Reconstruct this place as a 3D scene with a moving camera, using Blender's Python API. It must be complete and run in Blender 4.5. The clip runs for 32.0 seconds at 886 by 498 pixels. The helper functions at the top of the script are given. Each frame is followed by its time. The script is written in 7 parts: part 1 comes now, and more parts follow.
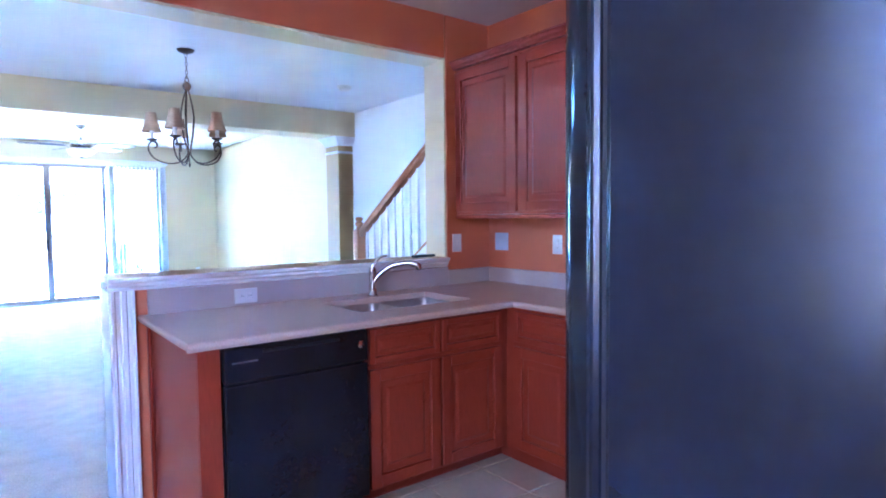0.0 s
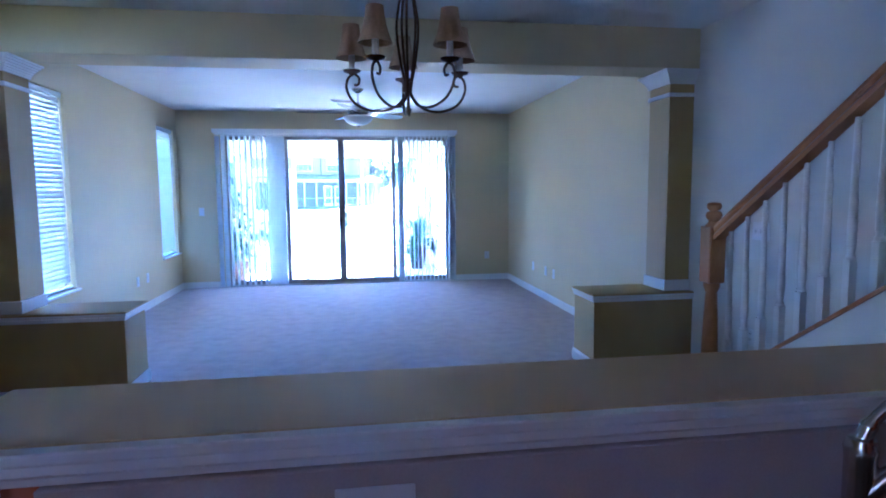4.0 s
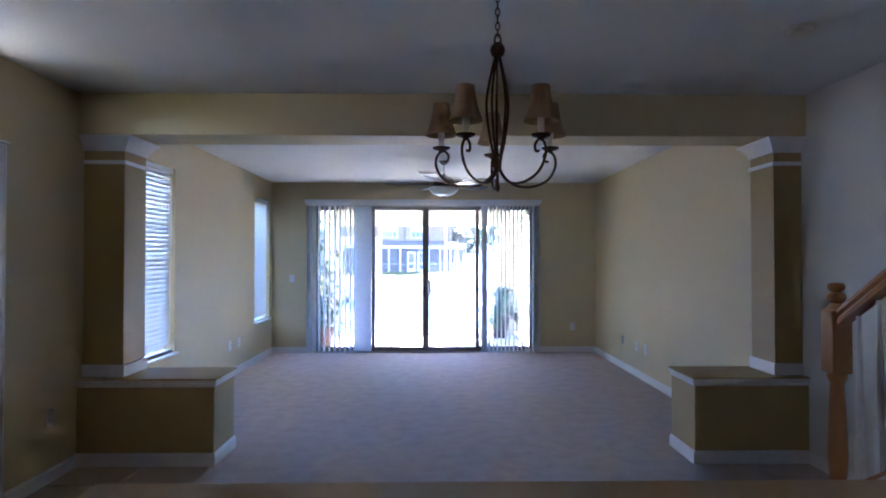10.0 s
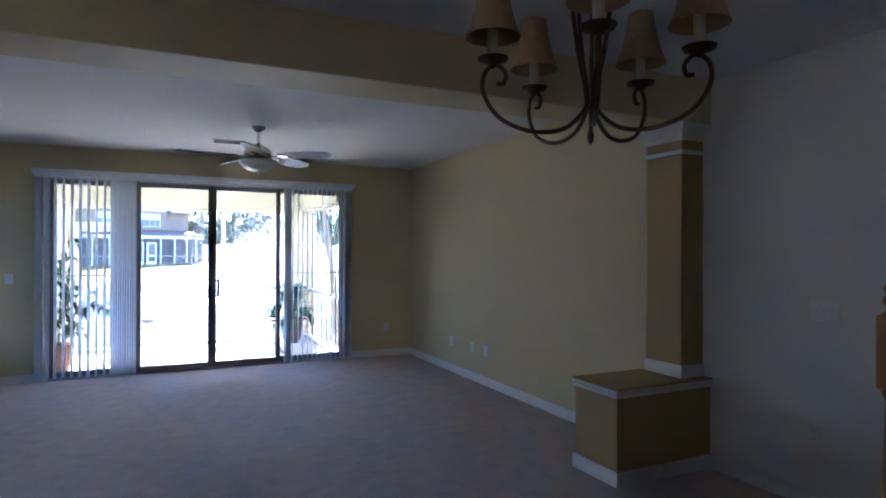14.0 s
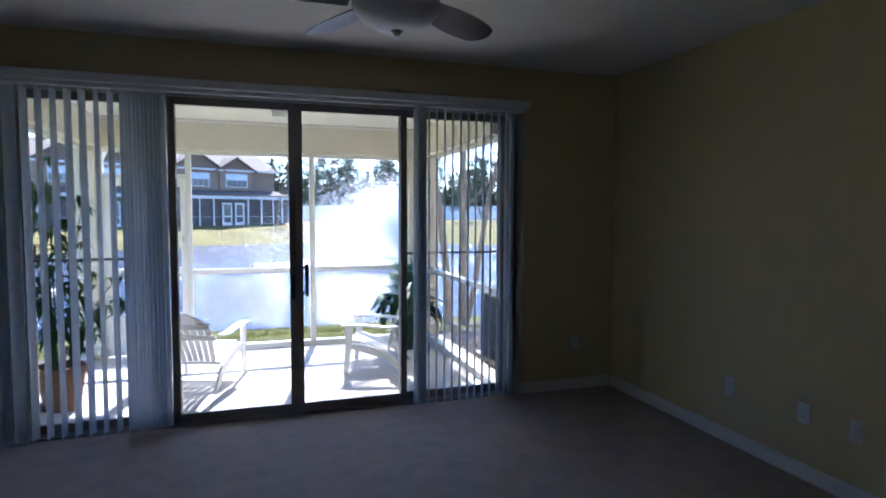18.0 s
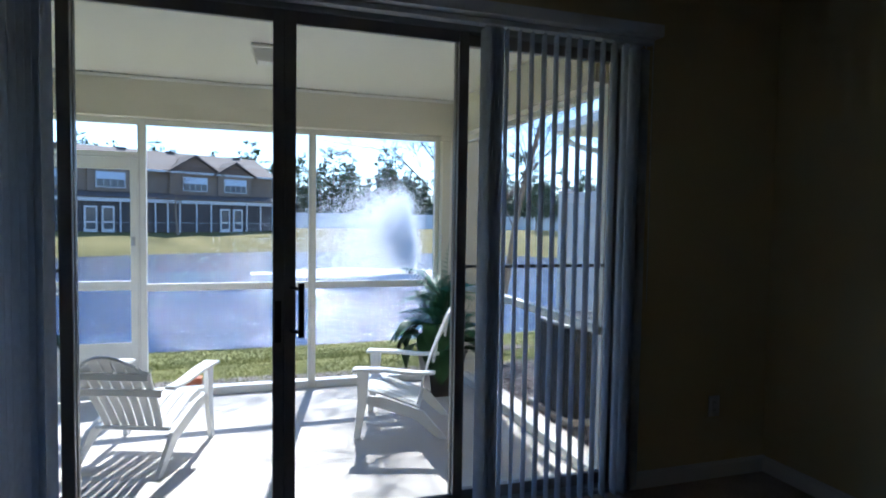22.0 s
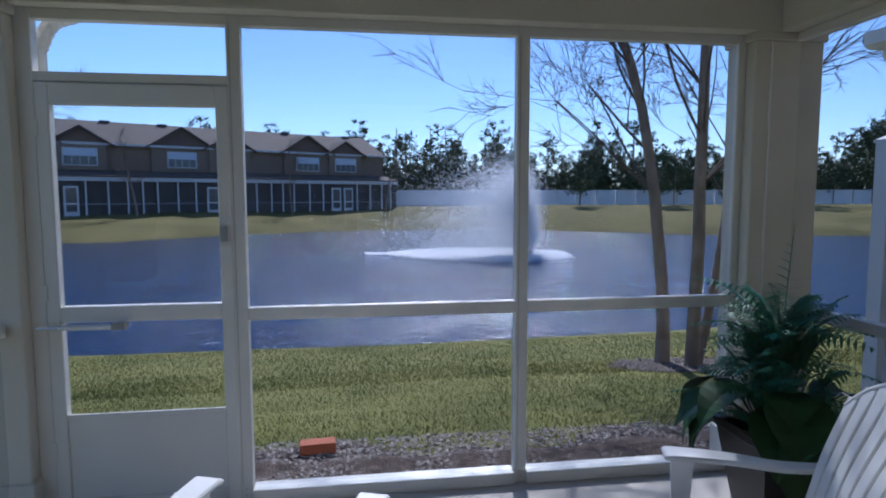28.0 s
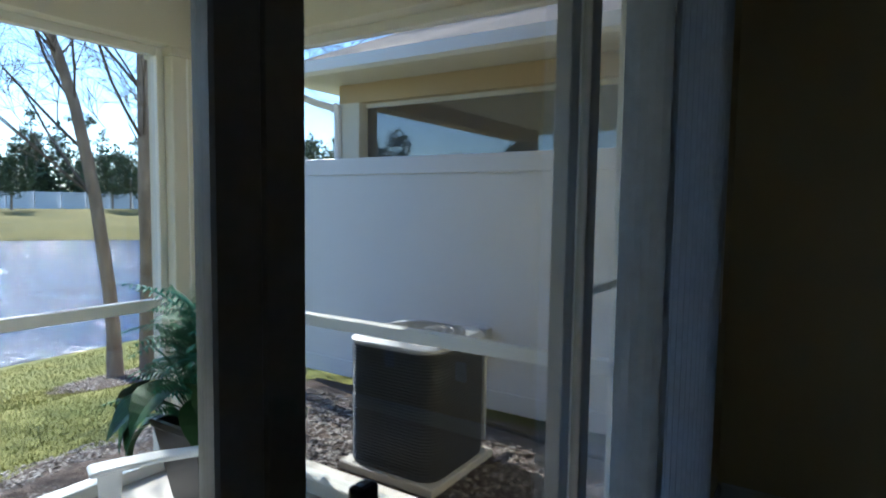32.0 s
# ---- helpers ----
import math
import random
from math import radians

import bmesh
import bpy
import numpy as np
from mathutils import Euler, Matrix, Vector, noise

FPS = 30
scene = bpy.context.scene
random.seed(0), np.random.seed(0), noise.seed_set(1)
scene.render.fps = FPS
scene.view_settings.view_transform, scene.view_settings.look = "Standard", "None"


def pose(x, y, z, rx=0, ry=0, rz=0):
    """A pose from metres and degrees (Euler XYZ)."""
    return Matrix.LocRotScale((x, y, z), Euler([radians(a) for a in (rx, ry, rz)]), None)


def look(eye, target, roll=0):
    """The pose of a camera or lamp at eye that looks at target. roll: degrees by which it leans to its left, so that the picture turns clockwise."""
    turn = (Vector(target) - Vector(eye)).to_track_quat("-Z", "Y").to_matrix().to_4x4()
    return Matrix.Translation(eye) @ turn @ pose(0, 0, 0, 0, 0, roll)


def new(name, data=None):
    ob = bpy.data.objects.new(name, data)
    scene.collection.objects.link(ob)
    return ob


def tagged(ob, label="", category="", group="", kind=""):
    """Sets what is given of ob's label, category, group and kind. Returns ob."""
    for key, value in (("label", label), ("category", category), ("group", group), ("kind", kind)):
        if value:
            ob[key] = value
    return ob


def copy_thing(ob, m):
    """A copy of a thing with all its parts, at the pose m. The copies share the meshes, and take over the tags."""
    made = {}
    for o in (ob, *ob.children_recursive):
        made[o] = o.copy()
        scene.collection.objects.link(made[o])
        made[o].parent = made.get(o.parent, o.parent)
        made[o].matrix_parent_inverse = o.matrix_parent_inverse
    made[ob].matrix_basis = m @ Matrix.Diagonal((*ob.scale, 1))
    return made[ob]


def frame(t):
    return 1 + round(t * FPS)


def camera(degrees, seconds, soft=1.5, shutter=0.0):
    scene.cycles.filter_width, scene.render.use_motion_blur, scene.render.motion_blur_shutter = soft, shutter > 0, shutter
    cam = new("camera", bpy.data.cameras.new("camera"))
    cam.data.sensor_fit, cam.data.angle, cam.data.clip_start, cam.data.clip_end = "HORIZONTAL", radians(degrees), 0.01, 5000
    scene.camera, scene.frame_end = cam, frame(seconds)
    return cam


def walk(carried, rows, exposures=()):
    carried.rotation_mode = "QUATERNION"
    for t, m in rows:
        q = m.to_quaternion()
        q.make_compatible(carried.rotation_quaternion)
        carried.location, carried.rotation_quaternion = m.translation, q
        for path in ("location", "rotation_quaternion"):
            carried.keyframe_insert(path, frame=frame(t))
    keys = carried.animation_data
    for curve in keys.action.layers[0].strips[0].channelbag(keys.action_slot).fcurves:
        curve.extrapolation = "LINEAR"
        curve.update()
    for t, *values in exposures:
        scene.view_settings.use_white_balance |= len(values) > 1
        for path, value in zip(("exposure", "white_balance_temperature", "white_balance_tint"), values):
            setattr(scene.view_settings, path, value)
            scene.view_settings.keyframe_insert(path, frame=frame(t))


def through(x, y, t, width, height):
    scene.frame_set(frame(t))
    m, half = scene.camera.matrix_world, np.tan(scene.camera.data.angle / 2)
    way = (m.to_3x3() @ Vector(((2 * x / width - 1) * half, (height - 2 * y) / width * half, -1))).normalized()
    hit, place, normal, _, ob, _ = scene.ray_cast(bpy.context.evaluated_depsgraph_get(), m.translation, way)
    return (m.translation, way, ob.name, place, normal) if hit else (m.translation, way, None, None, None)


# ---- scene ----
cam = camera(73.7, 32.0, soft=1.9)
PATH = [
    (0, (0.776, 1.0, 1.349), (2.005, 2.573, 1.24), -0.6),
    (0.5, (0.813, 1.301, 1.352), (1.901, 2.975, 1.238), -0.4),
    (1, (0.891, 1.637, 1.384), (1.875, 3.374, 1.265), -0.4),
    (1.5, (1.109, 1.942, 1.407), (2.046, 3.705, 1.287), -0.3),
    (2, (1.32, 2.259, 1.383), (2.237, 4.026, 1.193), -0.5),
    (2.5, (1.501, 2.536, 1.412), (2.397, 4.312, 1.205), -0.5),
    (3, (1.665, 2.787, 1.428), (2.479, 4.601, 1.219), -0.5),
    (3.5, (1.734, 2.986, 1.424), (2.27, 4.902, 1.223), -0.6),
    (4, (1.812, 3.173, 1.419), (2.11, 5.141, 1.226), -0.5),
    (4.5, (1.96, 3.365, 1.45), (2.105, 5.352, 1.271), -0.5),
    (6.5, (2.109, 3.622, 1.459), (2.172, 5.609, 1.239), -0.2),
    (7, (2.126, 3.576, 1.479), (2.188, 5.563, 1.261), -0.3),
    (7.5, (2.13, 3.524, 1.493), (2.191, 5.52, 1.375), -0.3),
    (8, (2.125, 3.494, 1.496), (2.189, 5.493, 1.454), -0.2),
    (8.5, (2.126, 3.491, 1.491), (2.192, 5.49, 1.489), -0.1),
    (9, (2.128, 3.478, 1.497), (2.193, 5.476, 1.517), -0.2),
    (9.5, (2.021, 3.4, 1.485), (2.088, 5.398, 1.515), -0.0),
    (10, (1.793, 3.259, 1.464), (1.82, 5.258, 1.495), -0.0),
    (10.5, (1.586, 3.211, 1.464), (1.499, 5.209, 1.485), -0.1),
    (11, (1.354, 3.291, 1.478), (1.218, 5.286, 1.488), -0.1),
    (11.5, (1.137, 3.368, 1.481), (1.005, 5.363, 1.491), -0.2),
    (12, (0.981, 3.512, 1.476), (0.866, 5.509, 1.487), -0.2),
    (12.5, (0.95, 3.813, 1.466), (0.926, 5.812, 1.491), -0.1),
    (13, (0.98, 4.063, 1.468), (1.225, 6.047, 1.489), 0.2),
    (13.5, (1.014, 4.285, 1.475), (1.667, 6.175, 1.497), 0.4),
    (14, (1.074, 4.607, 1.476), (1.935, 6.413, 1.481), 0.2),
    (14.5, (1.119, 5.007, 1.479), (2.003, 6.8, 1.427), 0.2),
    (16.5, (1.275, 6.839, 1.455), (1.995, 8.701, 1.33), 0.3),
    (17, (1.269, 7.32, 1.486), (1.933, 9.202, 1.352), 0.3),
    (17.5, (1.307, 7.782, 1.486), (1.92, 9.68, 1.344), 0.2),
    (18, (1.342, 8.079, 1.508), (1.957, 9.978, 1.378), 0.2),
    (18.5, (1.335, 8.219, 1.523), (1.95, 10.119, 1.424), 0.3),
    (19, (1.325, 8.238, 1.558), (1.933, 10.143, 1.566), 0.2),
    (19.5, (1.325, 8.218, 1.569), (1.933, 10.112, 1.781), 0.5),
    (20, (1.368, 8.298, 1.552), (1.978, 10.184, 1.816), 0.5),
    (20.5, (1.402, 8.537, 1.506), (2.016, 10.429, 1.718), 0.6),
    (21, (1.409, 8.939, 1.464), (2.038, 10.837, 1.525), 0.5),
    (21.5, (1.473, 9.386, 1.438), (2.102, 11.284, 1.384), 0.4),
    (22, (1.515, 9.864, 1.394), (2.131, 11.764, 1.298), 0.9),
    (22.5, (1.520, 10.465, 1.369), (2.142, 12.363, 1.265), 0.2),
    (23, (1.557, 10.864, 1.365), (2.153, 12.769, 1.240), -0.0),
    (23.5, (1.557, 11.241, 1.350), (2.130, 13.152, 1.212), -0.1),
    (24, (1.512, 11.580, 1.345), (1.993, 13.514, 1.176), -0.4),
    (24.5, (1.428, 11.842, 1.360), (1.490, 13.834, 1.187), -0.4),
    (25, (1.374, 12.031, 1.358), (1.185, 14.014, 1.182), -0.4),
    (25.5, (1.370, 12.120, 1.374), (1.017, 14.080, 1.196), -0.4),
    (27.5, (1.252, 12.224, 1.355), (1.030, 14.204, 1.171), -0.2),
    (28, (1.236, 12.241, 1.361), (1.515, 14.214, 1.183), -0.1),
    (28.5, (1.233, 12.222, 1.358), (1.963, 14.075, 1.182), -0.0),
    (29, (1.258, 12.176, 1.360), (2.308, 13.870, 1.185), 0.2),
    (29.5, (1.281, 12.152, 1.363), (2.551, 13.687, 1.196), 0.5),
    (30, (1.301, 12.138, 1.369), (2.707, 13.551, 1.207), 0.6),
    (30.5, (1.308, 12.116, 1.371), (2.811, 13.427, 1.216), 0.8),
    (31, (1.295, 12.083, 1.370), (2.895, 13.273, 1.218), 0.7),
    (31.5, (1.305, 12.078, 1.366), (2.968, 13.177, 1.211), 0.8),
    (32, (1.322, 12.086, 1.371), (2.996, 13.171, 1.219), 0.8),
]
EXPOSURE = [
    (0.0, 8.2, 4200, 25), (1.0, 7.25, 4380, 24), (2.0, 6.85, 4380, 24), (3.0, 6.28, 4300, 25), (4.0, 5.8, 4200, 26),
    (7.0, 5.22, 4800, 29), (9.0, 5.12, 5300, 30), (10.0, 5.2, 5350, 30), (12.0, 4.98, 5480, 29), (13.0, 4.9, 5500, 28), (14.0, 4.45, 5500, 26), (17.0, 2.95, 5600, 23),
    (18.0, 2.75, 5700, 23), (19.0, 2.35, 5700, 24), (20.0, 2.45, 5800, 25), (22.0, 1.95, 5650, 16), (23.0, 1.5, 5600, 15), (24.0, 0.88, 5550, 22), (25.0, 0.66, 5500, 23), (28.0, 0.5, 5450, 23), (29.0, 0.62, 5600, 21), (30.0, 0.9, 5750, 18), (32.0, 1.85, 5950, 10),
]
walk(cam, [(t, look(eye, target, roll)) for t, eye, target, roll in PATH], EXPOSURE)

# ---- world and sun ----
SUN_EL, SUN_AZ = radians(42), radians(11)  # azimuth from +y towards +x
world = bpy.data.worlds.new("sky")
scene.world = world
world.use_nodes = True
sky = world.node_tree.nodes.new("ShaderNodeTexSky")
sky.sky_type = "NISHITA"
sky.sun_disc = False
sky.sun_elevation, sky.sun_rotation = SUN_EL, SUN_AZ
sky.air_density, sky.dust_density, sky.ozone_density = 1.0, 0.1, 6.0
background = world.node_tree.nodes["Background"]
background.inputs["Strength"].default_value = 0.12
world.node_tree.links.new(sky.outputs["Color"], background.inputs["Color"])
sun = new("sun", bpy.data.lights.new("sun", "SUN"))
sun.data.energy, sun.data.angle, sun.data.color = 4.0, radians(0.53), (1.0, 0.95, 0.87)
sun.matrix_basis = look((math.sin(SUN_AZ) * math.cos(SUN_EL) * 50, math.cos(SUN_AZ) * math.cos(SUN_EL) * 50, math.sin(SUN_EL) * 50), (0, 0, 0))


# daylight standing in the kitchen window's opening
kitchen_daylight = new("kitchen_daylight", bpy.data.lights.new("kitchen_daylight", "AREA"))
kitchen_daylight.data.shape, kitchen_daylight.data.size, kitchen_daylight.data.size_y = "RECTANGLE", 1.2, 1.35
kitchen_daylight.data.energy, kitchen_daylight.data.color = 0.23, (1.0, 0.78, 0.63)
kitchen_daylight.matrix_basis = pose(-0.66, 1.05, 1.575, 0, -90, 0)

# ---- materials ----


def material(name, base, rough=0.5, metal=0.0, var=0.06, scale=6.0, fine=60.0, bump=0.02, bump_scale=0.0, spec=0.5, stretch=(1, 1, 1),
             second=None, per_object=0.0, fine_var=None, dist=0.002):
    """A surface with broad mottling and fine grain, both at real-world size, and fine relief."""
    m = bpy.data.materials.new(name)
    m.use_nodes = True
    nt = m.node_tree
    n, l = nt.nodes, nt.links
    b = n["Principled BSDF"]
    tc, mp = n.new("ShaderNodeTexCoord"), n.new("ShaderNodeMapping")
    geo = n.new("ShaderNodeNewGeometry")
    mp.inputs["Scale"].default_value = stretch
    l.new(geo.outputs["Position"] if per_object == 0 else tc.outputs["Object"], mp.inputs["Vector"])
    big, small = n.new("ShaderNodeTexNoise"), n.new("ShaderNodeTexNoise")
    big.inputs["Scale"].default_value, big.inputs["Detail"].default_value = scale, 4
    small.inputs["Scale"].default_value, small.inputs["Detail"].default_value = fine, 6
    small.inputs["Roughness"].default_value = 0.65
    l.new(mp.outputs["Vector"], big.inputs["Vector"])
    l.new(mp.outputs["Vector"], small.inputs["Vector"])
    r1, r2 = n.new("ShaderNodeMapRange"), n.new("ShaderNodeMapRange")
    fv = var if fine_var is None else fine_var
    for r, v in ((r1, var), (r2, fv)):
        r.inputs["From Min"].default_value, r.inputs["From Max"].default_value = 0.3, 0.7
        r.inputs["To Min"].default_value, r.inputs["To Max"].default_value = 1 - v, 1 + v
    l.new(big.outputs["Fac"], r1.inputs["Value"])
    l.new(small.outputs["Fac"], r2.inputs["Value"])
    mul = n.new("ShaderNodeMath")
    mul.operation = "MULTIPLY"
    l.new(r1.outputs["Result"], mul.inputs[0])
    l.new(r2.outputs["Result"], mul.inputs[1])
    fac = mul.outputs[0]
    if per_object:
        info, r3, m3 = n.new("ShaderNodeObjectInfo"), n.new("ShaderNodeMapRange"), n.new("ShaderNodeMath")
        r3.inputs["To Min"].default_value, r3.inputs["To Max"].default_value = 1 - per_object, 1 + per_object
        l.new(info.outputs["Random"], r3.inputs["Value"])
        m3.operation = "MULTIPLY"
        l.new(fac, m3.inputs[0])
        l.new(r3.outputs["Result"], m3.inputs[1])
        fac = m3.outputs[0]
    col = n.new("ShaderNodeMix")
    col.data_type = "RGBA"
    col.inputs["A"].default_value = (*base, 1)
    col.inputs["B"].default_value = (*(second or base), 1)
    l.new(big.outputs["Fac"], col.inputs["Factor"])
    vm = n.new("ShaderNodeVectorMath")
    vm.operation = "SCALE"
    l.new(col.outputs["Result"], vm.inputs[0])
    l.new(fac, vm.inputs["Scale"])
    l.new(vm.outputs["Vector"], b.inputs["Base Color"])
    b.inputs["Metallic"].default_value = metal
    b.inputs["Specular IOR Level"].default_value = spec
    rr = n.new("ShaderNodeMapRange")
    rr.inputs["To Min"].default_value, rr.inputs["To Max"].default_value = max(rough - 0.08, 0.02), min(rough + 0.08, 1)
    l.new(small.outputs["Fac"], rr.inputs["Value"])
    l.new(rr.outputs["Result"], b.inputs["Roughness"])
    if bump:
        bp = n.new("ShaderNodeBump")
        bp.inputs["Strength"].default_value, bp.inputs["Distance"].default_value = min(bump * 10, 1), dist
        src = small
        if bump_scale:
            src = n.new("ShaderNodeTexNoise")
            src.inputs["Scale"].default_value, src.inputs["Detail"].default_value = bump_scale, 3
            l.new(mp.outputs["Vector"], src.inputs["Vector"])
        l.new(src.outputs["Fac"], bp.inputs["Height"])
        l.new(bp.outputs["Normal"], b.inputs["Normal"])
    return m


def glass(name, tint=(0.97, 0.99, 0.985), gloss=0.0):
    """Thin clear glass: passes light straight on, with a Fresnel reflection."""
    m = bpy.data.materials.new(name)
    m.use_nodes = True
    n, l = m.node_tree.nodes, m.node_tree.links
    n.remove(n["Principled BSDF"])
    tr, gl, mx, lw = n.new("ShaderNodeBsdfTransparent"), n.new("ShaderNodeBsdfGlossy"), n.new("ShaderNodeMixShader"), n.new("ShaderNodeLayerWeight")
    pw, mr = n.new("ShaderNodeMath"), n.new("ShaderNodeMapRange")
    pw.operation = "POWER"
    pw.inputs[1].default_value = 3.0
    mr.inputs["To Min"].default_value, mr.inputs["To Max"].default_value = 0.03, 0.9
    tr.inputs["Color"].default_value = (*tint, 1)
    gl.inputs["Roughness"].default_value = gloss
    l.new(lw.outputs["Facing"], pw.inputs[0])
    l.new(pw.outputs[0], mr.inputs["Value"])
    l.new(mr.outputs["Result"], mx.inputs["Fac"])
    l.new(tr.outputs[0], mx.inputs[1])
    l.new(gl.outputs[0], mx.inputs[2])
    l.new(mx.outputs[0], n["Material Output"].inputs["Surface"])
    return m


M_WALL = material("wall_paint_straw", (0.64, 0.53, 0.30), 0.6, var=0.02, scale=2, fine=90, bump=0.02, bump_scale=160, dist=0.001)
M_WALLW = material("wall_paint_white", (0.72, 0.70, 0.66), 0.6, var=0.02, scale=2, fine=90, bump=0.02, bump_scale=160, dist=0.001)
M_TAN = material("wall_paint_tan", (0.42, 0.29, 0.10), 0.55, var=0.02, scale=2, fine=90, bump=0.02, bump_scale=160, dist=0.001)
M_LEDGE = material("ledge_paint_straw", (0.58, 0.42, 0.22), 0.45, var=0.02, scale=2, fine=90, bump=0.02, bump_scale=160, dist=0.001)
M_RUST = material("wall_paint_rust", (0.50, 0.14, 0.045), 0.5, var=0.03, scale=2, fine=90, bump=0.02, bump_scale=160, dist=0.001)
M_CEIL = material("ceiling_texture", (0.74, 0.72, 0.69), 0.8, var=0.02, scale=3, fine=60, bump=0.05, bump_scale=45, dist=0.003)
M_TRIM = material("white_trim_paint", (0.80, 0.79, 0.77), 0.35, var=0.015, scale=4, fine=80, bump=0.005)
M_CARPET = material("carpet_pile", (0.58, 0.49, 0.45), 0.95, var=0.16, scale=7.5, fine=95, bump=0.09, bump_scale=330, dist=0.006, second=(0.42, 0.35, 0.32), fine_var=0.22, spec=0.1)
M_TILE = material("floor_tile_beige", (0.50, 0.40, 0.27), 0.35, var=0.07, scale=4, fine=30, bump=0.01, per_object=0.05, second=(0.44, 0.34, 0.23))
M_GROUT = material("grout", (0.33, 0.27, 0.20), 0.9, var=0.06)
M_CHERRY = material("cherry_wood", (0.31, 0.040, 0.011), 0.34, spec=0.3, var=0.12, scale=3, fine=22, bump=0.006, stretch=(8, 8, 0.9), second=(0.17, 0.022, 0.008), per_object=0.05)
M_OAK = material("oak_stain", (0.50, 0.22, 0.075), 0.35, var=0.10, scale=3, fine=25, bump=0.008, stretch=(7, 7, 1.2), second=(0.40, 0.165, 0.05))
M_COUNTER = material("solid_surface_counter", (0.56, 0.43, 0.36), 0.28, var=0.02, scale=3, fine=220, bump=0.0, fine_var=0.06)
M_BACKSPLASH = material("counter_splash", (0.46, 0.39, 0.36), 0.35, var=0.02, scale=3, fine=220, bump=0.0, fine_var=0.06)
M_STEEL = material("brushed_steel", (0.40, 0.39, 0.38), 0.34, 1.0, var=0.05, scale=3, fine=80, bump=0.003, stretch=(1, 6, 6))
M_NICKEL = material("brushed_nickel", (0.60, 0.58, 0.55), 0.22, 1.0, var=0.04, bump=0.002)
M_BLACK = material("black_appliance_gloss", (0.009, 0.009, 0.010), 0.10, var=0.1, scale=5, fine=60, bump=0.0, spec=0.3)
M_BLACKM = material("black_plastic", (0.014, 0.014, 0.015), 0.4, var=0.1, bump=0.004, spec=0.35)
M_FRIDGE = material("black_textured_steel", (0.009, 0.010, 0.014), 0.24, var=0.05, scale=4, fine=60, bump=0.0, spec=0.3)
M_DARKGLASS = material("dark_oven_glass", (0.03, 0.028, 0.03), 0.06, var=0.05, bump=0.0)
M_BRONZE = material("oil_rubbed_bronze", (0.10, 0.062, 0.035), 0.42, 0.8, var=0.15, scale=20, fine=120, bump=0.01)
M_SHADE = material("parchment_shade", (0.50, 0.33, 0.18), 0.75, var=0.12, scale=18, fine=90, bump=0.01, second=(0.42, 0.26, 0.13))
M_CANDLE = material("candle_sleeve", (0.74, 0.68, 0.56), 0.5, var=0.03, bump=0.0)
M_ALU = material("bronze_aluminium_frame", (0.24, 0.225, 0.21), 0.4, 0.3, var=0.06, fine=80, bump=0.004)
M_ALUG = material("grey_aluminium_frame", (0.42, 0.43, 0.44), 0.4, 0.4, var=0.05, fine=80, bump=0.004)
M_SCREENFRAME = material("white_aluminium_screen_frame", (0.74, 0.73, 0.67), 0.4, var=0.03, scale=6, fine=70, bump=0.004)
M_PVC = material("white_vinyl_fence", (0.68, 0.69, 0.71), 0.4, var=0.02, scale=3, fine=60, bump=0.003)
M_STUCCO = material("white_stucco", (0.66, 0.63, 0.53), 0.85, var=0.04, scale=4, fine=90, bump=0.04, bump_scale=120, dist=0.003)
M_STUCCOT = material("tan_stucco", (0.52, 0.40, 0.24), 0.85, var=0.05, scale=3, fine=90, bump=0.04, bump_scale=120, dist=0.003)
M_CONCRETE = material("lanai_concrete", (0.60, 0.56, 0.50), 0.8, var=0.07, scale=3, fine=60, bump=0.03, second=(0.52, 0.48, 0.43))
M_PLASTIC = material("white_resin_chair", (0.82, 0.82, 0.80), 0.38, var=0.02, scale=9, fine=60, bump=0.006)
M_BLIND = material("white_vinyl_slat", (0.76, 0.78, 0.80), 0.45, var=0.02, scale=9, fine=70, bump=0.003)
M_GRASS = material("lawn_grass", (0.14, 0.17, 0.034), 0.9, var=0.25, scale=1.1, fine=40, bump=0.08, bump_scale=60, dist=0.02, second=(0.21, 0.175, 0.06), spec=0.15)
M_BLADE = material("grass_blades", (0.17, 0.225, 0.038), 0.7, var=0.25, scale=1.1, fine=14, bump=0.0, second=(0.27, 0.22, 0.08), spec=0.2)
M_MULCH = material("bark_mulch", (0.075, 0.055, 0.045), 0.95, var=0.45, scale=16, fine=55, bump=0.1, bump_scale=70, dist=0.02, second=(0.13, 0.10, 0.085), spec=0.1)
M_BRICK = material("red_clay_brick", (0.42, 0.12, 0.055), 0.85, var=0.12, scale=14, fine=110, bump=0.03)
M_BARK = material("tree_bark", (0.22, 0.16, 0.12), 0.9, var=0.22, scale=9, fine=50, bump=0.1, bump_scale=30, dist=0.02, stretch=(1, 1, 0.4), second=(0.32, 0.25, 0.19))
M_TWIG = material("bare_twigs", (0.115, 0.085, 0.065), 0.9, var=0.12, bump=0.0)
M_LEAF = material("pine_foliage", (0.045, 0.070, 0.030), 0.7, var=0.3, scale=0.35, fine=5, bump=0.0, second=(0.075, 0.095, 0.045), spec=0.2)
M_FERN = material("fern_green", (0.050, 0.19, 0.080), 0.5, var=0.2, scale=9, fine=40, bump=0.0, second=(0.03, 0.17, 0.10), spec=0.35)
M_BROADLEAF = material("broad_leaf_green", (0.020, 0.072, 0.022), 0.5, var=0.2, scale=10, fine=50, bump=0.0, second=(0.028, 0.078, 0.024), spec=0.22)
M_POT = material("dark_glazed_pot", (0.035, 0.030, 0.028), 0.4, var=0.2, scale=9, fine=50, bump=0.006)
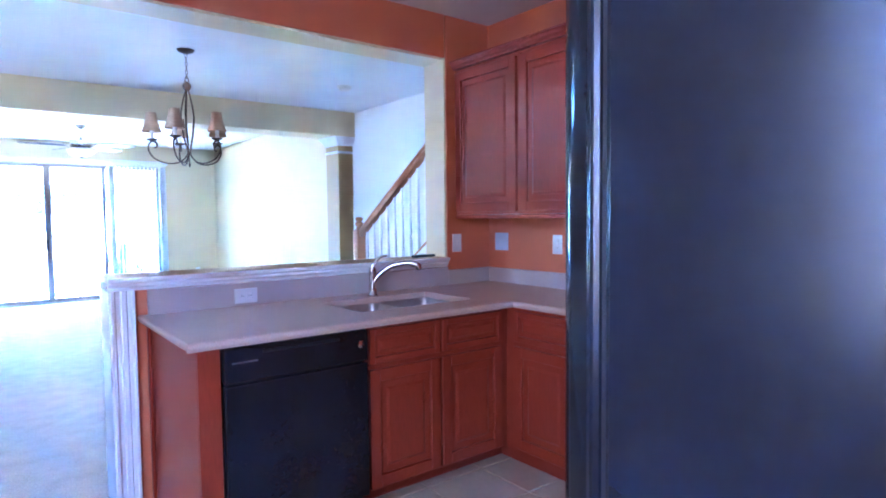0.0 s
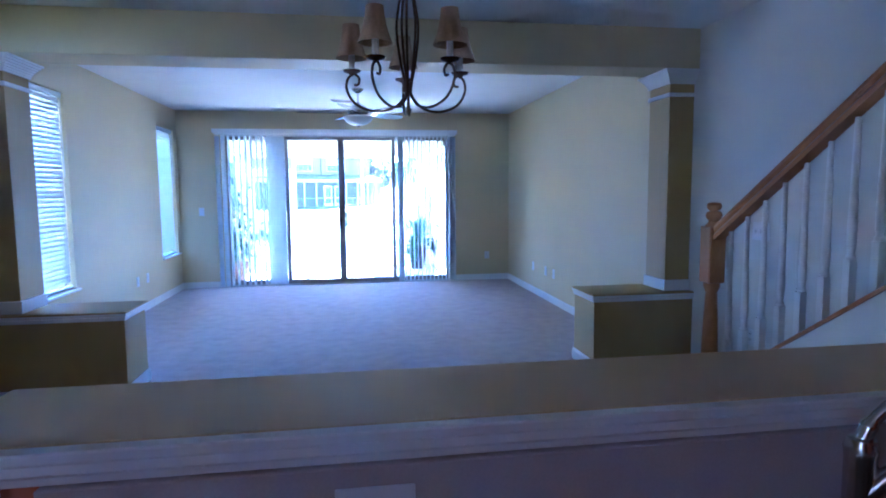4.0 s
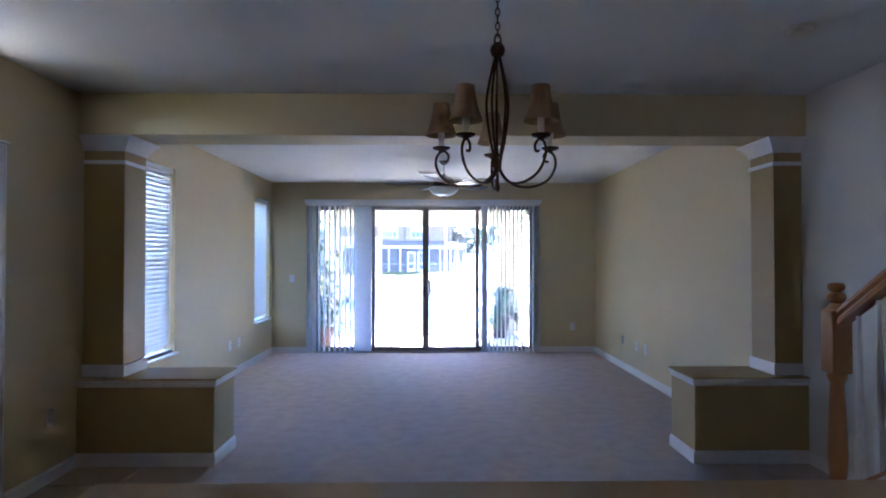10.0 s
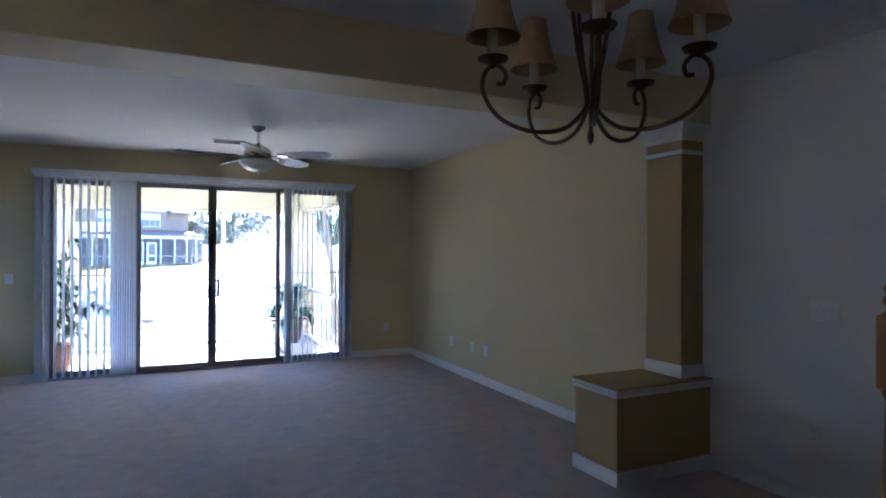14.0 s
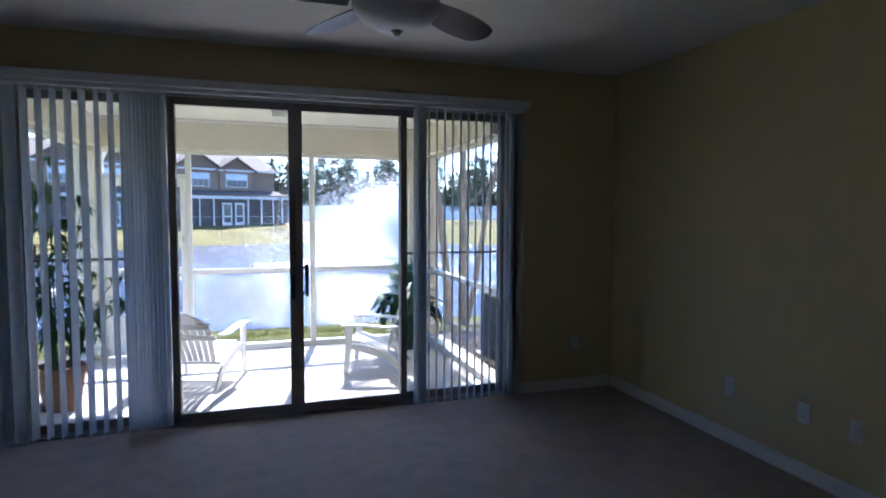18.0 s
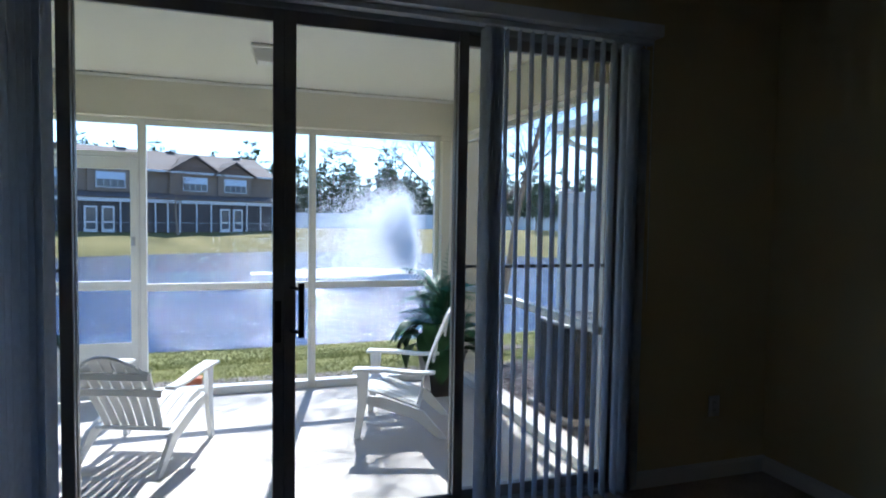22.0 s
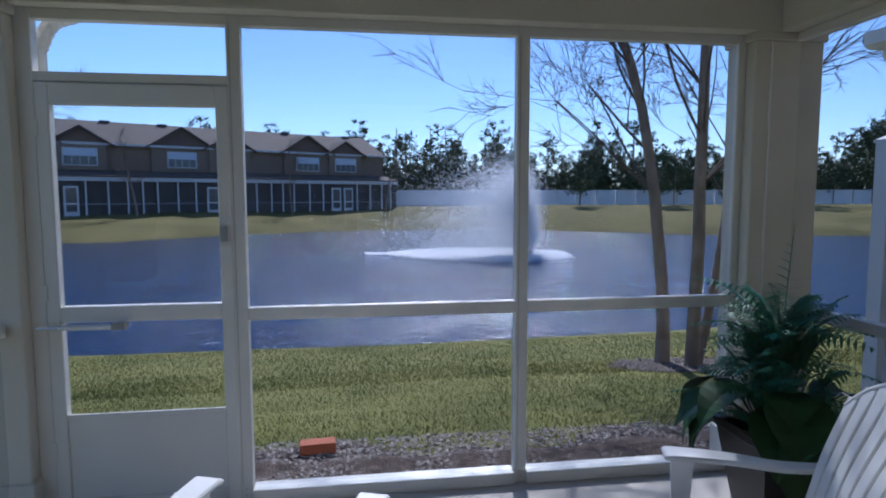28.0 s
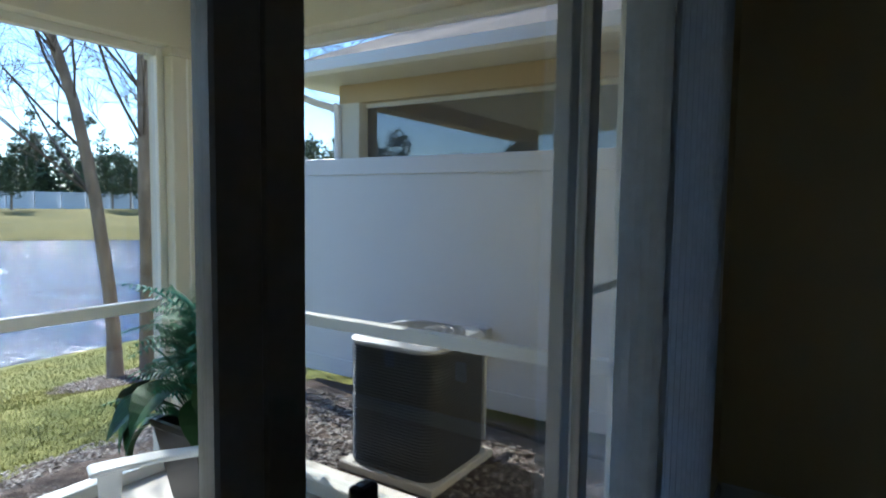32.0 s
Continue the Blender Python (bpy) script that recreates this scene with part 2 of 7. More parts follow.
M_TERRA = material("terracotta_pot", (0.17, 0.085, 0.05), 0.8, var=0.12, scale=9, fine=50, bump=0.01)
M_ACDARK = material("condenser_dark_grille", (0.035, 0.036, 0.038), 0.5, 0.3, var=0.1, fine=60, bump=0.004)
M_ACTOP = material("condenser_grey_paint", (0.44, 0.45, 0.46), 0.4, 0.2, var=0.05, bump=0.004)
M_ROOF = material("weathered_shingle", (0.19, 0.155, 0.125), 0.95, var=0.12, scale=0.7, fine=6, bump=0.05, second=(0.15, 0.12, 0.10))
M_SIDING = material("tan_siding", (0.23, 0.165, 0.12), 0.8, var=0.06, scale=0.6, fine=9, bump=0.01)
M_SIDING2 = material("brown_stone_cladding", (0.16, 0.105, 0.08), 0.85, var=0.16, scale=1.4, fine=6, bump=0.03)
M_WHITEFAR = material("white_house_trim", (0.56, 0.57, 0.58), 0.5, var=0.03, bump=0.0)
M_WINDARK = material("house_window_glass", (0.05, 0.07, 0.10), 0.08, var=0.1, bump=0.0)
# dark porch screen, with the shade behind it put into the colour
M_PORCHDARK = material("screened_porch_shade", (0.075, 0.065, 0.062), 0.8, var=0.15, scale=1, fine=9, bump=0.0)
M_WINSHADE = material("pale_window_shade", (0.55, 0.62, 0.72), 0.6, var=0.03, bump=0.0)
M_PLATE = material("white_switch_plate", (0.76, 0.76, 0.77), 0.35, var=0.01, bump=0.0)
M_PLATEG = material("pale_grey_switch_plate", (0.62, 0.66, 0.72), 0.4, var=0.01, bump=0.0)
M_DOOR = material("white_door_paint", (0.74, 0.72, 0.71), 0.38, var=0.015, scale=4, fine=90, bump=0.004)
M_FANBLADE = material("dark_walnut_blade", (0.060, 0.035, 0.024), 0.30, var=0.15, scale=5, fine=30, bump=0.003, stretch=(1, 1, 1))
M_FROST = material("frosted_glass_bowl", (0.74, 0.73, 0.70), 0.35, var=0.02, bump=0.0)
M_CHROME = material("polished_chrome", (0.75, 0.75, 0.76), 0.1, 1.0, var=0.03, bump=0.0)
M_GLASS = glass("clear_pane", (0.90, 0.925, 0.92))
# darker grass: the far bank's backlit, shaded look is put into the colour
M_FARBANK = material("far_bank_backlit_grass", (0.115, 0.115, 0.030), 0.95, var=0.25, scale=0.25, fine=3, bump=0.0, second=(0.17, 0.135, 0.055), spec=0.1)
M_FARFENCE = material("far_vinyl_fence", (0.66, 0.70, 0.76), 0.5, var=0.04, scale=0.5, fine=6, bump=0.0)


def water_material():
    m = bpy.data.materials.new("pond_water")
    m.use_nodes = True
    n, l = m.node_tree.nodes, m.node_tree.links
    b = n["Principled BSDF"]
    b.inputs["Base Color"].default_value = (0.003, 0.020, 0.075, 1)
    b.inputs["Roughness"].default_value = 0.13
    b.inputs["IOR"].default_value = 1.33
    b.inputs["Specular IOR Level"].default_value = 0.42
    geo, mp = n.new("ShaderNodeNewGeometry"), n.new("ShaderNodeMapping")
    mp.inputs["Scale"].default_value = (1.0, 1.0, 1.0)
    mp.inputs["Rotation"].default_value = (0, 0, radians(25))
    l.new(geo.outputs["Position"], mp.inputs["Vector"])
    last = None
    for sc, st, dist in ((1.6, 1.0, 0.16), (3.6, 1.0, 0.09), (8.0, 1.0, 0.035), (21.0, 1.0, 0.012), (0.22, 0.3, 0.25)):
        t, bp = n.new("ShaderNodeTexNoise"), n.new("ShaderNodeBump")
        t.inputs["Scale"].default_value, t.inputs["Detail"].default_value, t.inputs["Distortion"].default_value = sc, 3, 0.4
        bp.inputs["Strength"].default_value, bp.inputs["Distance"].default_value = st, dist
        l.new(mp.outputs["Vector"], t.inputs["Vector"])
        l.new(t.outputs["Fac"], bp.inputs["Height"])
        if last:
            l.new(last.outputs["Normal"], bp.inputs["Normal"])
        last = bp
    l.new(last.outputs["Normal"], b.inputs["Normal"])
    return m


M_WATER = water_material()


def thin_sheet(name, base, through, rough=0.5):
    """Thin vinyl or leaf: light comes through it, softened."""
    m = bpy.data.materials.new(name)
    m.use_nodes = True
    n, l = m.node_tree.nodes, m.node_tree.links
    b = n["Principled BSDF"]
    geo, t = n.new("ShaderNodeNewGeometry"), n.new("ShaderNodeTexNoise")
    t.inputs["Scale"].default_value, t.inputs["Detail"].default_value = 30, 4
    l.new(geo.outputs["Position"], t.inputs["Vector"])
    r, vm = n.new("ShaderNodeMapRange"), n.new("ShaderNodeVectorMath")
    r.inputs["To Min"].default_value, r.inputs["To Max"].default_value = 0.85, 1.15
    vm.operation = "SCALE"
    vm.inputs[0].default_value = base
    l.new(t.outputs["Fac"], r.inputs["Value"])
    l.new(r.outputs["Result"], vm.inputs["Scale"])
    l.new(vm.outputs["Vector"], b.inputs["Base Color"])
    b.inputs["Roughness"].default_value = rough
    tr, mx = n.new("ShaderNodeBsdfTranslucent"), n.new("ShaderNodeMixShader")
    l.new(vm.outputs["Vector"], tr.inputs["Color"])
    mx.inputs["Fac"].default_value = through
    l.new(b.outputs[0], mx.inputs[1])
    l.new(tr.outputs[0], mx.inputs[2])
    l.new(mx.outputs[0], n["Material Output"].inputs["Surface"])
    return m


M_VANE = thin_sheet("vinyl_vane", (0.72, 0.76, 0.82), 0.4)
M_SPRAY = thin_sheet("fountain_droplets", (0.99, 0.99, 0.99), 0.85, 0.3)


def screen_mesh(name, base, see):
    """Fine insect screen: mostly seen through, darkened by its threads."""
    m = bpy.data.materials.new(name)
    m.use_nodes = True
    n, l = m.node_tree.nodes, m.node_tree.links
    b, tr, mx = n["Principled BSDF"], n.new("ShaderNodeBsdfTransparent"), n.new("ShaderNodeMixShader")
    b.inputs["Base Color"].default_value, b.inputs["Roughness"].default_value = (*base, 1), 0.7
    mx.inputs["Fac"].default_value = see
    l.new(b.outputs[0], mx.inputs[1])
    l.new(tr.outputs[0], mx.inputs[2])
    l.new(mx.outputs[0], n["Material Output"].inputs["Surface"])
    return m


M_SCREEN = screen_mesh("dark_insect_screen", (0.03, 0.03, 0.033), 0.38)
M_SCREENFINE = screen_mesh("fine_insect_screen", (0.05, 0.05, 0.052), 0.93)
M_OVENGLASS = material("oven_window_glass", (0.10, 0.085, 0.08), 0.18, var=0.1, scale=8, fine=90, bump=0.0)
M_SOFFIT = material("vinyl_soffit", (0.74, 0.72, 0.65), 0.5, var=0.02, scale=4, fine=40, bump=0.01)

# ---- small helpers ----
PI = math.pi


def thing(name, x, y, z, label, category, group="", kind="", rz=0.0):
    ob = new(name)
    ob.empty_display_size = 0.1
    ob.matrix_basis = pose(x, y, z, 0, 0, rz)
    return tagged(ob, label, category, group, kind)


def mesh_ob(name, bm, mat, smooth=False):
    me = bpy.data.meshes.new(name)
    bm.to_mesh(me)
    bm.free()
    if mat:
        me.materials.append(mat)
    if smooth:
        me.polygons.foreach_set("use_smooth", [True] * len(me.polygons))
        me.set_sharp_from_angle(angle=radians(38))
    return new(name, me)


def part(name, bm, mat, parent, label="", smooth=False):
    ob = mesh_ob(name, bm, mat, smooth)
    ob.parent = parent
    if label:
        ob["label"] = label
    return ob


def solid(name, bm, mat, label, category="", kind="structure", smooth=False):
    return tagged(mesh_ob(name, bm, mat, smooth), label, category, "", kind)


def piece(name, me, parent, m):
    """One of many alike pieces on shared mesh data."""
    ob = new(name, me)
    ob.parent = parent
    ob.matrix_basis = m
    return ob


def box(bm, x0, y0, z0, x1, y1, z1, bevel=0.0, seg=1):
    x0, x1, y0, y1, z0, z1 = min(x0, x1), max(x0, x1), min(y0, y1), max(y0, y1), min(z0, z1), max(z0, z1)
    vs = [bm.verts.new((x, y, z)) for z in (z0, z1) for y in (y0, y1) for x in (x0, x1)]
    fs = [bm.faces.new([vs[k] for k in f]) for f in ((0, 2, 3, 1), (4, 5, 7, 6), (0, 1, 5, 4), (2, 6, 7, 3), (0, 4, 6, 2), (1, 3, 7, 5))]
    if bevel > 0:
        es = list({e for f in fs for e in f.edges})
        bmesh.ops.bevel(bm, geom=es, offset=bevel, segments=seg, affect="EDGES", profile=0.5)
    return bm


def cube(x0, y0, z0, x1, y1, z1, bevel=0.0, seg=1):
    return box(bmesh.new(), x0, y0, z0, x1, y1, z1, bevel, seg)


def ring_loft(bm, rings, close_ends=True, cyclic=True):
    rows = [[bm.verts.new(p) for p in r] for r in rings]
    n = len(rows[0])
    for a, b in zip(rows, rows[1:]):
        for k in range(n if cyclic else n - 1):
            bm.faces.new((a[k], a[(k + 1) % n], b[(k + 1) % n], b[k]))
    if close_ends and cyclic:
        bm.faces.new(rows[0][::-1])
        bm.faces.new(rows[-1])
    return bm


def lathe(bm, prof, n=16, cx=0.0, cy=0.0, cz=0.0):
    """A turned solid round a vertical axis; prof: (radius, z) from below."""
    return ring_loft(bm, [[(cx + r * math.cos(2 * PI * k / n), cy + r * math.sin(2 * PI * k / n), cz + z) for k in range(n)] for r, z in prof])


def tube(bm, pts, r, n=8):
    """A bent rod through pts; r: one radius or one for each point."""
    pts = [Vector(p) for p in pts]
    rs = r if isinstance(r, (list, tuple)) else [r] * len(pts)
    rings, side = [], None
    for k, p in enumerate(pts):
        d = (pts[min(k + 1, len(pts) - 1)] - pts[max(k - 1, 0)]).normalized()
        if side is None:
            side = d.orthogonal().normalized()
        else:
            side = (side - d * side.dot(d)).normalized()
        up = d.cross(side)
        rings.append([p + (side * math.cos(2 * PI * j / n) + up * math.sin(2 * PI * j / n)) * rs[k] for j in range(n)])
    return ring_loft(bm, rings)


def smooth_path(pts, steps=6):
    """Catmull-Rom through pts."""
    pts = [Vector(p) for p in pts]
    q = [pts[0] * 2 - pts[1], *pts, pts[-1] * 2 - pts[-2]]
    out = []
    for k in range(1, len(q) - 2):
        a, b, c, d = q[k - 1:k + 3]
        for s in range(steps):
            t = s / steps
            out.append(0.5 * (2 * b + (c - a) * t + (2 * a - 5 * b + 4 * c - d) * t * t + (3 * b - a - 3 * c + d) * t ** 3))
    return out + [pts[-1]]


def prism(bm, outline, axis, a, b):
    """A straight bar with a closed outline (pairs) along an axis from a to b. x: outline is (y, z); y: (x, z); z: (x, y)."""
    def at(p, s):
        return (s, p[0], p[1]) if axis == "x" else (p[0], s, p[1]) if axis == "y" else (p[0], p[1], s)
    lo, hi = [bm.verts.new(at(p, a)) for p in outline], [bm.verts.new(at(p, b)) for p in outline]
    n = len(outline)
    for k in range(n):
        bm.faces.new((lo[k], lo[(k + 1) % n], hi[(k + 1) % n], hi[k]))
    bm.faces.new(lo[::-1])
    bm.faces.new(hi)
    bmesh.ops.recalc_face_normals(bm, faces=bm.faces[:])
    return bm


def wall_with_holes(bm, axis, at0, at1, a0, a1, z0, z1, holes):
    """A wall across axis ('x' or 'y') from at0 to at1 thick, from a0 to a1 long, with holes (a, b, zlow, zhigh)."""
    cuts_a = sorted({a0, a1, *[h[0] for h in holes], *[h[1] for h in holes]})
    cuts_z = sorted({z0, z1, *[h[2] for h in holes], *[h[3] for h in holes]})

    def hole(i, j):
        if not (0 <= i < len(cuts_a) - 1 and 0 <= j < len(cuts_z) - 1):
            return True
        m, n = (cuts_a[i] + cuts_a[i + 1]) / 2, (cuts_z[j] + cuts_z[j + 1]) / 2
        return any(h[0] < m < h[1] and h[2] < n < h[3] for h in holes)

    def v(t, a, z):
        key = (round(t, 4), round(a, 4), round(z, 4))
        if key not in made:
            made[key] = bm.verts.new((t, a, z) if axis == "x" else (a, t, z))
        return made[key]
    made = {}
    for i in range(len(cuts_a) - 1):
        for j in range(len(cuts_z) - 1):
            if hole(i, j):
                continue
            p, q, r, s = cuts_a[i], cuts_a[i + 1], cuts_z[j], cuts_z[j + 1]
            for t in (at0, at1):
                bm.faces.new((v(t, p, r), v(t, q, r), v(t, q, s), v(t, p, s)))
            if hole(i - 1, j):
                bm.faces.new((v(at0, p, r), v(at1, p, r), v(at1, p, s), v(at0, p, s)))
            if hole(i + 1, j):
                bm.faces.new((v(at0, q, r), v(at1, q, r), v(at1, q, s), v(at0, q, s)))
            if hole(i, j - 1):
                bm.faces.new((v(at0, p, r), v(at1, p, r), v(at1, q, r), v(at0, q, r)))
            if hole(i, j + 1):
                bm.faces.new((v(at0, p, s), v(at1, p, s), v(at1, q, s), v(at0, q, s)))
    bmesh.ops.recalc_face_normals(bm, faces=bm.faces[:])
    return bm

# ---- the plan, in metres ----
XW, XE, YN, YS, CEIL = -0.73, 4.47, 12.45, -0.9, 2.64
XEL = 4.29                     # living room's east wall
YK, YK2 = 4.03, 4.25           # wall between kitchen and dining room
XKE = 3.55                     # kitchen's east wall
BEAM0, BEAM1, BEAMZ = 7.47, 7.83, 2.34
PED_H = 0.615
LANAI_Y, LANAI_Z, LANAI_C = 15.0, -0.05, 2.46
SLIDE0, SLIDE1, SLIDEZ = -0.09, 3.35, 2.315
WINDOWS = ((8.26, 9.03, 0.56, 2.33), (11.56, 12.30, 0.56, 2.33))
KWIN = (0.35, 1.75, 0.95, 2.2)  # kitchen window beside the breakfast corner
DOOR0, DOOR1, DOORZ = 5.72, 6.66, 2.045
TRANSOM = (5.61, 6.69, 2.20, 2.55)
TILE_X = 0.22

# floors
solid("floor_carpet", cube(TILE_X, YK + 0.02, -0.10, XE, YN, 0.0), M_CARPET, "taupe cut-pile carpet with vacuum tracks", "carpet")
solid("floor_carpet_living", cube(XW, BEAM0, -0.10, TILE_X, YN, 0.0), M_CARPET, "taupe cut-pile carpet by the windows", "carpet")
tile_floor = solid("floor_tile", cube(XW, YS, -0.14, XKE, YK + 0.02, -0.012), M_GROUT, "beige ceramic tile floor with sunken grout", "floor")
entry_floor = solid("floor_entry", cube(XW, YK + 0.02, -0.14, TILE_X, BEAM0, -0.012), M_GROUT, "beige ceramic tile floor at the front door", "floor")

# outer walls
solid("wall_north", wall_with_holes(bmesh.new(), "y", YN, YN + 0.2, XW - 0.2, XE + 0.2, -0.1, CEIL, [(SLIDE0, SLIDE1, -0.02, SLIDEZ)]), M_WALL,
      "straw-painted wall with the sliding door opening", "wall")
solid("wall_west", wall_with_holes(bmesh.new(), "x", XW - 0.2, XW, YS, YN, -0.1, CEIL,
      [w for w in WINDOWS] + [KWIN, (DOOR0, DOOR1, -0.02, DOORZ), TRANSOM]), M_WALL,
      "straw-painted wall with windows and the front door", "wall")
solid("wall_east", cube(XEL, BEAM1 + 0.055, -0.1, XE + 0.2, YN, CEIL), M_WALL, "straw-painted living room wall", "wall")
solid("wall_east_stairs", cube(XE, YS, -0.1, XE + 0.2, BEAM1, 5.4), M_WALLW, "off-white wall beside the stairs", "wall")
solid("wall_south", cube(XW - 0.2, YS - 0.2, -0.1, XE + 0.2, YS, 5.4), M_RUST, "rust-painted wall at the back of the kitchen", "wall")

# ceilings
bm = bmesh.new()
box(bm, XW - 0.2, YS - 0.2, CEIL, XKE + 0.12, YN + 0.2, CEIL + 0.15)
box(bm, XKE + 0.12, 4.3, CEIL, XE + 0.2, YN + 0.2, CEIL + 0.15)
solid("ceiling", bm, M_CEIL, "white knockdown-textured ceiling", "ceiling")
solid("ceiling_stairwell", cube(XKE, YS - 0.2, 5.4, XE + 0.2, 4.6, 5.5), M_CEIL, "white ceiling over the stairwell", "ceiling")
solid("wall_stairwell", cube(XKE + 0.121, 4.3, CEIL + 0.15, XE, 4.42, 5.4), M_WALLW, "upper wall of the stairwell", "wall")
solid("wall_upper", cube(XKE, YS, CEIL + 0.15, XKE + 0.12, 4.3, 5.4), M_WALLW, "upper wall beside the stairwell", "wall")

# beam between dining and living
solid("beam", cube(XW, BEAM0, BEAMZ, XE, BEAM1, CEIL, 0.004), M_WALL, "straw-painted dropped beam between the rooms", "beam")

# kitchen pass-through
solid("wall_halfwall", cube(1.24, YK, 0.0, 3.17, YK2 - 0.02, 1.03), M_RUST, "low wall under the pass-through", "wall")
solid("wall_header", cube(XW, YK, 2.37, 3.17, YK2 - 0.012, CEIL), M_RUST, "rust-painted header over the pass-through", "wall")
solid("wall_header_lining", cube(XW, YK + 0.012, 2.355, 3.17, YK2, 2.37), M_WALL, "straw-painted underside of the header", "wall")
solid("wall_header_dining", cube(XW, YK2 - 0.012, 2.37, 3.17, YK2, CEIL), M_WALL, "straw-painted dining side of the header", "wall")
solid("wall_jamb", cube(3.182, YK, 0.0, XKE + 0.12, YK2 - 0.012, CEIL), M_RUST, "rust-painted wall at the end of the pass-through", "wall")
solid("wall_jamb_lining", cube(3.17, YK + 0.012, 0.0, 3.182, YK2, CEIL), M_WALL, "straw-painted side of the pass-through", "wall")
solid("wall_jamb_dining", cube(3.182, YK2 - 0.012, 0.0, XKE + 0.12, YK2, CEIL), M_WALL, "straw-painted dining side of the kitchen wall", "wall")
solid("wall_halfwall_dining", cube(1.24, YK2 - 0.02, 0.0, 3.17, YK2 - 0.008, 1.03), M_WALL, "straw-painted dining side of the low wall", "wall")
solid("wall_kitchen_east", cube(XKE, YS, 0.0, XKE + 0.12, YK, CEIL), M_RUST, "rust-painted kitchen wall", "wall")
solid("wall_stairs_kitchen", cube(XKE + 0.12, YS, 0.0, XKE + 0.132, YK2, CEIL), M_WALLW, "off-white stair side of the kitchen wall", "wall")

# bar ledge with its moulded apron and the cased end of the low wall
ledge = thing("bar_ledge", 2.2, 4.11, 1.045, "straw-painted bar ledge with white moulded edge on the low wall", "ledge")
ledge.matrix_basis = Matrix()
part("top", cube(1.222, YK - 0.026, 1.055, 3.168, YK2 + 0.018, 1.086, 0.004), M_LEDGE, ledge, "tan-painted ledge top")
prof = [(0, 0), (-0.012, 0), (-0.016, 0.012), (-0.026, 0.02), (-0.028, 0.034), (-0.04, 0.042), (-0.046, 0.056), (-0.046, 0.06), (0, 0.06)]
part("apron", prism(bmesh.new(), [(YK + a, 1.024 + b) for a, b in prof], "x", 1.215, 3.168), M_TRIM, ledge, "white moulded apron")
part("apron", prism(bmesh.new(), [(YK2 - 0.02 - a * 0.8, 0.994 + b) for a, b in prof], "x", 1.215, 3.168), M_TRIM, ledge, "white moulded apron")
part("end_casing", cube(1.216, YK - 0.02, 0.0, 1.238, YK2 + 0.0, 1.024, 0.003), M_TRIM, ledge, "white end board of the low wall")
prof = [(1.216, 0), (1.216, -0.014), (1.224, -0.024), (1.238, -0.024), (1.243, -0.016), (1.262, -0.014), (1.268, -0.019), (1.286, -0.019), (1.292, -0.014), (1.308, -0.016), (1.312, -0.022), (1.322, -0.022), (1.325, -0.012), (1.325, 0)]
part("kitchen_casing", prism(bmesh.new(), [(x, YK - 0.001 + d) for x, d in prof], "z", 0.0, 1.024), M_TRIM, ledge, "white fluted casing")


def baseboard(name, x0, y0, x1, y1, z=0.0, h=0.092, d=0.014):
    """A skirting of thickness d along an axis; the room lies to the side where it stands proud."""
    bm = bmesh.new()
    box(bm, x0, y0, z, x1, y1, z + h * 0.82)
    ix, iy = (0, 0)
    if abs(x1 - x0) > abs(y1 - y0):
        iy = 0.005
    else:
        ix = 0.005
    box(bm, min(x0, x1) + ix, min(y0, y1) + iy, z + h * 0.82, max(x0, x1) - ix, max(y0, y1) - iy, z + h)
    return solid(name, bm, M_TRIM, "white painted baseboard", "baseboard")


D = 0.014
baseboard("baseboard_north_a", XW, YN - D, SLIDE0 - 0.03, YN)
baseboard("baseboard_north_b", SLIDE1 + 0.03, YN - D, XEL, YN)
baseboard("baseboard_east", XEL - D, BEAM1 + 0.07, XEL, YN - D)
baseboard("baseboard_east_dining", XE - D, 6.06, XE, BEAM0 - D)
baseboard("baseboard_west", XW, BEAM1 + 0.07, XW + D, YN - D)
baseboard("baseboard_entry", XW, DOOR1 + 0.105, XW + D, BEAM0 - D)
baseboard("baseboard_entry_south", XW, 2.2, XW + D, DOOR0 - 0.105)
baseboard("baseboard_dining", 1.26, YK2 - 0.008, 3.67, YK2 + 0.006)


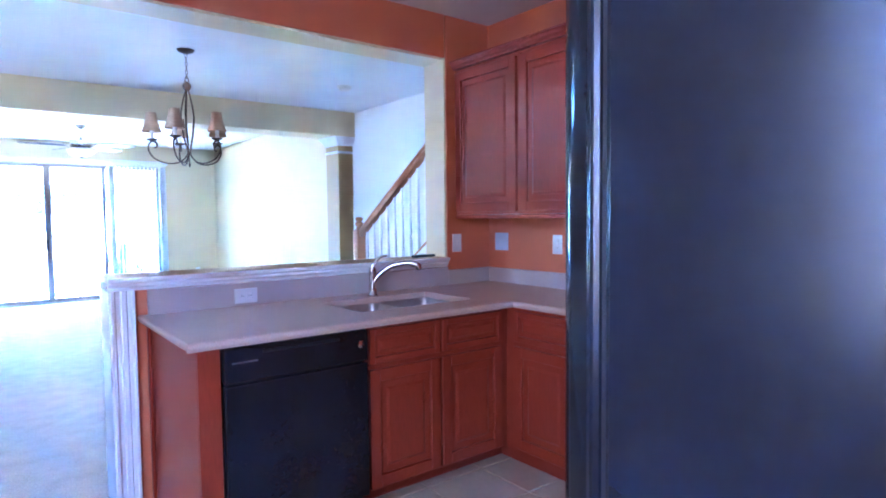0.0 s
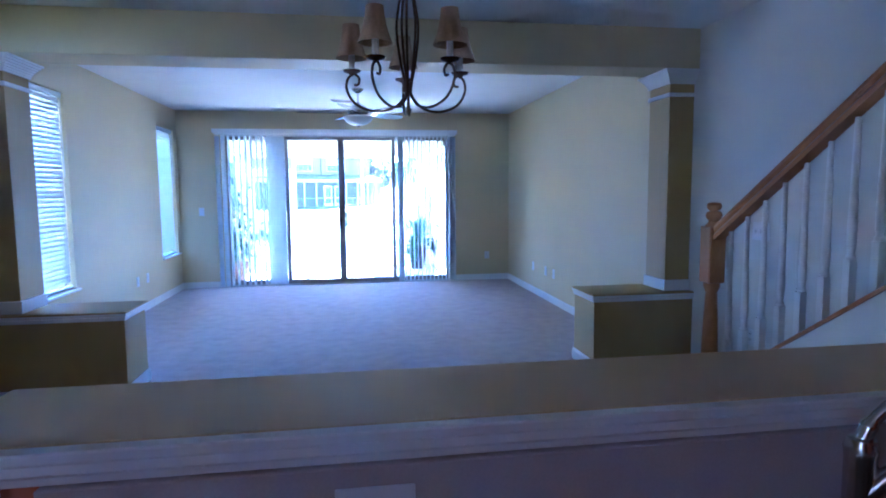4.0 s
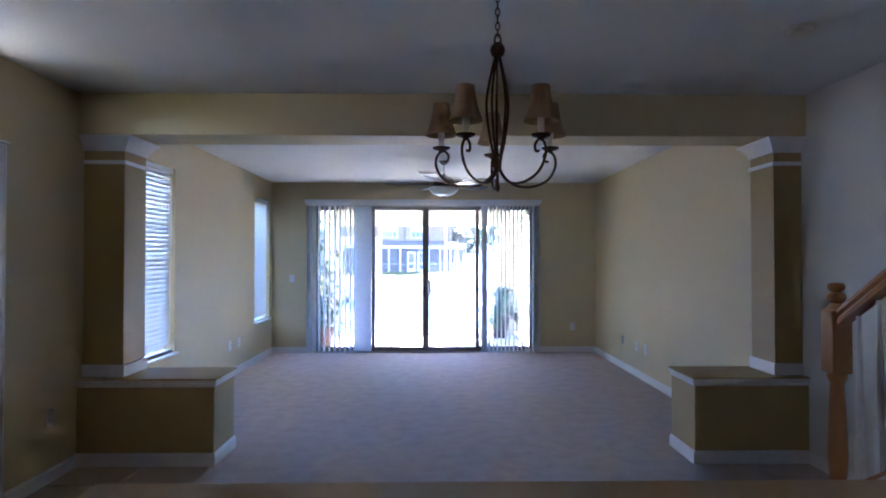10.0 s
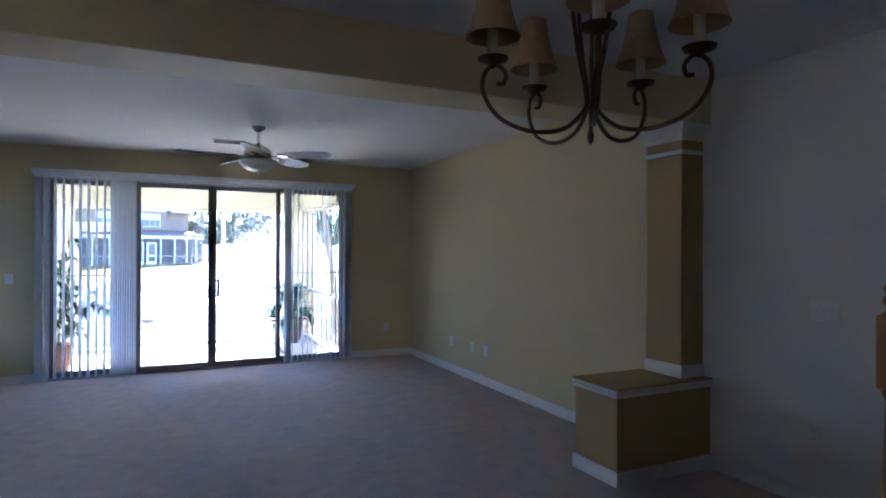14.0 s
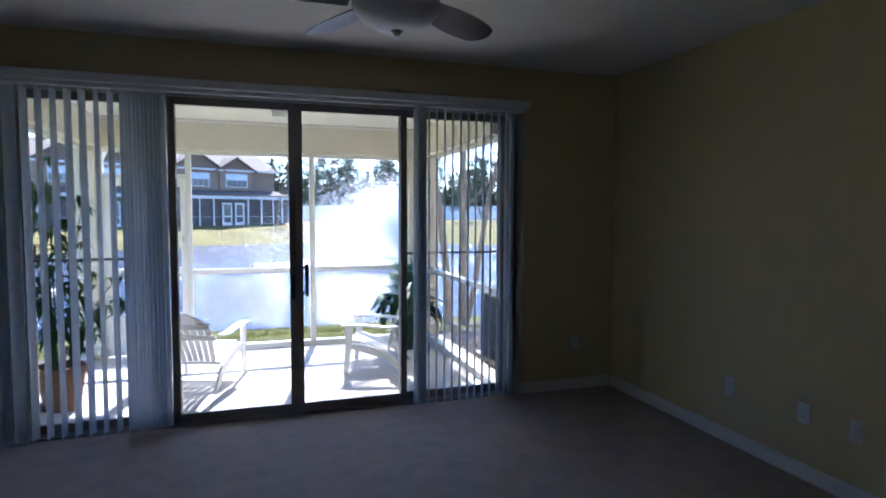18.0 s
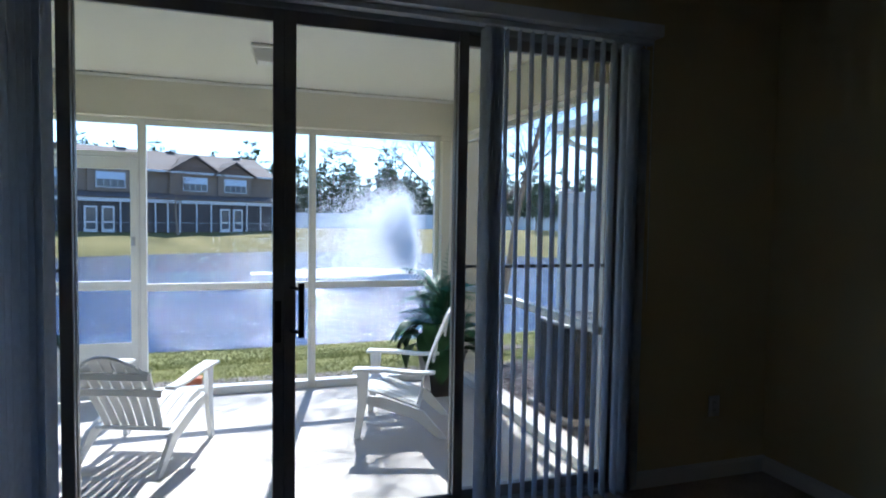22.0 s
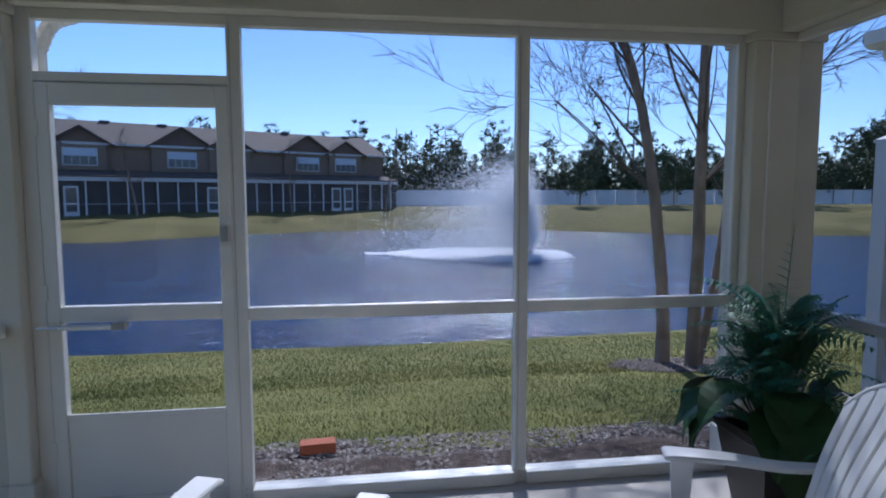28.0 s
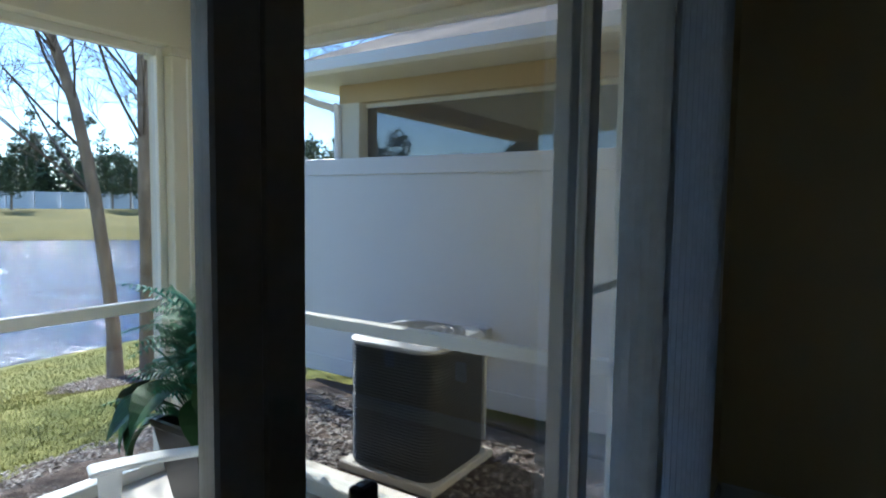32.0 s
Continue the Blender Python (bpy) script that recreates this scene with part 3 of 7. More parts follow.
# ---- low walls with square columns under the beam ----
def pedestal(x0, x1, inner, col0, col1, side):
    """A low wall from x0 to x1 with a column from col0 to col1; inner: the x of its free end; side: +1 if that end looks east."""
    t = thing("half_wall_column", (x0 + x1) / 2, BEAM0, 0, "tan half wall with white cap trim and a square column", "column", "columns under the beam")
    t.matrix_basis = Matrix()
    y0, y1 = BEAM0, BEAM1 + 0.05
    part("base_wall", cube(x0, y0, 0, x1, y1, PED_H - 0.03, 0.003), M_TAN, t)
    e = 0.018
    out0, out1 = (x0, x1 + e) if side > 0 else (x0 - e, x1)
    part("cap_top", cube(out0, y0 - e, PED_H - 0.012, out1, y1 + e, PED_H, 0.003), M_TAN, t, "tan painted cap top")
    bm = bmesh.new()
    for zz, d in ((PED_H - 0.030, e), (PED_H - 0.052, e * 0.62), (PED_H - 0.062, e * 0.35)):
        a, b = (x0, x1 + d) if side > 0 else (x0 - d, x1)
        box(bm, a, y0 - d, zz, b, y1 + d, zz + 0.018, 0.002)
    part("cap_moulding", bm, M_TRIM, t, "white cap moulding")
    bm = bmesh.new()
    a, b = (x0, x1 + D) if side > 0 else (x0 - D, x1)
    box(bm, a, y0 - D, 0, b, y1 + D, 0.078, 0.002)
    a, b = (x0, x1 + 0.009) if side > 0 else (x0 - 0.009, x1)
    box(bm, a, y0 - 0.009, 0.078, b, y1 + 0.009, 0.092, 0.002)
    part("skirting", bm, M_TRIM, t, "white skirting")
    c0, c1 = y0 + 0.065, y1 - 0.03
    part("shaft", cube(col0, c0, PED_H, col1, c1, BEAMZ, 0.003), M_TAN, t)

    def wrap(name, z0, z1, d, label):
        a, b = (col0, col1 + d) if side > 0 else (col0 - d, col1)
        return box(bmesh.new(), a, c0 - d, z0, b, c1 + d, z1, 0.002)
    part("foot_trim", wrap("", PED_H, PED_H + 0.085, 0.013, ""), M_TRIM, t, "white foot trim")
    part("neck_band", wrap("", BEAMZ - 0.20, BEAMZ - 0.172, 0.011, ""), M_TRIM, t, "white neck band")
    bm = bmesh.new()
    for k in range(7):
        d = 0.012 + 0.062 * (k / 6) ** 1.4
        z0 = BEAMZ - 0.105 + 0.105 * k / 7
        a, b = (col0, col1 + d) if side > 0 else (col0 - d, col1)
        box(bm, a, c0 - d, z0, b, c1 + d, BEAMZ - 0.105 + 0.105 * (k + 1) / 7 - 0.0006)
    part("crown_cap", bm, M_TRIM, t, "white stepped crown")
    return t


pedestal(XW, 0.235, 0.235, XW, -0.44, +1)
pedestal(3.645, XE, 3.645, 4.265, XE, -1)


# ---- windows in the west wall, with blinds ----
def west_window(n, y0, y1, z0, z1, tilt=68):
    w = thing("window_%d" % n, XW - 0.1, (y0 + y1) / 2, z0, "white window with a closed horizontal blind and a sill", "window", kind="structure")
    w.matrix_basis = Matrix()
    bm = bmesh.new()
    xo, xi = XW - 0.15, XW - 0.10
    f = 0.05
    box(bm, xo, y0, z0, xi, y0 + f, z1, 0.003)
    box(bm, xo, y1 - f, z0, xi, y1, z1, 0.003)
    box(bm, xo, y0 + f, z0, xi, y1 - f, z0 + f, 0.003)
    box(bm, xo, y0 + f, z1 - f, xi, y1 - f, z1, 0.003)
    box(bm, xo + 0.008, y0 + f, (z0 + z1) / 2 - 0.02, xi - 0.006, y1 - f, (z0 + z1) / 2 + 0.02, 0.003)
    part("window_frame", bm, M_TRIM, w)
    for a, b in ((z0 + f, (z0 + z1) / 2 - 0.02), ((z0 + z1) / 2 + 0.02, z1 - f)):
        p = part("pane", cube(xo + 0.02, y0 + f, a, xo + 0.024, y1 - f, b), M_GLASS, w)
        p.visible_shadow = False
    part("window_sill", cube(XW - 0.10, y0 - 0.02, z0 - 0.022, XW + 0.035, y1 + 0.02, z0, 0.004), M_TRIM, w, "white painted sill")
    b = thing("horizontal_blind", XW - 0.05, (y0 + y1) / 2, z0, "white horizontal slat blind hanging closed in the window", "blind", "west window blinds")
    b.matrix_basis = Matrix()
    part("headrail", cube(XW - 0.078, y0 + 0.006, z1 - 0.045, XW - 0.02, y1 - 0.006, z1 - 0.002, 0.003), M_BLIND, b)
    ym, wd = (y0 + y1) / 2, y1 - y0 - 0.016
    me_bm = bmesh.new()
    pts = [(-0.025, 0.0), (-0.012, 0.0025), (0, 0.0032), (0.012, 0.0025), (0.025, 0.0), (0.012, 0.0002), (0, 0.0009), (-0.012, 0.0002)]
    prism(me_bm, pts, "y", -wd / 2, wd / 2)
    me = bpy.data.meshes.new("slat")
    me_bm.to_mesh(me)
    me_bm.free()
    me.materials.append(M_BLIND)
    z, k = z1 - 0.07, 0
    while z > z0 + 0.045:
        piece("slat", me, b, pose(XW - 0.049, ym, z, 0, tilt + 3 * math.sin(k * 1.7), 0))
        z -= 0.0425
        k += 1
    part("bottom_rail", cube(XW - 0.072, y0 + 0.01, z0 + 0.012, XW - 0.026, y1 - 0.01, z0 + 0.03, 0.003), M_BLIND, b)
    for yy in (y0 + 0.12, y1 - 0.12):
        part("ladder_cord", tube(bmesh.new(), [(XW - 0.02, yy, z1 - 0.04), (XW - 0.02, yy, z0 + 0.02)], 0.0012, 5), M_BLIND, b)
    part("tilt_wand", tube(bmesh.new(), [(XW - 0.012, y1 - 0.06, z1 - 0.05), (XW - 0.010, y1 - 0.06, z1 - 0.75)], 0.004, 6), M_BLIND, b, "clear tilt wand")


west_window(1, *WINDOWS[0], tilt=71)
west_window(2, *WINDOWS[1], tilt=71)
west_window(3, *KWIN, tilt=62)


# ---- front door with transom ----
def front_door():
    d = thing("door_1", XW, DOOR1, 0, "white six-panel front door, closed, with chrome lever", "door", kind="structure")
    d.matrix_basis = Matrix()
    y0, y1, xf = DOOR0 + 0.004, DOOR1 - 0.004, XW - 0.035
    part("leaf", cube(xf - 0.045, y0, 0.012, xf - 0.004, y1, DOORZ - 0.004, 0.002), M_DOOR, d)
    w = y1 - y0
    bm = bmesh.new()
    st, mid = 0.115, 0.11
    cols = ((y0 + st, (y0 + y1) / 2 - mid / 2), ((y0 + y1) / 2 + mid / 2, y1 - st))
    rows = ((0.20, 0.72), (0.88, 1.60), (1.72, 1.93))
    # stiles and rails stand proud of the sunk fields
    for a, b in ((y0, y0 + st), (y1 - st, y1), ((y0 + y1) / 2 - mid / 2, (y0 + y1) / 2 + mid / 2)):
        box(bm, xf - 0.006, a, 0.012, xf, b, DOORZ - 0.004)
    for a, b in cols:
        for z0, z1 in ((0.012, 0.20), (0.72, 0.88), (1.60, 1.72), (1.93, DOORZ - 0.004)):
            box(bm, xf - 0.006, a, z0, xf, b, z1)
    part("stiles_and_rails", bm, M_DOOR, d)
    for a, b in cols:
        for z0, z1 in rows:
            bm = bmesh.new()
            e0, e1 = 0.022, 0.05
            rings = [[(xf - 0.0055, a + i, z0 + i), (xf - 0.0055, b - i, z0 + i), (xf - 0.0055, b - i, z1 - i), (xf - 0.0055, a + i, z1 - i)] for i in (0.004,)]
            rings.append([(xf - 0.0055, a + e0, z0 + e0), (xf - 0.0055, b - e0, z0 + e0), (xf - 0.0055, b - e0, z1 - e0), (xf - 0.0055, a + e0, z1 - e0)])
            rings.append([(xf - 0.0005, a + e1, z0 + e1), (xf - 0.0005, b - e1, z0 + e1), (xf - 0.0005, b - e1, z1 - e1), (xf - 0.0005, a + e1, z1 - e1)])
            ring_loft(bm, rings)
            bmesh.ops.recalc_face_normals(bm, faces=bm.faces[:])
            part("raised_panel", bm, M_DOOR, d)
    for z in (0.22, 1.03, 1.83):
        h = part("hinge", tube(bmesh.new(), [(xf + 0.008, y1 + 0.003, z - 0.05), (xf + 0.008, y1 + 0.003, z + 0.05)], 0.0075, 8), M_BRONZE, d, "dark bronze hinge", True)
        part("leaf_plate", cube(xf + 0.0005, y1 - 0.02, z - 0.048, xf + 0.003, y1 + 0.014, z + 0.048), M_BRONZE, h)
    lv = part("lever_rose", lathe(bmesh.new(), [(0.0, 0), (0.034, 0), (0.034, 0.006), (0.026, 0.014), (0.0, 0.016)], 20), M_CHROME, d, "chrome lever handle", True)
    lv.matrix_basis = pose(xf, y0 + 0.075, 0.905, 0, 90, 0)
    part("lever", tube(bmesh.new(), smooth_path([(xf + 0.012, y0 + 0.075, 0.905), (xf + 0.045, y0 + 0.078, 0.905), (xf + 0.052, y0 + 0.10, 0.907), (xf + 0.050, y0 + 0.15, 0.899), (xf + 0.05, y0 + 0.185, 0.914)]),
         0.0085, 10), M_CHROME, d, "chrome lever", True)
    db = part("deadbolt", lathe(bmesh.new(), [(0.0, 0), (0.032, 0), (0.032, 0.008), (0.024, 0.018), (0.0, 0.019)], 20), M_CHROME, d, "chrome deadbolt", True)
    db.matrix_basis = pose(xf, y0 + 0.075, 1.05, 0, 90, 0)
    part("thumb_turn", cube(xf + 0.018, y0 + 0.068, 1.03, xf + 0.034, y0 + 0.082, 1.07, 0.003), M_CHROME, d, "chrome thumb turn")
    bmp = part("door_stop_dot", lathe(bmesh.new(), [(0.0, 0), (0.012, 0), (0.009, 0.006), (0.0, 0.008)], 12), M_STEEL, d, "small grey dot", True)
    bmp.matrix_basis = pose(xf, y0 + 0.06, 0.56, 0, 90, 0)
    # frame, stops and casing
    bm = bmesh.new()
    box(bm, XW - 0.2, DOOR0 - 0.001, 0, XW - 0.001, DOOR0 + 0.003, DOORZ)
    part("jamb", bm, M_TRIM, d)
    bm = bmesh.new()
    c = 0.085
    for k, (i, o, x) in enumerate(((0.008, c, 0.010), (0.02, c - 0.012, 0.016), (c - 0.022, c - 0.002, 0.020))):
        box(bm, XW, DOOR1 + i, 0, XW + x, DOOR1 + o, DOORZ + o, 0.002)
        box(bm, XW, DOOR0 - o, 0, XW + x, DOOR0 - i, DOORZ + o, 0.002)
        box(bm, XW, DOOR0 - i, DOORZ + i, XW + x, DOOR1 + i, DOORZ + o, 0.002)
    part("casing", bm, M_TRIM, d, "white moulded casing")
    part("head_cap", cube(XW, DOOR0 - c - 0.012, DOORZ + c, XW + 0.03, DOOR1 + c + 0.012, DOORZ + c + 0.016, 0.003), M_TRIM, d, "white casing cap")
    part("threshold", cube(XW - 0.2, DOOR0, -0.02, XW + 0.01, DOOR1, 0.011, 0.003), M_ALUG, d, "grey aluminium threshold")
    # transom
    a, b, z0, z1 = TRANSOM
    w = thing("window_4", XW, a, z0, "three-pane transom window above the front door", "window", kind="structure")
    w.matrix_basis = Matrix()
    x0, x1 = XW - 0.14, XW - 0.095
    bm = bmesh.new()
    f = 0.022
    box(bm, x0, a, z0, x1, b, z0 + f)
    box(bm, x0, a, z1 - f, x1, b, z1)
    box(bm, x0, a, z0 + f, x1, a + f, z1 - f)
    box(bm, x0, b - f, z0 + f, x1, b, z1 - f)
    part("window_frame", bm, M_TRIM, w)
    third = (b - a) / 3
    for k in (1, 2):
        part("muntin", cube(x0 + 0.01, a + third * k - 0.008, z0 + f, x1 - 0.006, a + third * k + 0.008, z1 - f), M_ALUG, w)
    for k in range(3):
        p = part("pane", cube(x0 + 0.02, a + third * k + 0.012, z0 + f, x0 + 0.024, a + third * (k + 1) - 0.012, z1 - f), M_GLASS, w)
        p.visible_shadow = False


front_door()

# porch seen through the transom
bm = bmesh.new()
box(bm, XW - 2.2, 4.2, -0.2, XW - 2.05, 8.2, 5.2)
solid("entry_porch_wall", bm, M_STUCCO, "white stucco wall of the entry porch", "wall")
solid("entry_porch_slab", cube(XW - 3.2, 3.5, -0.3, XW - 0.2, 8.6, -0.08), M_CONCRETE, "concrete slab of the entry porch", "floor")


# ---- sliding glass door ----
def sliding_door():
    s = thing("sliding_door", 1.7, YN, 0, "four-panel sliding glass door in dark bronze aluminium", "sliding door", kind="structure")
    s.matrix_basis = Matrix()
    ya, yb = YN + 0.02, YN + 0.13
    bm = bmesh.new()
    box(bm, SLIDE0 - 0.005, ya, -0.02, SLIDE0 + 0.035, yb, SLIDEZ, 0.003)
    box(bm, SLIDE1 - 0.035, ya, -0.02, SLIDE1 + 0.005, yb, SLIDEZ, 0.003)
    box(bm, SLIDE0 + 0.035, ya, SLIDEZ - 0.045, SLIDE1 - 0.035, yb, SLIDEZ, 0.003)
    part("outer_frame", bm, M_ALUG, s, "grey aluminium outer frame")
    bm = bmesh.new()
    box(bm, SLIDE0 + 0.035, ya - 0.004, -0.02, SLIDE1 - 0.035, yb, 0.012, 0.002)
    for k in range(3):
        box(bm, SLIDE0 + 0.035, ya + 0.02 + 0.035 * k, 0.012, SLIDE1 - 0.035, ya + 0.026 + 0.035 * k, 0.024)
    part("track", bm, M_ALUG, s, "grey aluminium floor track")
    edges = (SLIDE0 + 0.035, 0.838, 1.648, 2.445, SLIDE1 - 0.035)
    for k in range(4):
        x0, x1 = edges[k], edges[k + 1]
        inner = k in (1, 2)
        y = YN + 0.022 if inner else YN + 0.062
        st, dp = 0.048, (0.026 if inner else 0.034)
        a, b = x0 - (0.03 if k == 1 else 0.0), x1 + (0.03 if k == 2 else 0.0)
        if k == 0:
            b += 0.02
        if k == 3:
            a -= 0.02
        f = part("panel_frame", cube(a, y, 0.026, a + st, y + dp, SLIDEZ - 0.047, 0.003), M_ALU, s, "dark aluminium panel frame")
        part("stile", cube(b - st, y, 0.026, b, y + dp, SLIDEZ - 0.047, 0.003), M_ALU, f)
        part("top_rail", cube(a + st, y, SLIDEZ - 0.10, b - st, y + dp, SLIDEZ - 0.047, 0.003), M_ALU, f)
        part("bottom_rail", cube(a + st, y, 0.026, b - st, y + dp, 0.085, 0.003), M_ALU, f)
        g = part("pane", cube(a + st - 0.004, y + dp / 2 - 0.002, 0.08, b - st + 0.004, y + dp / 2 + 0.002, SLIDEZ - 0.095), M_GLASS, f)
        g.visible_shadow = False
        if k == 2:
            hx = a + 0.068
            h = part("pull_handle", cube(hx - 0.013, y - 0.058, 0.885, hx + 0.013, y - 0.04, 1.12, 0.005, 2), M_BLACKM, f, "black pull handle")
        if k == 1:
            part("latch_plate", cube(b - 0.04, y - 0.006, 0.86, b - 0.012, y, 1.04, 0.002), M_BLACKM, f, "black latch plate")
        if k == 2:
            for z in (0.91, 1.095):
                part("handle_post", tube(bmesh.new(), [(hx, y - 0.046, z), (a + 0.04, y - 0.03, z), (a + 0.03, y + 0.002, z)], 0.008, 8), M_BLACKM, f)
        if not inner:
            part("latch_bar", cube(a + st, y + 0.02, 1.165, b - st, y + 0.03, 1.182), M_ALU, f, "dark lock bar")
    # white lining of the opening on the room side
    bm = bmesh.new()
    box(bm, SLIDE0 - 0.02, YN - 0.012, 0, SLIDE0 + 0.03, YN + 0.019, SLIDEZ + 0.03, 0.002)
    box(bm, SLIDE1 - 0.03, YN - 0.012, 0, SLIDE1 + 0.02, YN + 0.019, SLIDEZ + 0.03, 0.002)
    box(bm, SLIDE0 + 0.03, YN - 0.012, SLIDEZ - 0.02, SLIDE1 - 0.03, YN + 0.019, SLIDEZ + 0.03, 0.002)
    part("lining", bm, M_TRIM, s, "white painted lining")


sliding_door()


def vertical_blind():
    b = thing("vertical_blind", 1.7, YN - 0.07, 0, "white vertical vane blind drawn apart beside the sliding door", "blind")
    b.matrix_basis = Matrix()
    yb = YN - 0.056
    part("valance", cube(-0.205, YN - 0.125, SLIDEZ - 0.008, 3.435, YN - 0.013, SLIDEZ + 0.05, 0.004), M_BLIND, b, "white valance board")
    part("headrail", cube(-0.185, yb - 0.02, SLIDEZ - 0.035, 3.415, yb + 0.02, SLIDEZ - 0.009, 0.003), M_BLIND, b, "white headrail")
    zt, zb, wv = SLIDEZ - 0.05, 0.03, 0.089
    bm = bmesh.new()
    n = 6
    front = [((k / n - 0.5) * wv, 0.010 * (1 - (2 * k / n - 1) ** 2)) for k in range(n + 1)]
    prism(bm, front + [(x, y - 0.0012) for x, y in front[::-1]], "z", zb, zt)
    me = bpy.data.meshes.new("vane")
    bm.to_mesh(me)
    bm.free()
    me.materials.append(M_VANE)
    bmh = cube(-0.006, -0.003, zt, 0.006, 0.003, zt + 0.016)
    mh = bpy.data.meshes.new("hook")
    bmh.to_mesh(mh)
    bmh.free()
    mh.materials.append(M_BLIND)
    rnd = random.Random(3)
    spots = [(-0.15 + 0.080 * k, (58 if k < 2 else 80) + rnd.uniform(-5, 5)) for k in range(9)] + [(0.56 + 0.024 * k, 78 + rnd.uniform(-4, 4)) for k in range(11)]
    spots += [(2.525 + 0.013 * k, 100 + rnd.uniform(-4, 4)) for k in range(6)] + [(2.63 + 0.063 * k, 74 + rnd.uniform(-4, 4)) for k in range(11)]
    spots += [(3.305, 80), (3.33, 70), (3.355, 50), (3.38, 30)]
    for x, a in spots:
        v = piece("vane", me, b, pose(x, yb, 0, 0, 0, a))
        piece("hook", mh, v, Matrix())
    part("control_chain", tube(bmesh.new(), [(3.40, yb - 0.03, SLIDEZ - 0.03), (3.402, yb - 0.035, 1.0)], 0.0022, 5), M_BLIND, b, "bead control chain")


vertical_blind()


# ---- kitchen ----
def panel_door(name, w, h, parent, m, mat, knob=False):
    """A raised-panel cabinet front, w wide (x) and h high (z), looking to -y, placed by m."""
    bm = bmesh.new()
    st = 0.055 if h > 0.25 else 0.03
    box(bm, 0, -0.02, 0, st, 0, h, 0.002)
    d = part(name, bm, mat, parent)
    d.matrix_basis = m
    part("stile", cube(w - st, -0.02, 0, w, 0, h, 0.002), mat, d)
    part("rail", cube(st, -0.02, 0, w - st, 0, st, 0.002), mat, d)
    part("rail", cube(st, -0.02, h - st, w - st, 0, h, 0.002), mat, d)
    bm = bmesh.new()
    e = min(0.035, h * 0.12)
    rings = []
    for i, y in ((-0.002, -0.006), (0.006, -0.009), (e, -0.009), (e + 0.014, -0.015)):
        rings.append([(st + i, y, st + i), (w - st - i, y, st + i), (w - st - i, y, h - st - i), (st + i, y, h - st - i)])
    ring_loft(bm, rings)
    bmesh.ops.recalc_face_normals(bm, faces=bm.faces[:])
    part("raised_panel", bm, mat, d)
    return d


NORTHFACE = 3.275   # faces of the sink run
EASTFACE = 2.985    # faces of the range run


def face_south(x, z):
    return pose(x, NORTHFACE, z)


def face_west(xf, y, z):
    """Front of a cabinet on the east wall: local x runs to -y."""
    return pose(xf, y, z, 0, 0, -90)


# base cabinet at the end, a filler beside the dishwasher
c = thing("end_panel_cabinet", 0, 0, 0, "cherry end panel with dark face strip beside the dishwasher", "cabinet", "base cabinets")
part("side_panel", cube(1.385, NORTHFACE, 0.0, 1.403, YK - 0.002, 0.868, 0.002), M_CHERRY, c)
part("face_strip", cube(1.385, NORTHFACE - 0.018, 0.0, 1.468, NORTHFACE - 0.0005, 0.868, 0.002), M_CHERRY, c)
part("scribe_strip", cube(1.37, YK - 0.03, 0.0, 1.3845, YK - 0.003, 0.868, 0.002), M_CHERRY, c)

# dishwasher
d = thing("dishwasher", 0, 0, 0, "black dishwasher under the counter", "dishwasher")
part("door", cube(1.474, NORTHFACE - 0.045, 0.115, 2.094, NORTHFACE - 0.004, 0.715, 0.006, 2), M_BLACK, d)
part("control_panel", cube(1.474, NORTHFACE - 0.05, 0.722, 2.094, NORTHFACE - 0.004, 0.862, 0.008, 2), M_BLACK, d)
part("handle_recess", cube(1.62, NORTHFACE - 0.058, 0.828, 1.95, NORTHFACE - 0.0505, 0.842, 0.003), M_BLACKM, d, "moulded handle lip")
part("logo_bar", cube(1.50, NORTHFACE - 0.0515, 0.80, 1.60, NORTHFACE - 0.0503, 0.806), M_STEEL, d, "small silver lettering bar")
bd = part("badge", lathe(bmesh.new(), [(0.0, 0), (0.016, 0), (0.016, 0.004), (0.011, 0.006), (0.0, 0.0055)], 20), M_CHROME, d, "round chrome badge", True)
bd.matrix_basis = pose(2.055, NORTHFACE - 0.05, 0.80, 90, 0, 0)
part("kick_plate", cube(1.474, NORTHFACE + 0.03, 0.0, 2.094, NORTHFACE + 0.05, 0.108), M_BLACKM, d, "black kick plate")
part("tub", cube(1.48, NORTHFACE - 0.003, 0.11, 2.088, YK - 0.01, 0.85), M_BLACKM, d)

# sink cabinet
c = thing("sink_cabinet", 0, 0, 0, "cherry sink cabinet with two raised-panel doors", "cabinet", "base cabinets")
part("carcass", cube(2.102, NORTHFACE + 0.001, 0.10, 2.984, YK - 0.003, 0.66), M_CHERRY, c)
part("carcass_sides", box(cube(2.102, NORTHFACE + 0.001, 0.66, 2.12, YK - 0.003, 0.868), 2.966, NORTHFACE + 0.001, 0.66, 2.984, YK - 0.003, 0.868), M_CHERRY, c)
part("face_frame", cube(2.102, NORTHFACE - 0.004, 0.66, 2.984, NORTHFACE + 0.0005, 0.868), M_CHERRY, c)
part("toe_kick", cube(2.102, 3.40, 0.0, 3.06, 3.42, 0.099), M_CHERRY, c)
for x0, x1 in ((2.118, 2.515), (2.53, 2.93)):
    panel_door("door", x1 - x0, 0.545, c, face_south(x0, 0.118), M_CHERRY)
    panel_door("drawer_front", x1 - x0, 0.16, c, face_south(x0, 0.69), M_CHERRY)

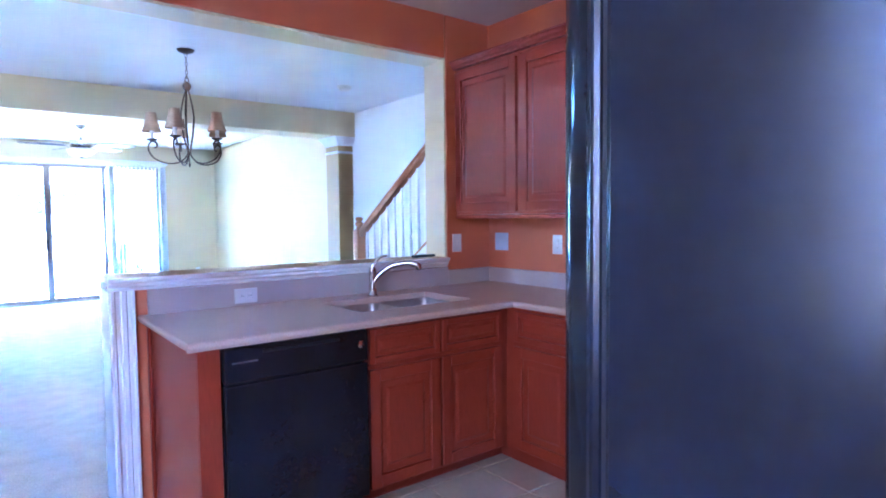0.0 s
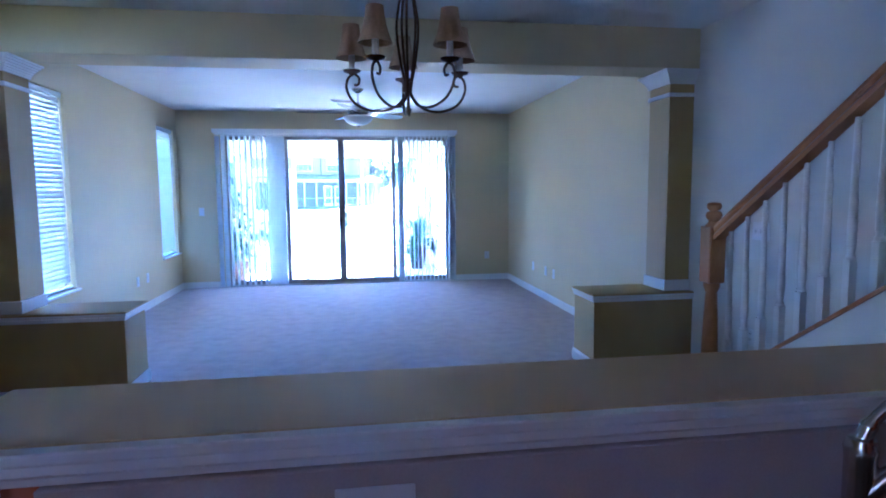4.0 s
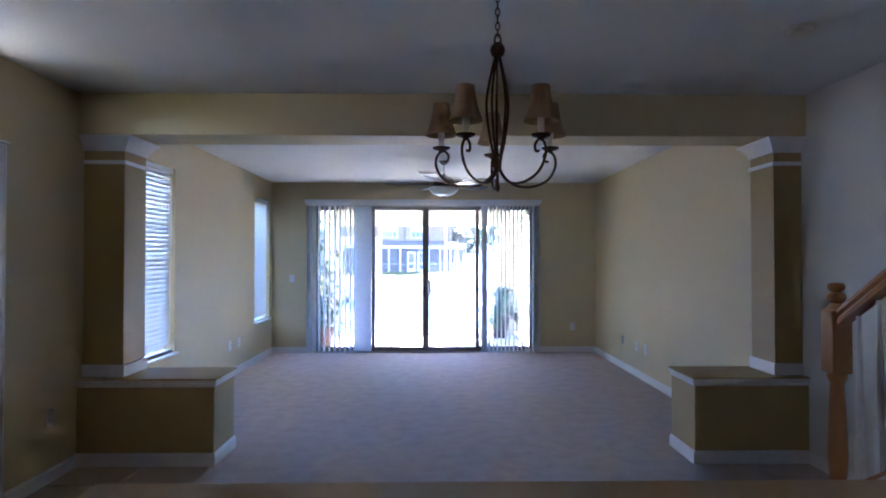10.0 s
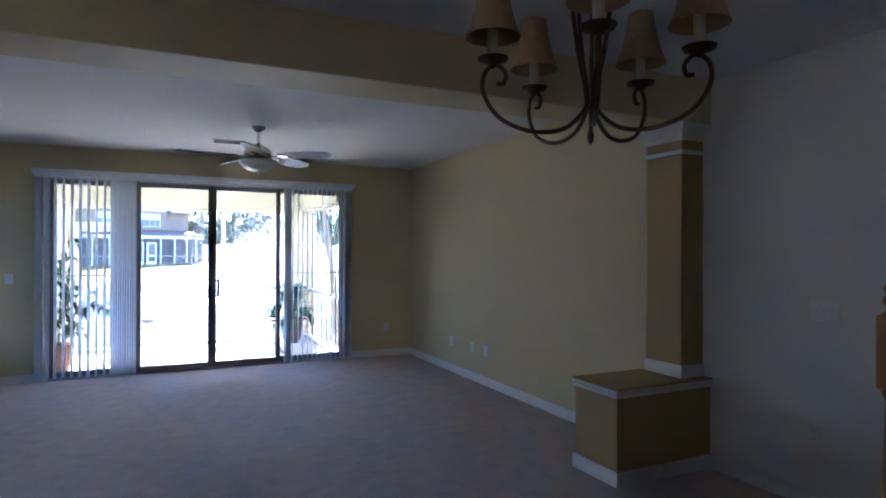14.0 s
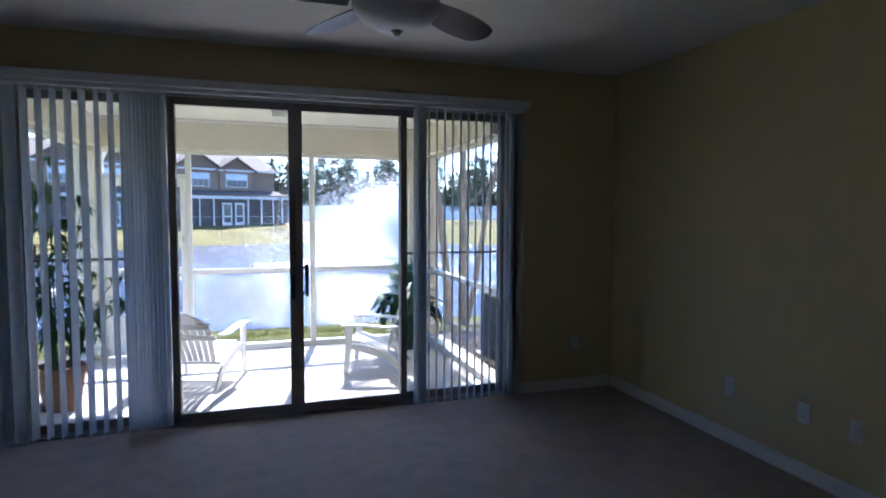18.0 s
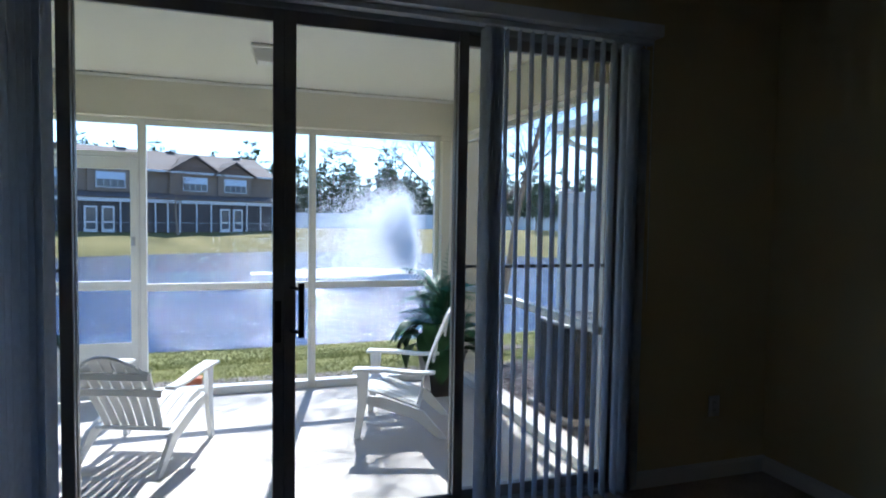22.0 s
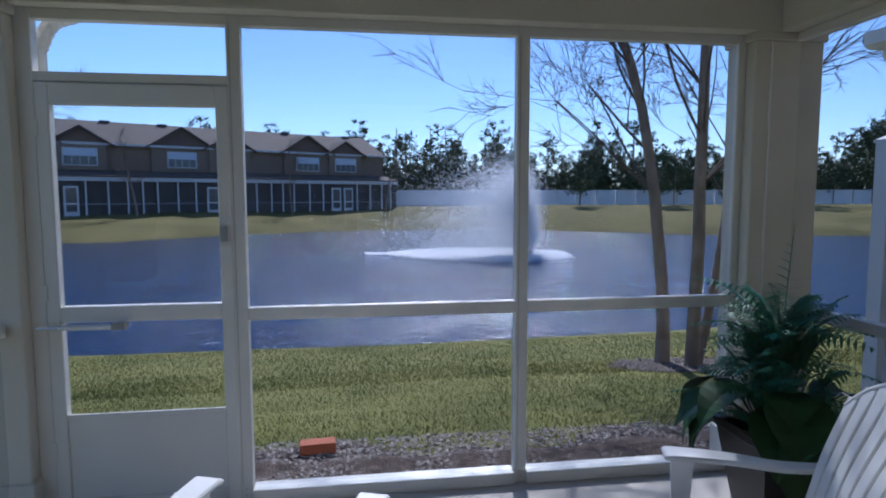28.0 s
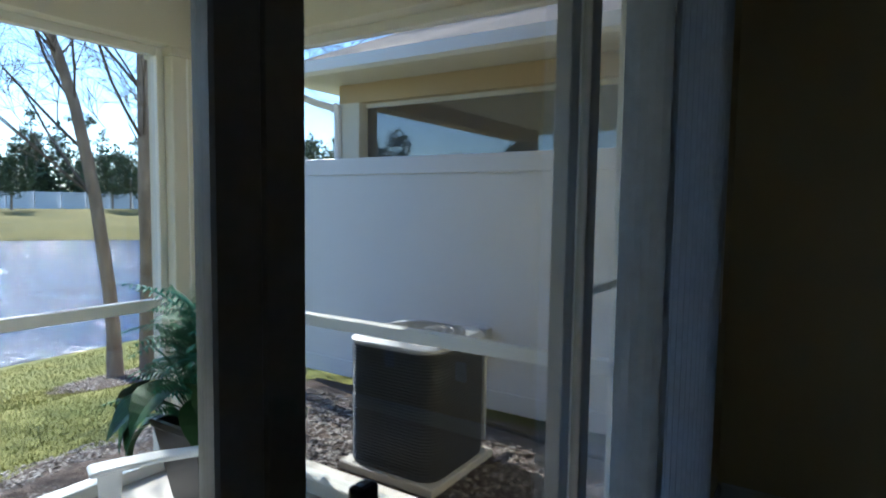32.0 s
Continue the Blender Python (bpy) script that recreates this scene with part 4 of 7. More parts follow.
# corner and base cabinet beside the range
c = thing("corner_base_cabinet", 0, 0, 0, "cherry base cabinet with drawer and door beside the range", "cabinet", "base cabinets")
part("carcass", cube(EASTFACE, 2.785, 0.10, XKE - 0.002, YK - 0.004, 0.868), M_CHERRY, c)
part("toe_kick", cube(3.06, 2.785, 0.0, 3.08, 3.40, 0.099), M_CHERRY, c)
panel_door("door", 0.40, 0.545, c, face_west(EASTFACE, 3.205, 0.118), M_CHERRY)
panel_door("drawer_front", 0.40, 0.16, c, face_west(EASTFACE, 3.205, 0.69), M_CHERRY)

# counter in one run round the corner, with the sink cut out
SX0, SX1, SY0, SY1 = 2.165, 2.845, 3.405, 3.825


def counter():
    t = thing("countertop", 0, 0, 0, "beige solid-surface countertop with rounded edge round the corner", "countertop")
    z0, z1 = 0.872, 0.905
    x0, xe, y0, ye = 1.335, 2.945, 3.19, 2.785
    def slab(a, b, c_, d_):
        return cube(a, b, z0, c_, d_, z1)
    bm = bmesh.new()
    box(bm, x0 + 0.02, y0 + 0.02, z0, SX0, YK - 0.002, z1)
    part("slab", bm, M_COUNTER, t)
    part("slab", cube(SX1, y0 + 0.02, z0, XKE - 0.002, YK - 0.002, z1), M_COUNTER, t)
    part("slab", cube(SX0, y0 + 0.02, z0, SX1, SY0, z1), M_COUNTER, t)
    part("slab", cube(SX0, SY1, z0, SX1, YK - 0.002, z1), M_COUNTER, t)
    part("slab", cube(xe + 0.02, ye, z0, XKE - 0.002, y0 + 0.02, z1), M_COUNTER, t)
    edge = [(0.0, 0.0), (0.012, 0.0), (0.014, 0.006), (0.020, 0.010), (0.022, 0.018), (0.021, 0.027), (0.016, 0.032), (0.010, 0.033), (0.0, 0.033)]
    part("front_edge", prism(bmesh.new(), [(y0 + 0.02 - a, z0 + b) for a, b in edge], "x", x0 + 0.001, xe + 0.02), M_COUNTER, t, "rounded ogee edge")
    part("front_edge", prism(bmesh.new(), [(xe + 0.02 - a, z0 + b) for a, b in edge], "y", ye, y0 + 0.0), M_COUNTER, t, "rounded ogee edge")
    part("end_edge", prism(bmesh.new(), [(x0 + 0.02 - a, z0 + b) for a, b in edge], "y", y0 + 0.003, YK - 0.002), M_COUNTER, t, "rounded ogee edge")
    bm = bmesh.new()
    box(bm, 1.378, YK - 0.024, z1, 3.168, YK - 0.001, 1.022, 0.002)
    box(bm, 3.168, YK - 0.024, z1, XKE - 0.024, YK - 0.001, 1.0, 0.002)
    box(bm, XKE - 0.024, ye, z1, XKE - 0.001, YK - 0.001, 1.0, 0.002)
    part("backsplash", bm, M_BACKSPLASH, t, "grey-brown backsplash")
    return t


counter()


def sink():
    t = thing("kitchen_sink", 0, 0, 0, "stainless double-bowl undermount sink in the counter", "sink")
    zt = 0.871
    for a, b in ((SX0, (SX0 + SX1) / 2 - 0.012), ((SX0 + SX1) / 2 + 0.012, SX1)):
        bm = bmesh.new()
        def ring(i, z, r):
            pts = []
            for cx, cy, s in ((b - i - r, SY1 - i - r, 0), (a + i + r, SY1 - i - r, 90), (a + i + r, SY0 + i + r, 180), (b - i - r, SY0 + i + r, 270)):
                for k in range(5):
                    g = radians(s + 22.5 * k)
                    pts.append((cx + r * math.cos(g), cy + r * math.sin(g), z))
            return pts
        rings = [ring(-0.01, zt, 0.05), ring(0.0, zt, 0.05), ring(0.006, zt - 0.02, 0.05), ring(0.014, zt - 0.15, 0.05), ring(0.045, zt - 0.175, 0.06), ring(0.12, zt - 0.178, 0.03)]
        ring_loft(bm, rings)
        bmesh.ops.recalc_face_normals(bm, faces=bm.faces[:])
        for f in bm.faces[:]:
            if len(f.verts) > 8 and abs(f.calc_center_median().z - zt) < 1e-4:
                bm.faces.remove(f)
        bmesh.ops.solidify(bm, geom=bm.faces[:], thickness=0.0012)
        bowl = part("bowl", bm, M_STEEL, t, "", True)
        part("drain", lathe(bmesh.new(), [(0.0, 0), (0.045, 0), (0.045, 0.002), (0.038, 0.003), (0.0, 0.0015)], 20, (a + b) / 2, (SY0 + SY1) / 2, zt - 0.1775), M_CHROME, bowl, "chrome drain", True)
    part("divider", cube((SX0 + SX1) / 2 - 0.0115, SY0, zt - 0.05, (SX0 + SX1) / 2 + 0.0115, SY1, zt - 0.001, 0.004), M_STEEL, t)


sink()


def faucet():
    t = thing("kitchen_faucet", 2.52, 3.885, 0.905, "brushed nickel single-lever faucet on the counter", "faucet")
    part("base", lathe(bmesh.new(), [(0.0, 0), (0.031, 0), (0.031, 0.006), (0.024, 0.014), (0.021, 0.05), (0.021, 0.135), (0.023, 0.145), (0.018, 0.16), (0.0, 0.165)], 20), M_NICKEL, t, "", True)
    sp = smooth_path([(0.0, -0.005, 0.075), (0.035, -0.03, 0.125), (0.085, -0.07, 0.168), (0.15, -0.125, 0.185), (0.19, -0.16, 0.175)])
    part("spout", tube(bmesh.new(), sp, [0.0155] * (len(sp) - 4) + [0.017, 0.018, 0.018, 0.018], 12), M_NICKEL, t, "", True)
    part("spray_head", tube(bmesh.new(), [(0.188, -0.158, 0.178), (0.20, -0.168, 0.165), (0.203, -0.17, 0.145)], [0.018, 0.02, 0.016], 12), M_NICKEL, t, "", True)
    part("lever", tube(bmesh.new(), smooth_path([(0.0, 0.0, 0.155), (0.012, -0.004, 0.185), (0.04, -0.012, 0.215), (0.085, -0.022, 0.226)]), [0.012] * 6 + [0.009] * 6 + [0.007] * 7, 10), M_NICKEL, t, "", True)


faucet()


# upper cabinets on the east wall
def upper_cabinet(y0, y1, z0, z1, doors, label):
    """From y1 (north end) down to y0."""
    c = thing("wall_cabinet", 0, 0, 0, label, "cabinet", "wall cabinets")
    xf = 3.262
    part("carcass", cube(xf, y0, z0, XKE - 0.001, y1, z1, 0.002), M_CHERRY, c)
    w = (y1 - y0 - 0.02) / doors
    for k in range(doors):
        panel_door("door", w - 0.012, z1 - z0 - 0.05, c, face_west(xf, y1 - 0.012 - k * w, z0 + 0.018), M_CHERRY)
    return c


def crown(y0, y1, z):
    c = thing("crown_moulding", 0, 0, 0, "cherry crown moulding along the cabinet tops", "moulding")
    prof = [(3.262, z - 0.008), (3.238, z - 0.006), (3.234, z + 0.004), (3.222, z + 0.014), (3.212, z + 0.03), (3.205, z + 0.034), (3.205, z + 0.042), (3.262, z + 0.042)]
    part("moulding", prism(bmesh.new(), prof, "y", y0, y1), M_CHERRY, c)


upper_cabinet(3.445, 4.028, 1.36, 2.305, 1, "tall cherry wall cabinet with one raised-panel door in the corner")
upper_cabinet(2.862, 3.443, 1.36, 2.305, 1, "tall cherry wall cabinet with one raised-panel door")
upper_cabinet(2.085, 2.860, 1.80, 2.305, 2, "short cherry wall cabinet with two doors above the microwave")
crown(2.08, 4.029, 2.305)
c = thing("light_rail", 0, 0, 0, "cherry light rail under the wall cabinets", "moulding")
part("rail", cube(3.25, 2.864, 1.335, 3.275, 4.026, 1.359, 0.004), M_CHERRY, c)


def microwave():
    t = thing("microwave", 0, 0, 0, "black over-the-range microwave with dark window under the cabinet", "microwave")
    x0, y0, y1, z0, z1 = 3.16, 2.075, 2.795, 1.395, 1.795
    part("body", cube(x0 + 0.03, y0, z0, XKE - 0.002, y1, z1, 0.004), M_BLACKM, t)
    part("door", cube(x0, y0 + 0.18, z0 + 0.012, x0 + 0.029, y1 - 0.004, z1 - 0.075, 0.006, 2), M_BLACK, t)
    part("window", cube(x0 - 0.002, y0 + 0.27, z0 + 0.075, x0 - 0.0002, y1 - 0.06, z1 - 0.125), M_DARKGLASS, t, "grey see-through window")
    bm = bmesh.new()
    for k in range(5):
        box(bm, x0 + 0.006, y0 + 0.01, z1 - 0.066 + 0.012 * k, x0 + 0.03, y1 - 0.01, z1 - 0.059 + 0.012 * k, 0.001)
    part("vent_grille", bm, M_BLACKM, t, "black vent louvres")
    part("handle", tube(bmesh.new(), smooth_path([(x0, y0 + 0.205, z0 + 0.06), (x0 - 0.035, y0 + 0.205, z0 + 0.09), (x0 - 0.04, y0 + 0.205, z0 + 0.17), (x0 - 0.035, y0 + 0.205, z0 + 0.26), (x0, y0 + 0.205, z0 + 0.29)]), 0.011, 10), M_BLACK, t, "black bow handle", True)
    part("control_panel", cube(x0, y0 + 0.004, z0 + 0.012, x0 + 0.029, y0 + 0.177, z1 - 0.075, 0.006, 2), M_BLACK, t)
    part("display", cube(x0 - 0.0015, y0 + 0.03, z1 - 0.15, x0 - 0.0002, y0 + 0.15, z1 - 0.11), M_DARKGLASS, t)
    bm = bmesh.new()
    for r in range(5):
        for q in range(3):
            box(bm, x0 - 0.001, y0 + 0.035 + q * 0.04, z0 + 0.03 + r * 0.036, x0 - 0.0002, y0 + 0.065 + q * 0.04, z0 + 0.052 + r * 0.036)
    part("keypad", bm, M_ACTOP, t, "grey key marks")
    bl = part("maker_badge", lathe(bmesh.new(), [(0, 0), (0.009, 0), (0.008, 0.0015), (0, 0.002)], 14), M_STEEL, t, "small round badge")
    bl.matrix_basis = pose(x0, y1 - 0.05, z0 + 0.045, 0, -90, 0)


microwave()


def stove():
    t = thing("range", 0, 0, 0, "black electric range with window door and back control panel", "range")
    x0, y0, y1 = 2.915, 2.022, 2.780
    part("body", cube(x0 + 0.03, y0, 0.0, XKE - 0.01, y1, 0.893, 0.003), M_BLACKM, t)
    part("cooktop", cube(x0 + 0.005, y0 - 0.002, 0.894, XKE - 0.08, y1 + 0.002, 0.908, 0.005, 2), M_BLACK, t, "black glass cooktop")
    for cx, cy, r in ((3.07, 2.21, 0.095), (3.07, 2.59, 0.075), (3.32, 2.21, 0.075), (3.32, 2.59, 0.095)):
        bm = bmesh.new()
        n = 32
        rings = [[(cx + q * math.cos(2 * PI * k / n), cy + q * math.sin(2 * PI * k / n), 0.9085) for k in range(n)] for q in (r - 0.003, r)]
        ring_loft(bm, rings, close_ends=False)
        part("burner_ring", bm, M_ACTOP, t, "grey burner ring")
    dr = part("oven_door", cube(x0, y0 + 0.006, 0.20, x0 + 0.029, y1 - 0.006, 0.845, 0.008, 2), M_BLACK, t)
    bm = bmesh.new()
    n = 14
    w, h = 0.545, 0.27
    pts = [(-w / 2, 0), (w / 2, 0)] + [(w / 2 - w * k / n, h - 0.045 + 0.045 * math.sin(PI * k / n)) for k in range(n + 1)]
    prism(bm, [(2.40 + a, 0.455 + b) for a, b in pts], "x", x0 - 0.0025, x0 - 0.0002)
    part("window", bm, M_OVENGLASS, dr, "grey-brown oven window with arched top")
    part("handle", tube(bmesh.new(), smooth_path([(x0 + 0.004, y1 - 0.05, 0.80), (x0 - 0.045, y1 - 0.07, 0.81), (x0 - 0.048, 2.40, 0.815), (x0 - 0.045, y0 + 0.07, 0.81), (x0 + 0.004, y0 + 0.05, 0.80)]), 0.014, 10), M_BLACK, dr, "black bar handle", True)
    part("drawer", cube(x0, y0 + 0.006, 0.03, x0 + 0.029, y1 - 0.006, 0.19, 0.006, 2), M_BLACK, t)
    bm = bmesh.new()
    prism(bm, [(XKE - 0.09, 0.905), (XKE - 0.012, 0.905), (XKE - 0.012, 1.185), (XKE - 0.05, 1.195), (XKE - 0.068, 1.18)], "y", y0 + 0.004, y1 + 0.07)
    bk = part("back_panel", bm, M_BLACK, t, "black sloped control panel")
    for yy in (2.775, 2.70, 2.14, 2.07):
        k = part("knob", lathe(bmesh.new(), [(0, 0), (0.024, 0), (0.022, 0.018), (0.014, 0.022), (0, 0.022)], 18), M_BLACKM, bk, "black knob", True)
        k.matrix_basis = pose(XKE - 0.074, yy, 1.10, 0, -84, 0)
    part("clock_display", cube(XKE - 0.079, 2.36, 1.075, XKE - 0.0755, 2.50, 1.115), M_DARKGLASS, bk)
    bm = bmesh.new()
    for q in range(7):
        for r in range(2):
            box(bm, XKE - 0.0785, 2.24 + q * 0.052, 1.02 + r * 0.11, XKE - 0.0755, 2.265 + q * 0.052, 1.03 + r * 0.11)
    part("button_marks", bm, M_ACTOP, bk, "grey button marks")


stove()


def fridge():
    t = thing("refrigerator", 0, 0, 0, "black textured refrigerator with curved door handle", "refrigerator")
    x0, x1, y0, y1 = 1.25, 2.14, 0.60, 1.355
    part("cabinet", cube(x0, y0, 0.02, x1, y1, 1.76, 0.008, 2), M_FRIDGE, t)
    dr = part("door", cube(x0 + 0.003, y1 + 0.006, 0.09, x0 + 0.40, y1 + 0.026, 1.765, 0.008, 2), M_FRIDGE, t)
    d2 = part("door", cube(x0 + 0.406, y1 + 0.006, 0.09, x1 - 0.003, y1 + 0.026, 1.765, 0.008, 2), M_FRIDGE, t)
    bm = bmesh.new()
    prism(bm, [(x0 + 0.008 + a, y1 + 0.026 + b) for a, b in ((0, 0), (0.0, 0.02), (0.008, 0.034), (0.02, 0.04), (0.034, 0.036), (0.042, 0.024), (0.042, 0.0))], "z", 0.55, 1.70)
    part("handle", bm, M_BLACK, dr, "glossy black curved handle", True)
    part("handle", cube(x0 + 0.42, y1 + 0.026, 0.55, x0 + 0.455, y1 + 0.06, 1.70, 0.012, 2), M_BLACK, d2, "glossy black handle")
    part("gasket", cube(x0 + 0.006, y1 + 0.0005, 0.09, x1 - 0.006, y1 + 0.0055, 1.76), M_BLACKM, t)
    part("kick_grille", cube(x0 + 0.01, y1 - 0.02, 0.0, x1 - 0.01, y1 + 0.004, 0.085), M_BLACKM, t)


fridge()


# switch plates and outlets
def wall_plate(name, w, h, m, kind, mat, label):
    t = thing(name, 0, 0, 0, label, "outlet" if kind == "outlet" else "switch")
    t.matrix_basis = m
    part("plate", cube(-w / 2, -0.006, -h / 2, w / 2, 0, h / 2, 0.002), mat, t)
    if kind == "outlet":
        for s in (-1, 1):
            q = (s * 0.02, 0) if w > h else (0, s * 0.02)
            o = part("socket", cube(q[0] - 0.014, -0.0085, q[1] - 0.014, q[0] + 0.014, -0.0055, q[1] + 0.014, 0.003), mat, t)
            bm = bmesh.new()
            box(bm, q[0] - 0.007, -0.0089, q[1] - 0.004, q[0] - 0.005, -0.0084, q[1] + 0.006)
            box(bm, q[0] + 0.005, -0.0089, q[1] - 0.004, q[0] + 0.007, -0.0084, q[1] + 0.006)
            part("slots", bm, M_BLACKM, o)
    else:
        n = max(1, round(w / 0.06)) if w > 0.09 else 1
        for k in range(n):
            x = (k - (n - 1) / 2) * 0.046
            part("toggle", cube(x - 0.005, -0.014, -0.012, x + 0.005, -0.0055, 0.012, 0.002), mat, t)
    return t


wall_plate("outlet_plate", 0.117, 0.075, pose(1.835, YK - 0.0245, 0.955), "outlet", M_PLATE, "white double outlet plate on the backsplash")
wall_plate("switch_plate", 0.075, 0.117, pose(3.258, YK - 0.0005, 1.175), "switch", M_PLATE, "white switch plate on the rust wall")
wall_plate("switch_plate", 0.125, 0.117, pose(XKE - 0.0005, 3.90, 1.178, 0, 0, -90), "switch", M_PLATEG, "pale grey two-gang switch plate on the rust wall")
wall_plate("outlet_plate", 0.075, 0.117, pose(XKE - 0.0005, 3.41, 1.172, 0, 0, -90), "outlet", M_PLATE, "white outlet plate on the rust wall")

# small black remote on the ledge
t = thing("remote_control", 3.02, 4.12, 1.086, "small black remote control on the bar ledge", "remote", rz=20)
part("body", cube(-0.065, -0.022, 0, 0.065, 0.022, 0.018, 0.006, 2), M_BLACKM, t)
part("buttons", box(cube(-0.04, -0.01, 0.018, -0.02, 0.01, 0.0195), 0.0, -0.012, 0.018, 0.045, 0.012, 0.0195), M_ACTOP, t, "grey buttons")


r = thing("remote_control", 3.10, 4.13, 1.086, "small black remote lying on the end of the bar ledge", "remote", rz=12)
part("body", cube(-0.05, -0.018, 0.0, 0.05, 0.018, 0.016, 0.005, 2), M_BLACKM, r)
for k in range(4):
    part("button", cube(-0.035 + 0.02 * k, -0.006, 0.016, -0.024 + 0.02 * k, 0.006, 0.018, 0.001), M_ALUG, r, "grey button")


# ---- stairs up beside the kitchen wall ----
RISE, RUN, ST_Y = 0.178, 0.262, 6.02
SLOPE = RISE / RUN
SX = 3.60                     # outer face of the open side


def stairs():
    s = thing("staircase", 4.05, ST_Y, 0, "carpeted staircase with white stringer rising beside the kitchen wall", "staircase", kind="structure")
    s.matrix_basis = Matrix()
    for k in range(14):
        y1 = ST_Y - k * RUN
        z = (k + 1) * RISE
        part("tread", cube(SX + 0.035, y1 - RUN - 0.005, z - 0.03, XE - 0.002, y1 + 0.022, z, 0.008), M_CARPET, s, "carpeted tread")
        part("riser", cube(SX + 0.035, y1 - 0.012, z - RISE, XE - 0.002, y1, z - 0.03), M_CARPET, s, "carpeted riser")

    def line(y):
        return (ST_Y - y) * SLOPE
    # closed wall under the stringer on the open side
    ya, yb = ST_Y + 0.0, YK2 + 0.001
    bm = bmesh.new()
    prism(bm, [(ya, 0.0), (ya, 0.14), (yb, line(yb) + 0.14), (yb, 0.0)], "x", SX + 0.002, SX + 0.034)
    part("apron_wall", bm, M_WALL, s, "straw-painted wall under the stringer")
    bm = bmesh.new()
    prism(bm, [(ya + 0.02, 0.14), (ya + 0.02, 0.30), (yb, line(yb) + 0.315), (yb, line(yb) + 0.10)], "x", SX - 0.012, SX + 0.05)
    part("stringer", bm, M_TRIM, s, "white stringer board")
    bm = bmesh.new()
    prism(bm, [(ya + 0.02, 0.30), (ya + 0.02, 0.318), (yb, line(yb) + 0.333), (yb, line(yb) + 0.315)], "x", SX - 0.02, SX + 0.058)
    part("stringer_cap", bm, M_OAK, s, "thin oak cap on the stringer")
    # skirt on the far wall
    bm = bmesh.new()
    prism(bm, [(ya + 0.15, 0.0), (ya + 0.15, 0.12), (YS, line(YS) + 0.30), (YS, line(YS) + 0.02)], "x", XE - 0.014, XE - 0.001)
    part("wall_skirt", bm, M_TRIM, s, "white skirt board")

    r = thing("stair_railing", SX, ST_Y, 0, "oak handrail and newel with white turned balusters on the stairs", "railing")
    r.matrix_basis = Matrix()
    ny = 5.90
    nx = SX
    bm = bmesh.new()
    box(bm, nx - 0.045, ny - 0.045, 0.0, nx + 0.045, ny + 0.045, 0.42, 0.004)
    nw = part("newel_base", bm, M_OAK, r, "square oak newel base")
    part("newel_turning", lathe(bmesh.new(), [(0.040, 0.42), (0.043, 0.44), (0.030, 0.46), (0.036, 0.50), (0.041, 0.58), (0.034, 0.78), (0.028, 0.90), (0.040, 0.93), (0.040, 0.945), (0.034, 0.95)], 18, nx, ny), M_OAK, r, "turned oak newel shaft", True)
    part("newel_block", cube(nx - 0.045, ny - 0.045, 0.95, nx + 0.045, ny + 0.045, 1.235, 0.006), M_OAK, r, "square oak newel block")
    part("newel_finial", lathe(bmesh.new(), [(0.043, 1.235), (0.03, 1.25), (0.024, 1.262), (0.036, 1.275), (0.040, 1.29), (0.034, 1.305), (0.022, 1.312), (0.034, 1.325), (0.036, 1.34), (0.028, 1.352), (0.0, 1.356)], 18, nx, ny), M_OAK, r, "turned oak finial", True)
    # handrail
    y_end = YK2 + 0.002
    def rail_z(y):
        return 1.175 + (ny - y) * 0.655
    prof = [(-0.028, -0.03), (0.028, -0.03), (0.030, -0.012), (0.022, 0.0), (0.031, 0.014), (0.026, 0.032), (0.010, 0.041), (-0.010, 0.041), (-0.026, 0.032), (-0.031, 0.014), (-0.022, 0.0), (-0.030, -0.012)]
    bm = bmesh.new()
    ring_loft(bm, [[(nx + a, y, rail_z(y) + b * 1.15) for a, b in prof] for y in (ny - 0.044, y_end)])
    bmesh.ops.recalc_face_normals(bm, faces=bm.faces[:])
    part("handrail", bm, M_OAK, r, "oak handrail", True)
    # balusters, each as long as its place asks
    y = 5.785
    while y > y_end + 0.04:
        zb, zt = line(y) + 0.332, rail_z(y) - 0.036
        h = zt - zb
        bm = bmesh.new()
        q = 0.0165
        box(bm, nx + 0.018 - q, y - q, zb - 0.012, nx + 0.018 + q, y + q, zb + 0.19, 0.002)
        pr = [(0.0155, 0.19), (0.0175, 0.20), (0.011, 0.212), (0.015, 0.235), (0.0165, 0.27), (0.013, h * 0.62), (0.010, h + 0.002)]
        lathe(bm, pr, 10, nx + 0.018, y, zb)
        part("baluster", bm, M_TRIM, r, "white turned baluster", True)
        y -= 0.1165
    return s


stairs()
wall_plate("switch_plate", 0.165, 0.117, pose(XE - 0.0005, 6.70, 1.14, 0, 0, -90), "switch", M_PLATE, "white three-gang switch plate beside the stairs")
wall_plate("outlet_plate", 0.075, 0.117, pose(XE - 0.0005, 6.76, 0.42, 0, 0, -90), "outlet", M_PLATE, "white outlet plate low on the stair wall")

# dark iron scroll ornament on the stair wall
t = thing("iron_wall_ornament", XE, 4.95, 1.55, "dark wrought-iron scroll ornament on the stair wall", "ornament")
t.matrix_basis = pose(XE - 0.012, 4.78, 1.30)
part("stem", tube(bmesh.new(), smooth_path([(0, 0.24, -0.02), (0, 0.10, 0.0), (0, -0.05, 0.03), (0, -0.2, 0.10)]), 0.007, 6), M_BRONZE, t)
part("scroll", tube(bmesh.new(), smooth_path([(0, -0.03 - (0.075 - 0.012 * k) * math.cos(k * 0.9), 0.075 + (0.075 - 0.012 * k) * math.sin(k * 0.9)) for k in range(6)], 4), 0.006, 6), M_BRONZE, t)
bm = bmesh.new()
